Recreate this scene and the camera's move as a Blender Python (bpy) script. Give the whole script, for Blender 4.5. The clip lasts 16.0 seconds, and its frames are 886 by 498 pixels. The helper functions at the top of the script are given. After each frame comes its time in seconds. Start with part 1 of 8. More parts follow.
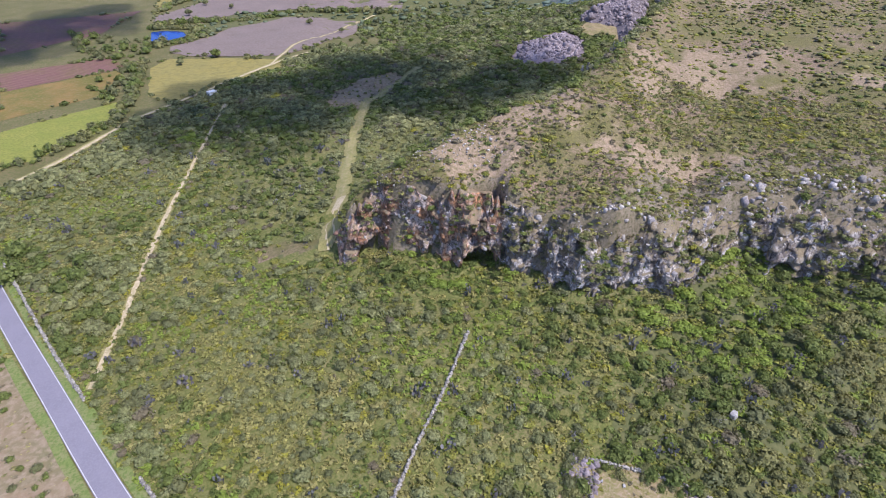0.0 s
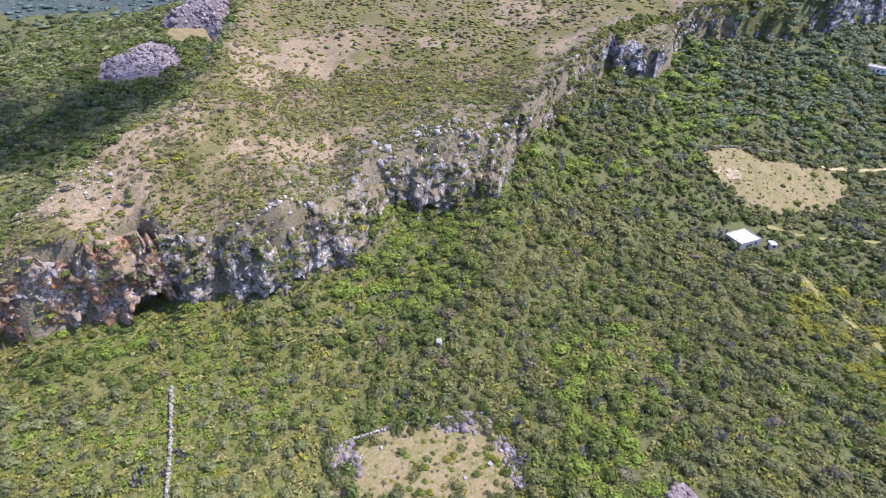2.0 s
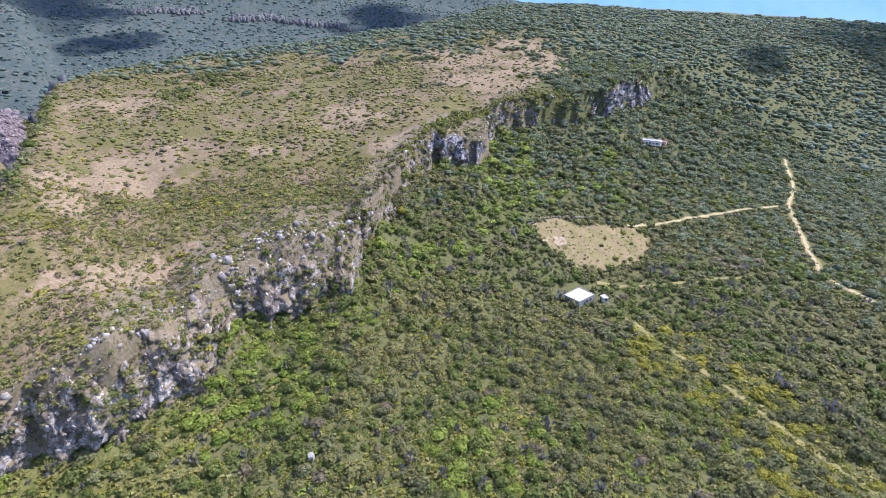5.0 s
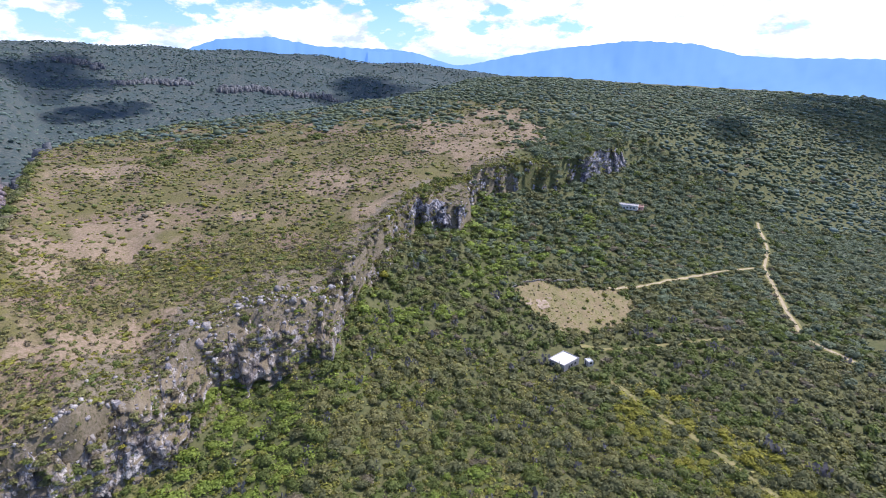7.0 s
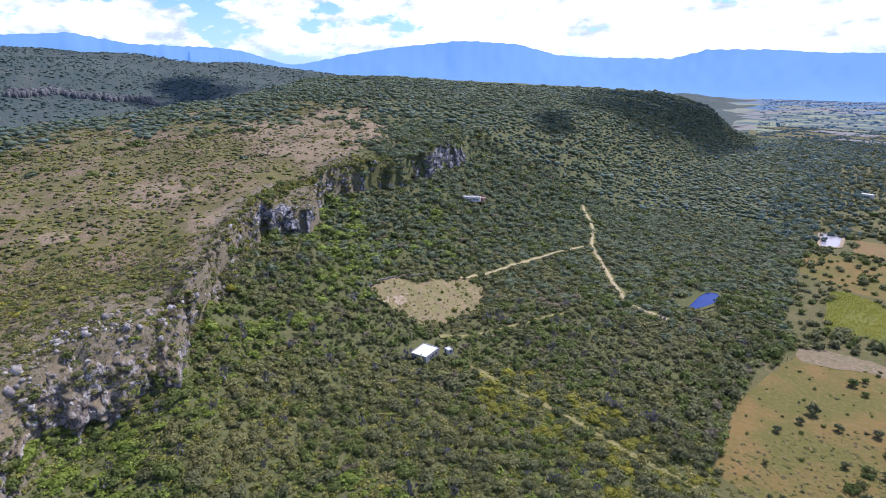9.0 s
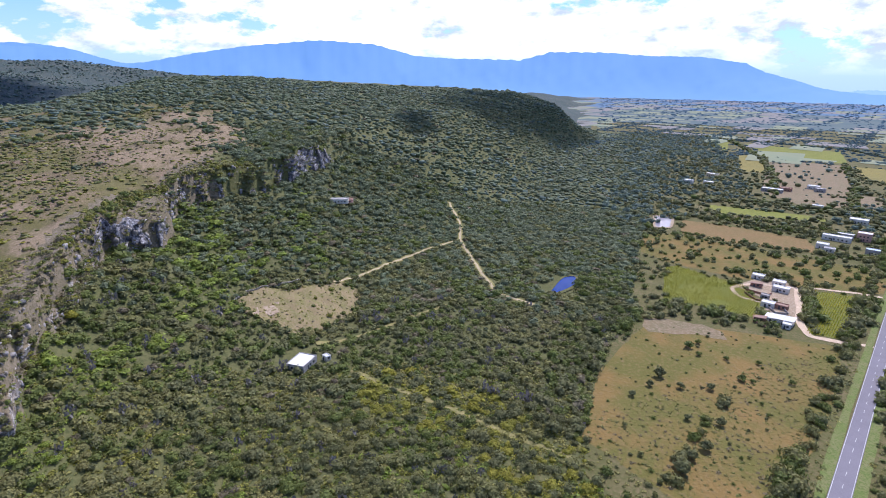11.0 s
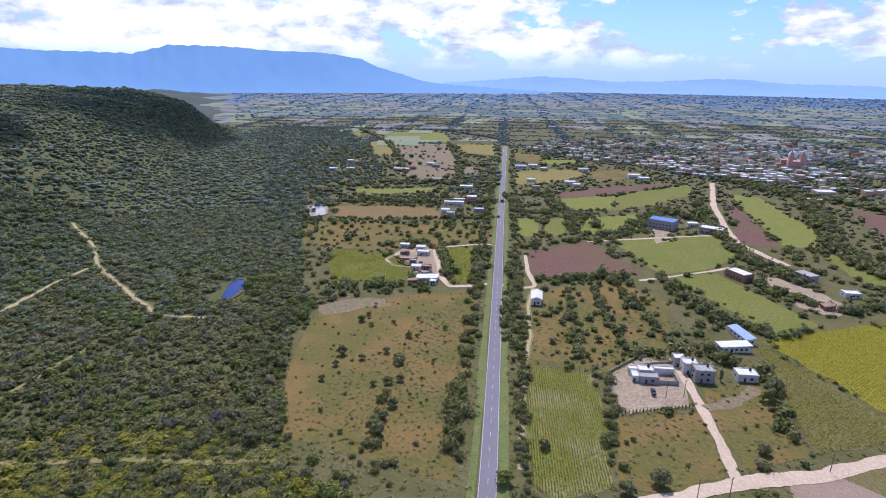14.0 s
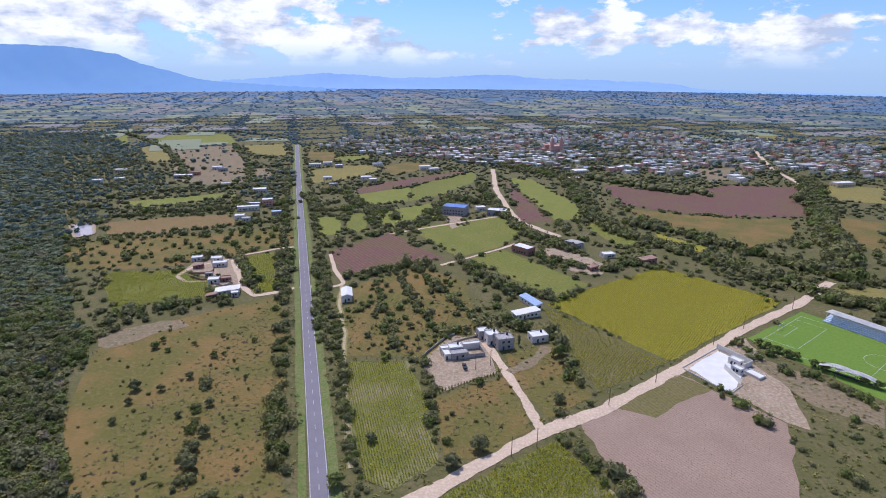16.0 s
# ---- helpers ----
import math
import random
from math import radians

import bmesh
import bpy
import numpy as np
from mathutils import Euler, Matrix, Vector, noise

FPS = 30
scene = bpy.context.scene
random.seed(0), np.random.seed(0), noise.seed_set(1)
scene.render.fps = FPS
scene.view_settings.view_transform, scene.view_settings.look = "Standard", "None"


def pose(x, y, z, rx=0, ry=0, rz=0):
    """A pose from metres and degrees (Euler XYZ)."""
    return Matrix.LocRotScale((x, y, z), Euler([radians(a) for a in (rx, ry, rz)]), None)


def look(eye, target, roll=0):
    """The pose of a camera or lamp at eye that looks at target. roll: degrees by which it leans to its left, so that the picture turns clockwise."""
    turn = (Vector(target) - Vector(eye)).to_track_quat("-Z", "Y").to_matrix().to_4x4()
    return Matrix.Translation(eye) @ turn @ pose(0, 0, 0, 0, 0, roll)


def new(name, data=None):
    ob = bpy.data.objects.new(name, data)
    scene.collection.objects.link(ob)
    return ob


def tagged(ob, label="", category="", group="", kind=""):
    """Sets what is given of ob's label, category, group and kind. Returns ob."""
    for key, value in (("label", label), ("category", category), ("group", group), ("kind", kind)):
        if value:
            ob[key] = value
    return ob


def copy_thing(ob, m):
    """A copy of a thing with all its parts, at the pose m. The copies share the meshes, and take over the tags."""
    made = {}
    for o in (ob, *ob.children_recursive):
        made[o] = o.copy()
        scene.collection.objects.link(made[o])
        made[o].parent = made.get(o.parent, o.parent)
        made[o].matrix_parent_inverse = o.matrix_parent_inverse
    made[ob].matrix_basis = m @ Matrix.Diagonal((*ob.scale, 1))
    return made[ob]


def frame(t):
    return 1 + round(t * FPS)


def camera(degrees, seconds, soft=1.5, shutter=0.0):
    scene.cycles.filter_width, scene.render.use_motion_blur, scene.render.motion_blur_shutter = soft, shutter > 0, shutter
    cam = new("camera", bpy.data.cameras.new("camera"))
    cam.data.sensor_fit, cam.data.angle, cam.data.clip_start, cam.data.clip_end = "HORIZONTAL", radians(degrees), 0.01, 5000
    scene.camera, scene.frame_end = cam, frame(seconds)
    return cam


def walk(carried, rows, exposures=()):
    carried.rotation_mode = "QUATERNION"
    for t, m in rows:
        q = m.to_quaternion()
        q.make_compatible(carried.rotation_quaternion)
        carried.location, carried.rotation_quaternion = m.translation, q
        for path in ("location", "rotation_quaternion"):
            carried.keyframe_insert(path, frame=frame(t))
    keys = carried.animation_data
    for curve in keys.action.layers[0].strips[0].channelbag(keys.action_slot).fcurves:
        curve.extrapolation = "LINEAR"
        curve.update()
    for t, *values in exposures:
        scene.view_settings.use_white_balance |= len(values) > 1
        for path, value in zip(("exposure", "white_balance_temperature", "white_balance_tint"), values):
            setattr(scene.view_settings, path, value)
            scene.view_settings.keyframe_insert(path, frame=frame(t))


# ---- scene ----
cam = camera(77.44, 16.0, soft=1.0)
PATH = [
    (0.0, pose(0, 0, 140, 55.55, 0, 153.14) @ pose(0, 0, 0, 0, 0, 0.44)),
    (0.5, pose(0, 0, 140, 55.54, 0, 141.64) @ pose(0, 0, 0, 0, 0, 0.85)),
    (1.0, pose(0, 0, 140, 55.64, 0, 127.49) @ pose(0, 0, 0, 0, 0, 0.96)),
    (1.5, pose(0, 0, 140, 55.70, 0, 119.50) @ pose(0, 0, 0, 0, 0, 0.93)),
    (2.0, pose(0, 0, 140, 55.71, 0, 113.98) @ pose(0, 0, 0, 0, 0, 1.00)),
    (2.5, pose(0, 0, 140, 55.78, 0, 108.97) @ pose(0, 0, 0, 0, 0, 0.95)),
    (3.0, pose(0, 0, 140, 55.84, 0, 102.35) @ pose(0, 0, 0, 0, 0, 1.03)),
    (3.5, pose(0, 0, 140, 55.89, 0, 97.74) @ pose(0, 0, 0, 0, 0, 0.87)),
    (4.0, pose(0, 0, 140, 60.67, 0, 97.11) @ pose(0, 0, 0, 0, 0, 0.64)),
    (4.5, pose(0, 0, 140, 61.73, 0, 97.13) @ pose(0, 0, 0, 0, 0, 0.67)),
    (4.7, pose(0, 0, 140, 63.20, 0, 97.14) @ pose(0, 0, 0, 0, 0, 0.61)),
    (6.8, pose(0, 0, 140, 72.17, 0, 95.19) @ pose(0, 0, 0, 0, 0, 0.83)),
    (7.0, pose(0, 0, 140, 72.17, 0, 95.19) @ pose(0, 0, 0, 0, 0, 0.83)),
    (7.5, pose(0, 0, 140, 72.21, 0, 91.38) @ pose(0, 0, 0, 0, 0, 0.82)),
    (8.0, pose(0, 0, 140, 72.29, 0, 84.51) @ pose(0, 0, 0, 0, 0, 0.76)),
    (8.2, pose(0, 0, 140, 72.28, 0, 82.85) @ pose(0, 0, 0, 0, 0, 0.74)),
    (10.3, pose(0, 0, 140, 72.36, 0, 73.19) @ pose(0, 0, 0, 0, 0, 0.67)),
    (10.5, pose(0, 0, 140, 72.39, 0, 71.26) @ pose(0, 0, 0, 0, 0, 0.82)),
    (11.0, pose(0, 0, 140, 72.43, 0, 65.39) @ pose(0, 0, 0, 0, 0, 0.68)),
    (11.5, pose(0, 0, 140, 72.45, 0, 59.26) @ pose(0, 0, 0, 0, 0, 0.68)),
    (12.0, pose(0, 0, 140, 72.43, 0, 54.85) @ pose(0, 0, 0, 0, 0, 0.57)),
    (12.5, pose(0, 0, 140, 72.36, 0, 53.68) @ pose(0, 0, 0, 0, 0, 0.55)),
    (13.0, pose(0, 0, 140, 72.32, 0, 48.05) @ pose(0, 0, 0, 0, 0, 0.56)),
    (13.5, pose(0, 0, 140, 72.31, 0, 39.74) @ pose(0, 0, 0, 0, 0, 0.61)),
    (14.0, pose(0, 0, 140, 72.30, 0, 29.99) @ pose(0, 0, 0, 0, 0, 0.53)),
    (14.5, pose(0, 0, 140, 72.24, 0, 22.65) @ pose(0, 0, 0, 0, 0, 0.47)),
    (15.0, pose(0, 0, 140, 72.19, 0, 17.08) @ pose(0, 0, 0, 0, 0, 0.42)),
    (15.5, pose(0, 0, 140, 72.13, 0, 12.47) @ pose(0, 0, 0, 0, 0, 0.41)),
    (16.0, pose(0, 0, 140, 72.14, 0, 8.96) @ pose(0, 0, 0, 0, 0, 0.38)),
]
walk(cam, PATH, [(0.0, 0.2, 5800, 19), (1.5, 0.43, 5800, 19), (3.5, 0.55, 5800, 19), (4.7, 0.5, 5800, 19), (7.0, 0.05, 5800, 19), (12.5, -0.18, 5800, 19), (16.0, -0.5, 5800, 19)])

# ---- world and sun ----
SUN_EL, SUN_AZ = 57.0, 32.0   # sun height, and bearing counted from +y towards -x
SUN_DIR = (-math.sin(radians(SUN_AZ)) * math.cos(radians(SUN_EL)), math.cos(radians(SUN_AZ)) * math.cos(radians(SUN_EL)), math.sin(radians(SUN_EL)))
world = bpy.data.worlds.new("sky")
scene.world = world
world.use_nodes = True
wn, wl = world.node_tree.nodes, world.node_tree.links
sky = wn.new("ShaderNodeTexSky")
sky.sky_type, sky.sun_disc = "NISHITA", False
sky.sun_elevation, sky.sun_rotation = radians(SUN_EL), radians(-SUN_AZ)
sky.altitude, sky.air_density, sky.dust_density, sky.ozone_density = 2000, 1.0, 0.4, 1.5


def w_math(op, a, b=0.0, c=0.0, clamp=False):
    m = wn.new("ShaderNodeMath")
    m.operation, m.use_clamp = op, clamp
    for s, v in zip(m.inputs, (a, b, c)):
        if isinstance(v, (int, float)):
            s.default_value = v
        else:
            wl.new(v, s)
    return m.outputs[0]


def w_mix(fac, a, b):
    x = wn.new("ShaderNodeMix")
    x.data_type = "RGBA"
    wl.new(fac, x.inputs["Factor"])
    for s, v in ((x.inputs["A"], a), (x.inputs["B"], b)):
        if isinstance(v, tuple):
            s.default_value = (*v, 1)
        else:
            wl.new(v, s)
    return x.outputs["Result"]


scaled = wn.new("ShaderNodeVectorMath")
scaled.operation = "SCALE"
scaled.inputs["Scale"].default_value = 0.15
bluer = wn.new("ShaderNodeVectorMath")
bluer.operation = "MULTIPLY"
bluer.inputs[1].default_value = (0.80, 0.97, 1.22)
wl.new(sky.outputs[0], bluer.inputs[0])
wl.new(bluer.outputs[0], scaled.inputs[0])
way = wn.new("ShaderNodeTexCoord").outputs["Generated"]
sep = wn.new("ShaderNodeSeparateXYZ")
wl.new(way, sep.inputs[0])
stretch = wn.new("ShaderNodeVectorMath")
stretch.operation = "MULTIPLY"
stretch.inputs[1].default_value = (1, 1, 2.3)
wl.new(way, stretch.inputs[0])


def puffs(scale, detail, rough, shift=0.0):
    add = wn.new("ShaderNodeVectorMath")
    add.operation = "ADD"
    add.inputs[1].default_value = (shift, shift * 0.5, 0)
    wl.new(stretch.outputs[0], add.inputs[0])
    t = wn.new("ShaderNodeTexNoise")
    t.inputs["Scale"].default_value, t.inputs["Detail"].default_value, t.inputs["Roughness"].default_value = scale, detail, rough
    wl.new(add.outputs[0], t.inputs["Vector"])
    return t.outputs["Fac"]


haze = w_math("SUBTRACT", 1.0, w_math("MULTIPLY", sep.outputs["Z"], 9.0), clamp=True)
base = w_mix(w_math("MULTIPLY", haze, 0.8), scaled.outputs[0], (0.52, 0.77, 1.12))
toward = wn.new("ShaderNodeVectorMath")
toward.operation = "DOT_PRODUCT"
toward.inputs[1].default_value = (-math.sin(radians(62)), math.cos(radians(62)), 0)
wl.new(way, toward.inputs[0])
glare = w_math("MULTIPLY", w_math("POWER", w_math("MAXIMUM", toward.outputs["Value"], 0.0), 3.0), 0.11)
# seen aslant the clouds crowd towards the horizon; overhead they stand apart
apart = w_math("MULTIPLY", w_math("MAXIMUM", w_math("SUBTRACT", sep.outputs["Z"], 0.2), 0.0), 0.06)
# a bank of cumulus stands along the horizon
bank = w_math("SUBTRACT", 1.0, w_math("DIVIDE", w_math("ABSOLUTE", w_math("SUBTRACT", sep.outputs["Z"], 0.045)), 0.055), clamp=True)
heaps = w_math("ADD", w_math("MULTIPLY", puffs(5.0, 3, 0.5, 3.1), 0.55), w_math("MULTIPLY", puffs(13.0, 12, 0.62, 1.7), 0.45))
cover = w_math("SUBTRACT", w_math("ADD", w_math("ADD", heaps, w_math("MULTIPLY", bank, 0.055)), glare), apart)
cloud = w_math("MULTIPLY", w_math("SUBTRACT", cover, 0.515), 26.0, clamp=True)
low = w_math("MULTIPLY", w_math("SUBTRACT", sep.outputs["Z"], 0.004), 24.0, clamp=True)
tone = w_math("MULTIPLY", w_math("SUBTRACT", w_math("ADD", puffs(15.0, 8, 0.6, 8.7), w_math("MULTIPLY", w_math("SUBTRACT", cover, 0.55), 1.2)), 0.40), 5.0, clamp=True)
white = w_mix(tone, (0.74, 0.83, 0.97), (1.5, 1.5, 1.46))
final = w_mix(w_math("MULTIPLY", w_math("MULTIPLY", cloud, low), 0.93), base, white)
wl.new(final, wn["Background"].inputs["Color"])
wn["Background"].inputs["Strength"].default_value = 1.0
sun = new("sun", bpy.data.lights.new("sun", "SUN"))
sun.data.energy, sun.data.angle, sun.data.color = 4.8, radians(0.5), (1.0, 0.94, 0.845)
sun.matrix_world = look((0, 0, 0), [-c for c in SUN_DIR])

# ---- materials ----
def surface(name, c1, c2, c3=None, big=20.0, fine=1.0, mix3=0.45, rough=0.9, bump=0.4, vary=0.0, per="island", contrast=0.18, local=False, spec=0.2, metal=0.0, bias=0.0):
    """A matt surface: two colours in large patches, a third in fine grain, tone varied piece by piece."""
    m = bpy.data.materials.new(name)
    m.use_nodes = True
    n, l = m.node_tree.nodes, m.node_tree.links
    b = n["Principled BSDF"]
    if local:
        src = n.new("ShaderNodeTexCoord").outputs["Object"]
    else:
        src = n.new("ShaderNodeNewGeometry").outputs["Position"]

    def grain(size, detail, lo, hi):
        t = n.new("ShaderNodeTexNoise")
        t.inputs["Scale"].default_value, t.inputs["Detail"].default_value, t.inputs["Roughness"].default_value = 1 / size, detail, 0.6
        l.new(src, t.inputs["Vector"])
        r = n.new("ShaderNodeMapRange")
        r.inputs["From Min"].default_value, r.inputs["From Max"].default_value = lo, hi
        l.new(t.outputs["Fac"], r.inputs["Value"])
        return r.outputs["Result"], t.outputs["Fac"]

    def blend(fac, a, c):
        x = n.new("ShaderNodeMix")
        x.data_type = "RGBA"
        l.new(fac, x.inputs["Factor"])
        for sock, v in ((x.inputs["A"], a), (x.inputs["B"], c)):
            if isinstance(v, tuple):
                sock.default_value = (*v, 1)
            else:
                l.new(v, sock)
        return x.outputs["Result"]

    f1, _ = grain(big, 5, 0.5 - contrast + bias, 0.5 + contrast + bias)
    col = blend(f1, c1, c2)
    f2, raw = grain(fine, 4, 1 - mix3 - 0.12, 1 - mix3 + 0.12)
    if c3:
        col = blend(f2, col, c3)
    if vary:
        info = n.new("ShaderNodeObjectInfo") if per == "object" else n.new("ShaderNodeNewGeometry")
        r = n.new("ShaderNodeMapRange")
        r.inputs["To Min"].default_value, r.inputs["To Max"].default_value = 1 - vary, 1 + vary
        l.new(info.outputs["Random" if per == "object" else "Random Per Island"], r.inputs["Value"])
        hs = n.new("ShaderNodeHueSaturation")
        l.new(r.outputs["Result"], hs.inputs["Value"])
        l.new(col, hs.inputs["Color"])
        col = hs.outputs["Color"]
    l.new(col, b.inputs["Base Color"])
    b.inputs["Roughness"].default_value, b.inputs["Specular IOR Level"].default_value, b.inputs["Metallic"].default_value = rough, spec, metal
    if bump:
        bp = n.new("ShaderNodeBump")
        bp.inputs["Strength"].default_value, bp.inputs["Distance"].default_value = bump, fine * 0.4
        l.new(raw, bp.inputs["Height"])
        l.new(bp.outputs["Normal"], b.inputs["Normal"])
    return m


def rows_over(m, direction, step, c, amount=0.6):
    """Adds planting rows of a darker or lighter colour to a field's material, along a compass direction (degrees)."""
    n, l = m.node_tree.nodes, m.node_tree.links
    b = n["Principled BSDF"]
    old = b.inputs["Base Color"].links[0].from_socket
    geo = n.new("ShaderNodeNewGeometry")
    mp = n.new("ShaderNodeMapping")
    mp.inputs["Rotation"].default_value = (0, 0, radians(direction))
    l.new(geo.outputs["Position"], mp.inputs["Vector"])
    w = n.new("ShaderNodeTexWave")
    w.inputs["Scale"].default_value, w.inputs["Distortion"].default_value, w.inputs["Detail"].default_value = 0.314 / step, 0.0, 0
    l.new(mp.outputs["Vector"], w.inputs["Vector"])
    r = n.new("ShaderNodeMapRange")
    r.inputs["From Min"].default_value, r.inputs["From Max"].default_value, r.inputs["To Max"].default_value = 0.35, 0.75, amount
    l.new(w.outputs["Fac"], r.inputs["Value"])
    x = n.new("ShaderNodeMix")
    x.data_type = "RGBA"
    l.new(r.outputs["Result"], x.inputs["Factor"])
    l.new(old, x.inputs["A"])
    x.inputs["B"].default_value = (*c, 1)
    l.new(x.outputs["Result"], b.inputs["Base Color"])
    return m


GROUND_MAT = surface("plain_ground", (0.13, 0.118, 0.045), (0.19, 0.15, 0.075), (0.105, 0.11, 0.035), big=18, fine=1.6, mix3=0.48, contrast=0.12)
SLOPE_MAT = surface("green_slope", (0.162, 0.165, 0.045), (0.235, 0.197, 0.089), (0.101, 0.116, 0.029), big=13, fine=0.9, mix3=0.5, bump=1.0)
# ridge ground pulled towards blue-grey: distance haze painted into its colour
RIDGE_HAZE_MAT = surface("hazed_ridge_slope", (0.075, 0.10, 0.092), (0.125, 0.13, 0.11), (0.05, 0.075, 0.075), big=45, fine=5, mix3=0.5, contrast=0.12)
MESA_MAT = surface("mesa_ground", (0.174, 0.153, 0.053), (0.310, 0.206, 0.156), (0.122, 0.110, 0.047), big=30, fine=0.9, mix3=0.5, contrast=0.09, bias=0.03, bump=1.0)


def worn_bare(m, c1, c2):
    """Lets bare stony soil show through where the ground's own 'bare' attribute is high, in ragged patches."""
    n, l = m.node_tree.nodes, m.node_tree.links
    b = n["Principled BSDF"]
    old = b.inputs["Base Color"].links[0].from_socket
    at = n.new("ShaderNodeAttribute")
    at.attribute_name = "bare"
    place_ = n.new("ShaderNodeNewGeometry").outputs["Position"]
    grains = []
    for size in (7.0, 1.4):
        t = n.new("ShaderNodeTexNoise")
        t.inputs["Scale"].default_value, t.inputs["Detail"].default_value, t.inputs["Roughness"].default_value = 1 / size, 6, 0.65
        l.new(place_, t.inputs["Vector"])
        grains.append(t.outputs["Fac"])
    add = n.new("ShaderNodeMath")
    add.operation = "ADD"
    l.new(at.outputs["Fac"], add.inputs[0])
    l.new(grains[0], add.inputs[1])
    r = n.new("ShaderNodeMapRange")
    r.inputs["From Min"].default_value, r.inputs["From Max"].default_value = 0.86, 1.12
    l.new(add.outputs[0], r.inputs["Value"])
    soil, x = n.new("ShaderNodeMix"), n.new("ShaderNodeMix")
    soil.data_type = x.data_type = "RGBA"
    rr_ = n.new("ShaderNodeMapRange")
    rr_.inputs["From Min"].default_value, rr_.inputs["From Max"].default_value = 0.4, 0.6
    l.new(grains[1], rr_.inputs["Value"])
    l.new(rr_.outputs["Result"], soil.inputs["Factor"])
    soil.inputs["A"].default_value, soil.inputs["B"].default_value = (*c1, 1), (*c2, 1)
    l.new(r.outputs["Result"], x.inputs["Factor"])
    l.new(old, x.inputs["A"])
    l.new(soil.outputs["Result"], x.inputs["B"])
    l.new(x.outputs["Result"], b.inputs["Base Color"])
    return m


worn_bare(MESA_MAT, (0.335, 0.245, 0.17), (0.21, 0.165, 0.09))
FOREST_MAT = surface("forest_floor", (0.115, 0.119, 0.044), (0.155, 0.145, 0.062), (0.085, 0.095, 0.035), big=16, fine=1.8)


def soil_on_ledges(m, c, lo=0.55, hi=0.8):
    """Earth and dry grass wherever a rock face lies flat enough to hold them."""
    n, l = m.node_tree.nodes, m.node_tree.links
    b = n["Principled BSDF"]
    old = b.inputs["Base Color"].links[0].from_socket
    sep_ = n.new("ShaderNodeSeparateXYZ")
    l.new(n.new("ShaderNodeNewGeometry").outputs["True Normal"], sep_.inputs[0])
    r = n.new("ShaderNodeMapRange")
    r.inputs["From Min"].default_value, r.inputs["From Max"].default_value, r.inputs["To Max"].default_value = lo, hi, 0.9
    l.new(sep_.outputs["Z"], r.inputs["Value"])
    x = n.new("ShaderNodeMix")
    x.data_type = "RGBA"
    l.new(r.outputs["Result"], x.inputs["Factor"])
    l.new(old, x.inputs["A"])
    x.inputs["B"].default_value = (*c, 1)
    l.new(x.outputs["Result"], b.inputs["Base Color"])
    return m


def jointed(m, size, c):
    """Breaks a rock face into angular blocks of uneven tone with open joints between them."""
    n, l = m.node_tree.nodes, m.node_tree.links
    b = n["Principled BSDF"]
    old = b.inputs["Base Color"].links[0].from_socket
    mp = n.new("ShaderNodeMapping")
    mp.inputs["Scale"].default_value = (1 / size, 1 / size, 0.42 / size)
    place_, warp = n.new("ShaderNodeNewGeometry").outputs["Position"], n.new("ShaderNodeTexNoise")
    warp.inputs["Scale"].default_value, warp.inputs["Detail"].default_value = 0.9 / size, 4
    l.new(place_, warp.inputs["Vector"])
    bend = n.new("ShaderNodeVectorMath")
    bend.operation, bend.inputs[1].default_value = "MULTIPLY_ADD", (2.6 * size,) * 3
    l.new(warp.outputs["Color"], bend.inputs[0])
    l.new(place_, bend.inputs[2])
    l.new(bend.outputs[0], mp.inputs["Vector"])
    cell, edge = n.new("ShaderNodeTexVoronoi"), n.new("ShaderNodeTexVoronoi")
    edge.feature = "DISTANCE_TO_EDGE"
    for t in (cell, edge):
        t.inputs["Scale"].default_value = 1.0
        l.new(mp.outputs["Vector"], t.inputs["Vector"])
    tone = n.new("ShaderNodeSeparateColor")
    l.new(cell.outputs["Color"], tone.inputs["Color"])
    r = n.new("ShaderNodeMapRange")
    r.inputs["To Min"].default_value, r.inputs["To Max"].default_value = 0.5, 1.45
    l.new(tone.outputs["Red"], r.inputs["Value"])
    hs = n.new("ShaderNodeHueSaturation")
    l.new(r.outputs["Result"], hs.inputs["Value"])
    l.new(old, hs.inputs["Color"])
    crack = n.new("ShaderNodeMapRange")
    crack.inputs["From Min"].default_value, crack.inputs["From Max"].default_value = 0.0, 0.09
    crack.inputs["To Min"].default_value, crack.inputs["To Max"].default_value = 0.75, 0.0
    l.new(edge.outputs["Distance"], crack.inputs["Value"])
    x = n.new("ShaderNodeMix")
    x.data_type = "RGBA"
    l.new(crack.outputs["Result"], x.inputs["Factor"])
    l.new(hs.outputs["Color"], x.inputs["A"])
    x.inputs["B"].default_value = (*c, 1)
    l.new(x.outputs["Result"], b.inputs["Base Color"])
    bp = n.new("ShaderNodeBump")
    bp.inputs["Strength"].default_value, bp.inputs["Distance"].default_value = 1.0, 0.5 * size
    l.new(tone.outputs["Green"], bp.inputs["Height"])
    l.new(b.inputs["Normal"].links[0].from_socket, bp.inputs["Normal"])
    l.new(bp.outputs["Normal"], b.inputs["Normal"])
    return m


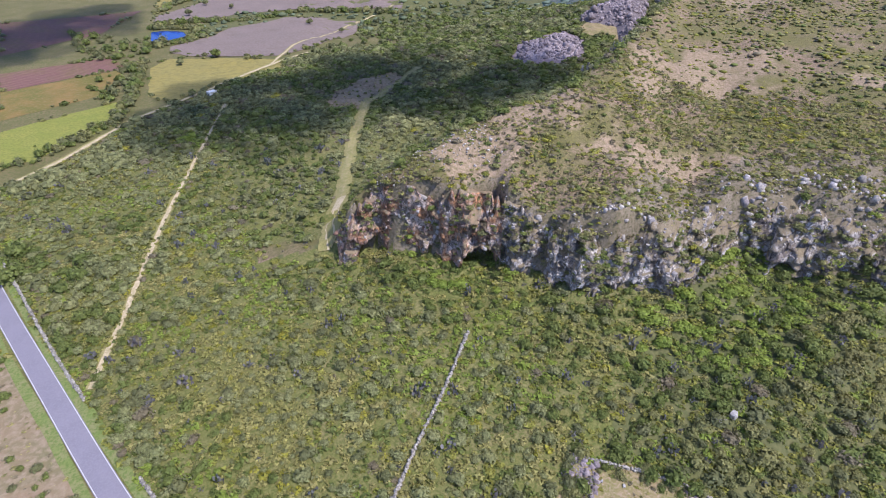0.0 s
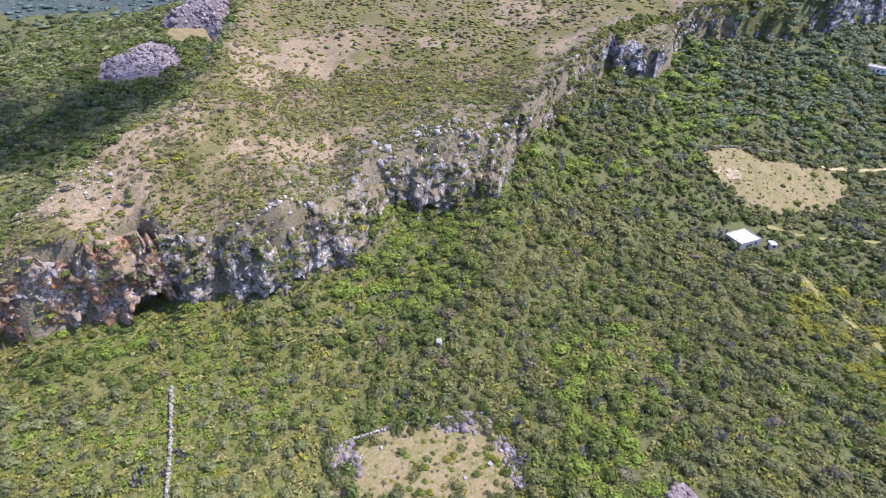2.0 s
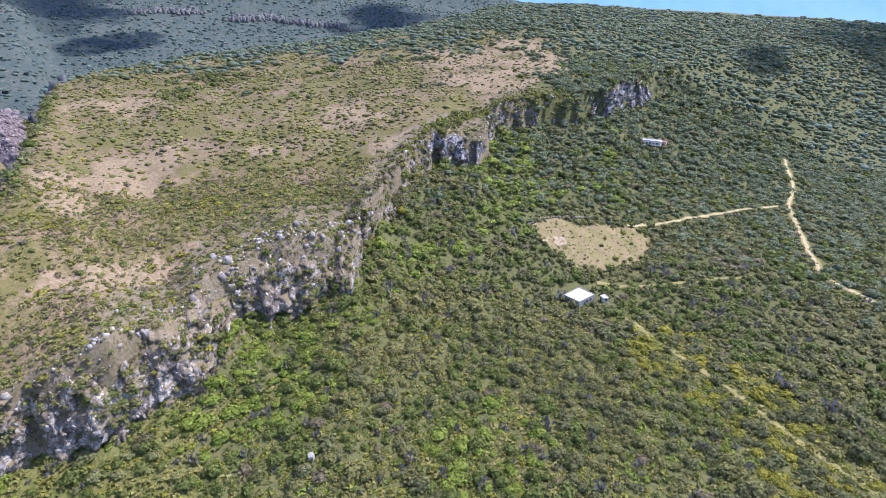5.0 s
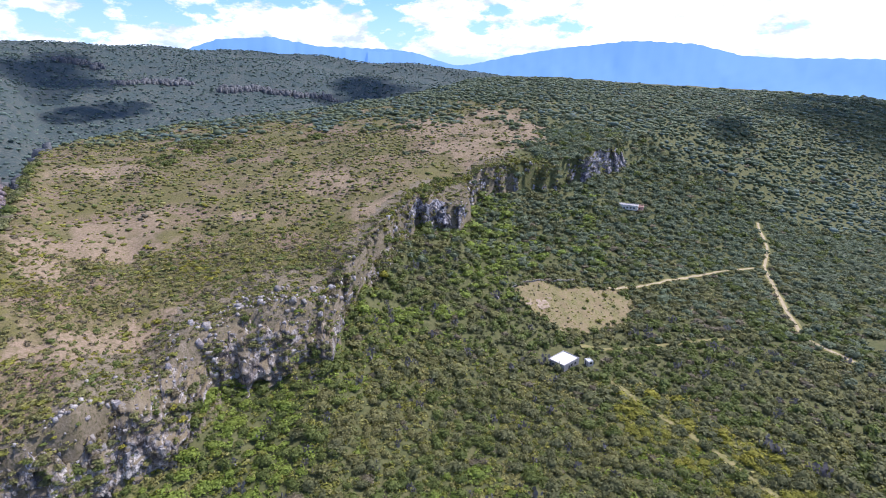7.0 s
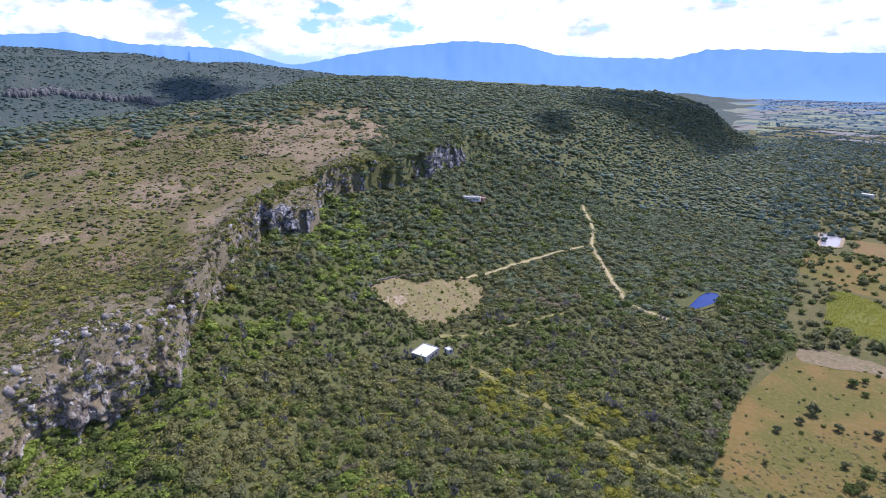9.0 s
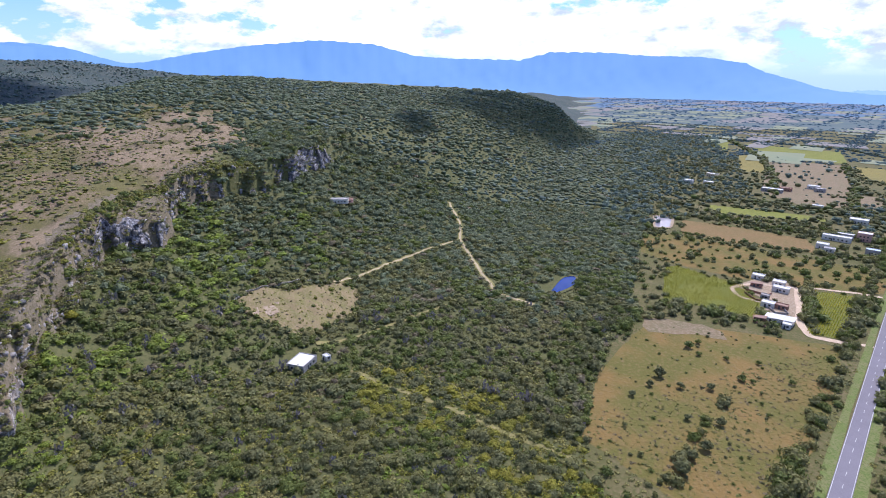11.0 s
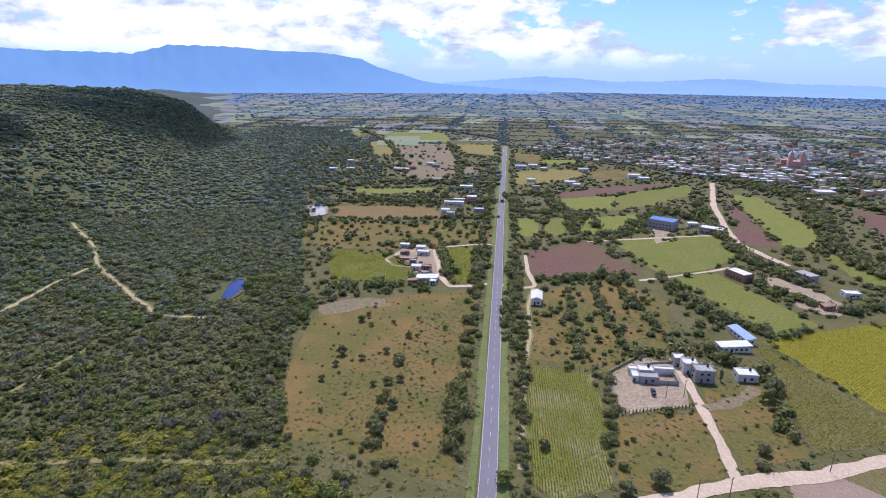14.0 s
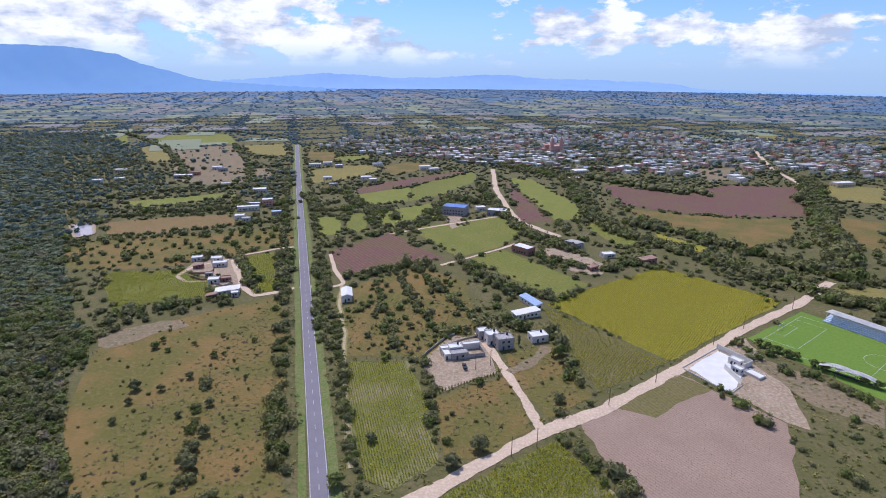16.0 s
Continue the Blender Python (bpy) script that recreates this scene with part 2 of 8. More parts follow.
BANK_MAT = surface("stony_bank", (0.185, 0.148, 0.091), (0.266, 0.215, 0.163), (0.104, 0.095, 0.047), big=6, fine=0.9, bump=1.0, mix3=0.44)
# rock greys, their contrast widened to stand in for lit and shaded blocks
CLIFF_MAT = soil_on_ledges(jointed(surface("cliff_rock", (0.46, 0.42, 0.385), (0.20, 0.165, 0.145), (0.085, 0.07, 0.066), big=5, fine=0.6, bump=0.9, mix3=0.40, contrast=0.08), 1.5, (0.035, 0.03, 0.03)), (0.235, 0.185, 0.11), 0.5, 0.8)
CLIFF_GREY = jointed(surface("blue_grey_cliff_rock", (0.40, 0.385, 0.40), (0.17, 0.16, 0.175), (0.07, 0.066, 0.075), big=5, fine=0.8, bump=1.0, mix3=0.42, contrast=0.06), 1.7, (0.03, 0.03, 0.034))
CLIFF_RUST = soil_on_ledges(jointed(surface("rusty_cliff_rock", (0.40, 0.205, 0.105), (0.38, 0.325, 0.30), (0.16, 0.095, 0.07), big=6, fine=0.6, bump=0.9, mix3=0.38, contrast=0.08), 1.6, (0.045, 0.03, 0.025)), (0.24, 0.185, 0.115), 0.5, 0.78)
ROCK_MAT = surface("rock", (0.4, 0.38, 0.37), (0.22, 0.19, 0.185), (0.11, 0.095, 0.1), big=3, fine=0.8, bump=1.0, vary=0.4, per="object", mix3=0.4)
CRAG_MAT = surface("dark_crag", (0.15, 0.15, 0.155), (0.09, 0.10, 0.11), (0.22, 0.215, 0.21), big=9, fine=2.5, bump=1.0, mix3=0.4)
ROCK_WHITE = surface("white_rock", (0.46, 0.42, 0.38), (0.32, 0.285, 0.255), (0.16, 0.135, 0.12), big=3, fine=0.7, bump=1.0, vary=0.35, mix3=0.38)
ROCK_RUST = surface("rusty_rock", (0.33, 0.165, 0.102), (0.25, 0.2, 0.175), (0.12, 0.08, 0.07), big=4, fine=0.9, bump=1.0, vary=0.35, per="object", mix3=0.4)
STONE_MAT = surface("grey_stone", (0.44, 0.40, 0.35), (0.31, 0.28, 0.24), (0.20, 0.18, 0.155), big=2, fine=0.4, bump=0.8, vary=0.3)
QUARRY_MAT = surface("purple_stone", (0.25, 0.205, 0.215), (0.17, 0.14, 0.155), (0.34, 0.29, 0.29), big=8, fine=1.5, bump=1.0, vary=0.35)
MEADOW = surface("meadow", (0.228, 0.148, 0.049), (0.140, 0.128, 0.032), (0.237, 0.167, 0.077), big=28, fine=2.2, mix3=0.38, contrast=0.09, bias=-0.02)
SOIL = surface("tan_soil", (0.26, 0.185, 0.115), (0.17, 0.15, 0.075), (0.30, 0.23, 0.155), big=13, fine=2)
SOIL_PALE = surface("pale_soil", (0.40, 0.295, 0.205), (0.27, 0.20, 0.125), (0.48, 0.385, 0.295), big=9, fine=1.4)
CLEARING = surface("clearing_grass", (0.261, 0.204, 0.100), (0.186, 0.172, 0.058), (0.340, 0.252, 0.174), big=7, fine=0.8, mix3=0.42, contrast=0.08)
SCREE = surface("purple_rubble", (0.24, 0.18, 0.19), (0.17, 0.13, 0.14), (0.32, 0.26, 0.26), big=6, fine=1.0, bump=0.9)
CROP = rows_over(surface("maize", (0.194, 0.204, 0.0378), (0.252, 0.234, 0.058), (0.127, 0.155, 0.0311), big=24, fine=2), 24, 1.6, (0.116, 0.127, 0.0311), 0.35)
CROP_GOLD = surface("golden_maize", (0.352, 0.293, 0.035), (0.274, 0.250, 0.035), (0.235, 0.220, 0.035), big=30, fine=1.3)
CROP_DRY = rows_over(surface("dry_maize", (0.19, 0.164, 0.0516), (0.233, 0.181, 0.0864), (0.13, 0.13, 0.0408), big=22, fine=1.6), -30, 1.8, (0.113, 0.103, 0.0408), 0.35)
CROP_NEAR = surface("crop_soil", (0.352, 0.294, 0.176), (0.176, 0.189, 0.051), (0.224, 0.218, 0.078), big=26, fine=1.2, contrast=0.08, bias=-0.06)
FALLOW = surface("purple_fallow_soil", (0.205, 0.157, 0.138), (0.165, 0.128, 0.106), (0.231, 0.182, 0.160), big=26, fine=2.0)
LUSH = surface("lush_field", (0.20, 0.218, 0.042), (0.26, 0.245, 0.055), (0.15, 0.175, 0.038), big=14, fine=1.6)
RUSSET = surface("russet_grass", (0.235, 0.15, 0.062), (0.185, 0.14, 0.05), (0.27, 0.18, 0.085), big=18, fine=2.0)
OCHRE = surface("ochre_field", (0.292, 0.234, 0.0635), (0.243, 0.209, 0.0716), (0.204, 0.176, 0.058), big=45, fine=4)
PLOUGH = rows_over(surface("ploughed_soil", (0.180, 0.092, 0.076), (0.170, 0.115, 0.055), (0.220, 0.120, 0.093), big=38, fine=3, contrast=0.07, bias=0.02), -42.5, 3.0, (0.11, 0.065, 0.055), 0.45)
PLOUGH_PALE = rows_over(surface("pale_furrows", (0.420, 0.297, 0.224), (0.346, 0.243, 0.182), (0.294, 0.202, 0.146), big=16, fine=0.8, mix3=0.42), -42.5, 1.3, (0.232, 0.172, 0.142), 0.4)
TURF = surface("turf", (0.15, 0.25, 0.038), (0.175, 0.27, 0.044), (0.13, 0.22, 0.031), big=18, fine=1.5, bump=0.15)
DIRT = surface("dirt", (0.47, 0.375, 0.235), (0.33, 0.275, 0.14), (0.55, 0.45, 0.31), big=5, fine=1.0)
DIRT_PALE = surface("pale_dirt", (0.624, 0.475, 0.347), (0.520, 0.390, 0.275), (0.697, 0.550, 0.427), big=10, fine=1.2)
GRASSY = surface("yellow_grass", (0.29, 0.25, 0.095), (0.21, 0.205, 0.07), (0.35, 0.285, 0.15), big=9, fine=1.8)
ASPHALT = surface("asphalt", (0.222, 0.203, 0.237), (0.19, 0.174, 0.205), (0.232, 0.214, 0.245), big=9, fine=0.5, rough=0.75, bump=0.15)
PAINT_WHITE = surface("road_paint", (0.72, 0.71, 0.70), (0.62, 0.61, 0.61), (0.42, 0.41, 0.42), big=3, fine=0.5, bump=0.1, mix3=0.4)
VERGE_DRY = surface("dry_yellow_verge", (0.25, 0.225, 0.075), (0.33, 0.27, 0.13), (0.19, 0.185, 0.055), big=5, fine=0.8)
VERGE = surface("green_verge", (0.15, 0.20, 0.05), (0.235, 0.215, 0.10), (0.11, 0.155, 0.035), big=6, fine=0.8)


def foliage(name, c1, c2, c3, big=40.0, vary=0.35):
    m = surface(name, c1, c2, c3, big=big, fine=0.42, mix3=0.36, rough=0.65, bump=0.35, vary=vary, spec=0.25)
    n, l = m.node_tree.nodes, m.node_tree.links
    b = n["Principled BSDF"]
    tr = n.new("ShaderNodeBsdfTranslucent")
    l.new(b.inputs["Base Color"].links[0].from_socket, tr.inputs["Color"])
    mx = n.new("ShaderNodeMixShader")
    mx.inputs["Fac"].default_value = 0.36
    l.new(b.outputs[0], mx.inputs[1])
    l.new(tr.outputs[0], mx.inputs[2])
    l.new(mx.outputs[0], n["Material Output"].inputs["Surface"])
    return m


LEAF_OLIVE = foliage("olive_leaves", (0.222, 0.226, 0.082), (0.268, 0.248, 0.098), (0.163, 0.175, 0.058))
LEAF_GREEN = foliage("green_leaves", (0.148, 0.185, 0.047), (0.193, 0.218, 0.060), (0.103, 0.136, 0.035))
LEAF_BRIGHT = foliage("bright_leaves", (0.224, 0.293, 0.050), (0.280, 0.330, 0.061), (0.162, 0.213, 0.042))
LEAF_DARK = foliage("dark_leaves", (0.174, 0.184, 0.078), (0.209, 0.207, 0.092), (0.128, 0.144, 0.060), vary=0.28)
LEAF_GREY = foliage("grey_pads", (0.19, 0.195, 0.175), (0.225, 0.20, 0.205), (0.12, 0.13, 0.12))
LEAF_YELLOW = foliage("yellow_bloom", (0.35, 0.315, 0.04), (0.27, 0.27, 0.046), (0.19, 0.20, 0.04))
LEAF_DRY = foliage("dry_twigs", (0.25, 0.205, 0.127), (0.205, 0.18, 0.112), (0.15, 0.13, 0.081))
LEAF_LIME = foliage("yellow_green_leaves", (0.25, 0.255, 0.05), (0.30, 0.285, 0.065), (0.18, 0.19, 0.042))
LEAF_SAGE = foliage("sage_leaves", (0.255, 0.27, 0.115), (0.30, 0.295, 0.13), (0.19, 0.205, 0.08))
LEAF_STRAW = foliage("straw", (0.36, 0.32, 0.12), (0.29, 0.285, 0.08), (0.26, 0.225, 0.10))
LEAF_MAIZE = foliage("maize_leaves", (0.376, 0.390, 0.042), (0.529, 0.473, 0.053), (0.264, 0.299, 0.036), big=26, vary=0.25)
LEAF_RIPE = foliage("ripe_maize_leaves", (0.464, 0.434, 0.035), (0.545, 0.484, 0.045), (0.336, 0.347, 0.034), big=30, vary=0.22)
# two distant leaf colours, bluer and paler because air haze is painted in
LEAF_HAZED_FAR = foliage("far_hazed_scrub", (0.161, 0.222, 0.187), (0.199, 0.254, 0.199), (0.131, 0.190, 0.165), big=150, vary=0.2)
LEAF_HAZED = foliage("hazed_scrub", (0.176, 0.216, 0.119), (0.200, 0.228, 0.131), (0.143, 0.183, 0.104), big=90, vary=0.25)
BARK = surface("bark", (0.12, 0.09, 0.065), (0.16, 0.13, 0.1), (0.07, 0.055, 0.04), big=0.8, fine=0.15, local=True)

# ---- lie of the land ----
# Profiles of the hill by bearing: start of the rise, cliff foot, cliff rim, far edge of the mesa, valley behind, ridge behind.
PROFILES = []


def profile(bearing, *knots):
    PROFILES.append((bearing, knots))


profile(40, (1500, 0), (1600, 0), (1700, 0), (1900, 0), (2100, 0), (2500, 0))
profile(50, (1200, 0), (1300, 0), (1400, 0), (1500, 0), (1800, 0), (2500, 0))
profile(52, (1150, 0), (1270, 6), (1330, 25), (1400, 18), (1700, 0), (2500, 0))
profile(54.6, (900, 0), (1150, 25), (1300, 66), (1420, 72), (1700, 40), (2500, 20))
profile(58, (650, 0), (950, 35), (1150, 74), (1450, 97), (1750, 60), (2500, 40))
profile(64, (480, 0), (750, 42), (950, 78), (1450, 107), (1800, 70), (2500, 50))
profile(70, (380, 0), (620, 48), (760, 75), (1450, 113), (1800, 70), (2500, 60))
profile(76, (300, 0), (560, 54), (610, 78), (1430, 119), (1800, 70), (2500, 80))
profile(79, (260, 0), (508, 55), (514, 77), (1400, 123), (1800, 70), (2500, 90))
profile(84, (220, 0), (450, 51), (456, 70), (1320, 130), (1800, 70), (2500, 110))
profile(89, (180, 0), (425, 50), (431, 70), (1260, 129), (1700, 60), (2500, 120))
profile(92, (165, 0), (395, 48), (401, 67), (1228, 125), (1600, 55), (2450, 140))
profile(93.5, (155, 0), (349, 41), (355, 55), (1180, 118), (1550, 50), (2420, 145))
profile(98, (140, 0), (342, 45), (348, 64), (1050, 100), (1400, 45), (2400, 155))
profile(101, (130, 0), (290, 40), (312, 58), (980, 92), (1350, 40), (2380, 160))
profile(104, (125, 0), (256, 35), (261, 54), (940, 89), (1300, 35), (2350, 168))
profile(106, (120, 0), (245, 34), (252, 52), (910, 85), (1250, 30), (2350, 173))
profile(107.5, (116, 0), (206, 28), (223.7, 43.4), (890, 82), (1200, 28), (2330, 178))
profile(113, (108, 0), (203, 25), (221.6, 46.5), (835, 76), (1100, 25), (2300, 190))
profile(118, (104, 0), (198, 23), (217.4, 44.5), (800, 73), (1050, 25), (2300, 200))
profile(123, (100, 0), (184, 21), (204.8, 42.3), (730, 70), (980, 22), (2300, 206))
profile(126, (98, 0), (172, 19), (186.9, 37.1), (690, 68), (950, 22), (2300, 206))
profile(131, (95, 0), (166, 17), (182.7, 42.3), (620, 65), (930, 20), (2300, 204))
profile(133, (94, 0), (166, 16), (173, 44), (420, 66), (560, 30), (2300, 200))
profile(136, (92, 0), (167, 16), (173, 40), (290, 64), (420, 26), (2300, 180))
profile(140, (90, 0), (170, 15), (175, 37), (246, 61), (350, 24), (2300, 120))
profile(147, (90, 0), (178, 15), (183, 40), (228, 55), (310, 16), (2300, 40))
profile(154, (95, 0), (183, 14), (187, 44), (203, 49), (262, 10), (2300, 10))
profile(160, (100, 0), (186, 12), (190, 39), (197, 42), (240, 7), (2300, 0))
profile(164, (110, 0), (189, 9), (193, 29), (198, 30), (225, 5), (2300, 0))
profile(167, (120, 0), (195, 6), (199, 10), (205, 9), (225, 4), (2300, 0))
profile(176, (150, 0), (200, 2), (205, 2), (215, 2), (240, 1), (2300, 0))
profile(190, (200, 0), (210, 0), (220, 0), (230, 0), (250, 0), (2300, 0))
P_AZ = np.array([p[0] for p in PROFILES], float)
P_D = np.array([[k[0] for k in p[1]] for p in PROFILES], float)
P_Z = np.array([[k[1] for k in p[1]] for p in PROFILES], float)


def waves(x, y, size, seed):
    """Smooth uneven waves between about -1 and 1."""
    r = np.random.RandomState(seed)
    out = 0
    for k in range(7):
        a, ph, s = r.uniform(0, 6.283), r.uniform(0, 6.283), size * r.uniform(0.5, 1.7)
        out = out + np.sin((x * np.cos(a) + y * np.sin(a)) * 6.283 / s + ph)
    return out / 3.2


FINE_AZ = np.arange(40, 190.1, 0.5)
_kernel = np.exp(-np.linspace(-2, 2, 25) ** 2)


def _eased(values):
    v = np.interp(FINE_AZ, P_AZ, values)
    return np.convolve(np.pad(v, 12, mode="edge"), _kernel / _kernel.sum(), mode="valid")


FOOT_D, FOOT_Z = _eased(P_D[:, 1]), _eased(P_Z[:, 1])   # foot and rim of the escarpment, smoothed along it
RIM_D, RIM_Z = _eased(P_D[:, 2]), _eased(P_Z[:, 2])


def cliff_at(az):
    """Foot and rim (distance, height) of the escarpment at a bearing."""
    return [(np.interp(az, P_AZ, P_D[:, k]), np.interp(az, P_AZ, P_Z[:, k])) for k in (1, 2)]


CAVES = ((162.0, 1.5, 9.0), (148.5, 1.9, 9.0))   # bearing, half width in degrees, depth


def shape_of(x, y):
    """Buttresses and hollows of the escarpment, as a factor on the distance."""
    d = np.hypot(x, y)
    jag = 1 + 0.012 * waves(x, y, 45, 3) + 0.009 * waves(x, y, 14, 5)
    return 1 + (jag - 1) * np.clip((1000 - d) / 400, 0, 1)


def land(x, y):
    """Height of the ground, and how far out over the hill the place is: 0 plain .. 1 slope .. 2 cliff .. 3 mesa .. 5 behind."""
    x, y = np.asarray(x, float), np.asarray(y, float)
    d = np.hypot(x, y)
    az = np.degrees(np.arctan2(-x, y)) % 360
    dd = d * shape_of(x, y)
    for c_az, half, depth in CAVES:
        gap = np.clip(1.6 - np.abs(az - c_az) / half, 0, 1)
        dd = np.where((dd > 150) & (dd < 225), dd - gap * depth * np.clip((197 - dd) / 9, 0, 1), dd)
    z, zone = np.zeros_like(d), np.zeros_like(d)
    kd = [np.interp(az, P_AZ, P_D[:, k]) for k in range(6)]
    kz = [np.interp(az, P_AZ, P_Z[:, k]) for k in range(6)]
    kd.append(kd[5] + 2200)
    kz.append(kz[5] * 0.3)
    for k in range(6):
        u = np.clip((dd - kd[k]) / (kd[k + 1] - kd[k]), 0, 1)
        u2 = u * u * (3 - 2 * u) if k in (0, 3, 4, 5) else u
        if k == 0:
            u2 = u ** 1.5
        if k == 2:
            u2 = 1 - (1 - u) ** 1.6
        inside = (dd >= kd[k]) & (dd < kd[k + 1])
        z = np.where(inside, kz[k] + (kz[k + 1] - kz[k]) * u2, z)
        zone = np.where(inside, k + u + 1e-6, zone)
    toe = (zone > 0) & (zone < 1)
    ease_d, ease_z = np.interp(az, FINE_AZ, FOOT_D), np.interp(az, FINE_AZ, FOOT_Z)
    z_toe = ease_z * np.clip((dd - kd[0]) / (ease_d - kd[0]), 0, 1.15) ** 1.5
    z = np.where(toe, z + (z_toe - z) * (1 - np.clip((zone - 0.62) / 0.36, 0, 1)), z)
    rim_d, rim_z = np.interp(az, FINE_AZ, RIM_D), np.interp(az, FINE_AZ, RIM_Z)
    z_top = rim_z + (kz[3] - rim_z) * (1 - (1 - np.clip((dd - rim_d) / (kd[3] - rim_d), 0, 1)) ** 1.6)
    z = np.where((zone >= 2) & (zone < 3), z + (z_top - z) * np.clip((zone - 2) / 0.06, 0, 1) * np.clip((az - 77) / 4, 0, 1) * np.clip((128 - az) / 9, 0, 1), z)
    z = np.where(dd >= kd[6], kz[6], z)
    hill = np.clip(kz[3] / 40, 0, 1)
    zone = zone * (hill > 0.05)
    rough = np.clip(zone, 0, 1) * hill
    z = z + rough * (1.5 * waves(x, y, 60, 11) + 0.7 * waves(x, y, 17, 12)) * np.where(zone > 2, 1.0, 0.5)
    z = z + np.where(zone > 4, hill * 9 * waves(x, y, 330, 14), 0)
    return z, zone


def mesa_top(x, y):
    """How far a place belongs to the open top of the mesa rather than to the woods: 1 open, 0 wooded."""
    d, az = np.hypot(x, y), np.degrees(np.arctan2(-x, y)) % 360
    return np.clip((720 - d) / 260 + 0.5 + 0.35 * waves(x, y, 130, 81) + 0.25 * waves(x, y, 40, 82), 0, 1) * np.clip((az - 85) / 5 + 0.5 + 0.5 * waves(x, y, 60, 83), 0, 1)


BARE_SPOTS = ((-600, -60, 62), (-650, 10, 50), (-560, 30, 46), (-500, -30, 38), (-262, -200, 26), (-288, -208, 22), (-400, -125, 28), (-385, -108, 22), (-275, -68, 16), (-292, -62, 14), (-400, -305, 36),
              (-470, 10, 34), (-520, 30, 28), (-100, -176, 15), (-125, -186, 15), (-147, -182, 13), (-210, -190, 20), (-240, -204, 22), (-168, -138, 20), (-188, -122, 18), (-148, -152, 16), (-225, -92, 15), (-330, -60, 26), (-310, -150, 16))


def bareness(x, y):
    """How bare the stony ground of the mesa lies: 0 overgrown .. 1 bare."""
    x, y = np.asarray(x, float), np.asarray(y, float)
    wx, wy = x + 7 * waves(x, y, 38, 55), y + 7 * waves(x, y, 38, 56)
    out = np.zeros(x.shape)
    for cx, cy, r in BARE_SPOTS:
        out = np.maximum(out, np.exp(-((wx - cx) ** 2 + (wy - cy) ** 2) / r ** 2))
    return np.clip(out + 0.18 * waves(x, y, 45, 57) + 0.12 * waves(x, y, 14, 58), 0, 1)


# how high the rock stands along the rim, by bearing
CREST_AZ = (76.8, 78, 81.5, 83, 86, 87, 89, 92.6, 93.4, 98.0, 99.5, 103, 104.5, 105.6, 106.2, 108, 110, 118, 120, 122, 125, 131, 133, 140, 146, 168)
CREST_UP = (0.2, 0.85, 0.85, 0.12, 0.12, 0.2, 0.95, 0.55, 1.0, 0.95, 0.4, 0.4, 0.65, 0.6, 0.2, 0.6, 0.95, 0.95, 0.7, 0.75, 0.95, 0.9, 0.75, 0.85, 0.95, 1.0)


# ---- outlines that plants keep to ----
WOODLAND = [(-713, 888), (-775, 819), (-517, 532), (-383, 386), (-272, 268), (-235, 243), (-207, 195), (-179, 161), (-130, 117), (-112, 124), (-80, 108), (-20, 30), (-10, -5), (-6, -6), (50, -134), (98, -244), (138, -336), (92, -332), (65, -357), (28, -405), (-32, -450), (-82, -484), (-128, -507), (-209, -489), (-150, -760), (-700, -800), (-1300, -500), (-1400, 800), (-1150, 1050), (-900, 980)]
YELLOW_LINE = [(-213, 74), (-191, 90), (-163, 105), (-141, 119), (-133, 101)]
KEEP_CLEAR = [(-290, 221, 13), (-299, 236, 12), (-399, 425, 20), (-258, 40, 11), (-253, 49, 4), (-465, 115, 7), (-477, 136, 5)]


def inside(poly, x, y):
    poly = np.asarray(poly, float)
    hit = np.zeros(np.shape(x), bool)
    for (ax, ay), (bx, by) in zip(poly, np.roll(poly, -1, 0)):
        if ay != by:
            hit ^= ((ay > y) != (by > y)) & (x < (bx - ax) * (y - ay) / (by - ay) + ax)
    return hit


def near_line(line, x, y, width):
    line = np.asarray(line, float)
    out = np.zeros(np.shape(x), bool)
    for a, b in zip(line[:-1], line[1:]):
        ab = b - a
        u = np.clip(((x - a[0]) * ab[0] + (y - a[1]) * ab[1]) / (ab @ ab), 0, 1)
        out |= np.hypot(x - a[0] - u * ab[0], y - a[1] - u * ab[1]) < width
    return out



# ---- ground: one sheet to the horizon ----
def mesh_object(name, verts, faces, material, parent=None, smooth=False):
    me = bpy.data.meshes.new(name)
    verts = np.asarray(verts, np.float32).reshape(-1, 3)
    if isinstance(faces, np.ndarray):
        k = faces.shape[1]
        me.vertices.add(len(verts))
        me.vertices.foreach_set("co", verts.ravel())
        me.loops.add(faces.size)
        me.loops.foreach_set("vertex_index", faces.ravel().astype(np.int32))
        me.polygons.add(len(faces))
        me.polygons.foreach_set("loop_start", np.arange(0, faces.size, k, dtype=np.int32))
        me.update(calc_edges=True)
    else:
        me.from_pydata(verts.tolist(), [], faces)
    if smooth:
        me.polygons.foreach_set("use_smooth", np.ones(len(me.polygons), bool))
    if material:
        me.materials.append(material)
    ob = new(name, me)
    if parent:
        ob.parent = parent
    return ob


azs = np.radians(np.concatenate([np.arange(40, 178, 0.6), np.arange(178, 400, 1.5)]))
rad = np.concatenate([[0.0], np.arange(15, 60, 15), np.geomspace(60, 620, 190), np.geomspace(640, 4990, 66)])
AZ, RR = np.meshgrid(azs, rad, indexing="ij")
GX, GY = -np.sin(AZ) * RR, np.cos(AZ) * RR
GZ, GZONE = land(GX, GY)
na, nr = AZ.shape
ii, jj = np.meshgrid(np.arange(na), np.arange(nr - 1), indexing="ij")
i2 = (ii + 1) % na
quads = np.stack([ii * nr + jj, ii * nr + jj + 1, i2 * nr + jj + 1, i2 * nr + jj], -1).reshape(-1, 4)[:, ::-1]
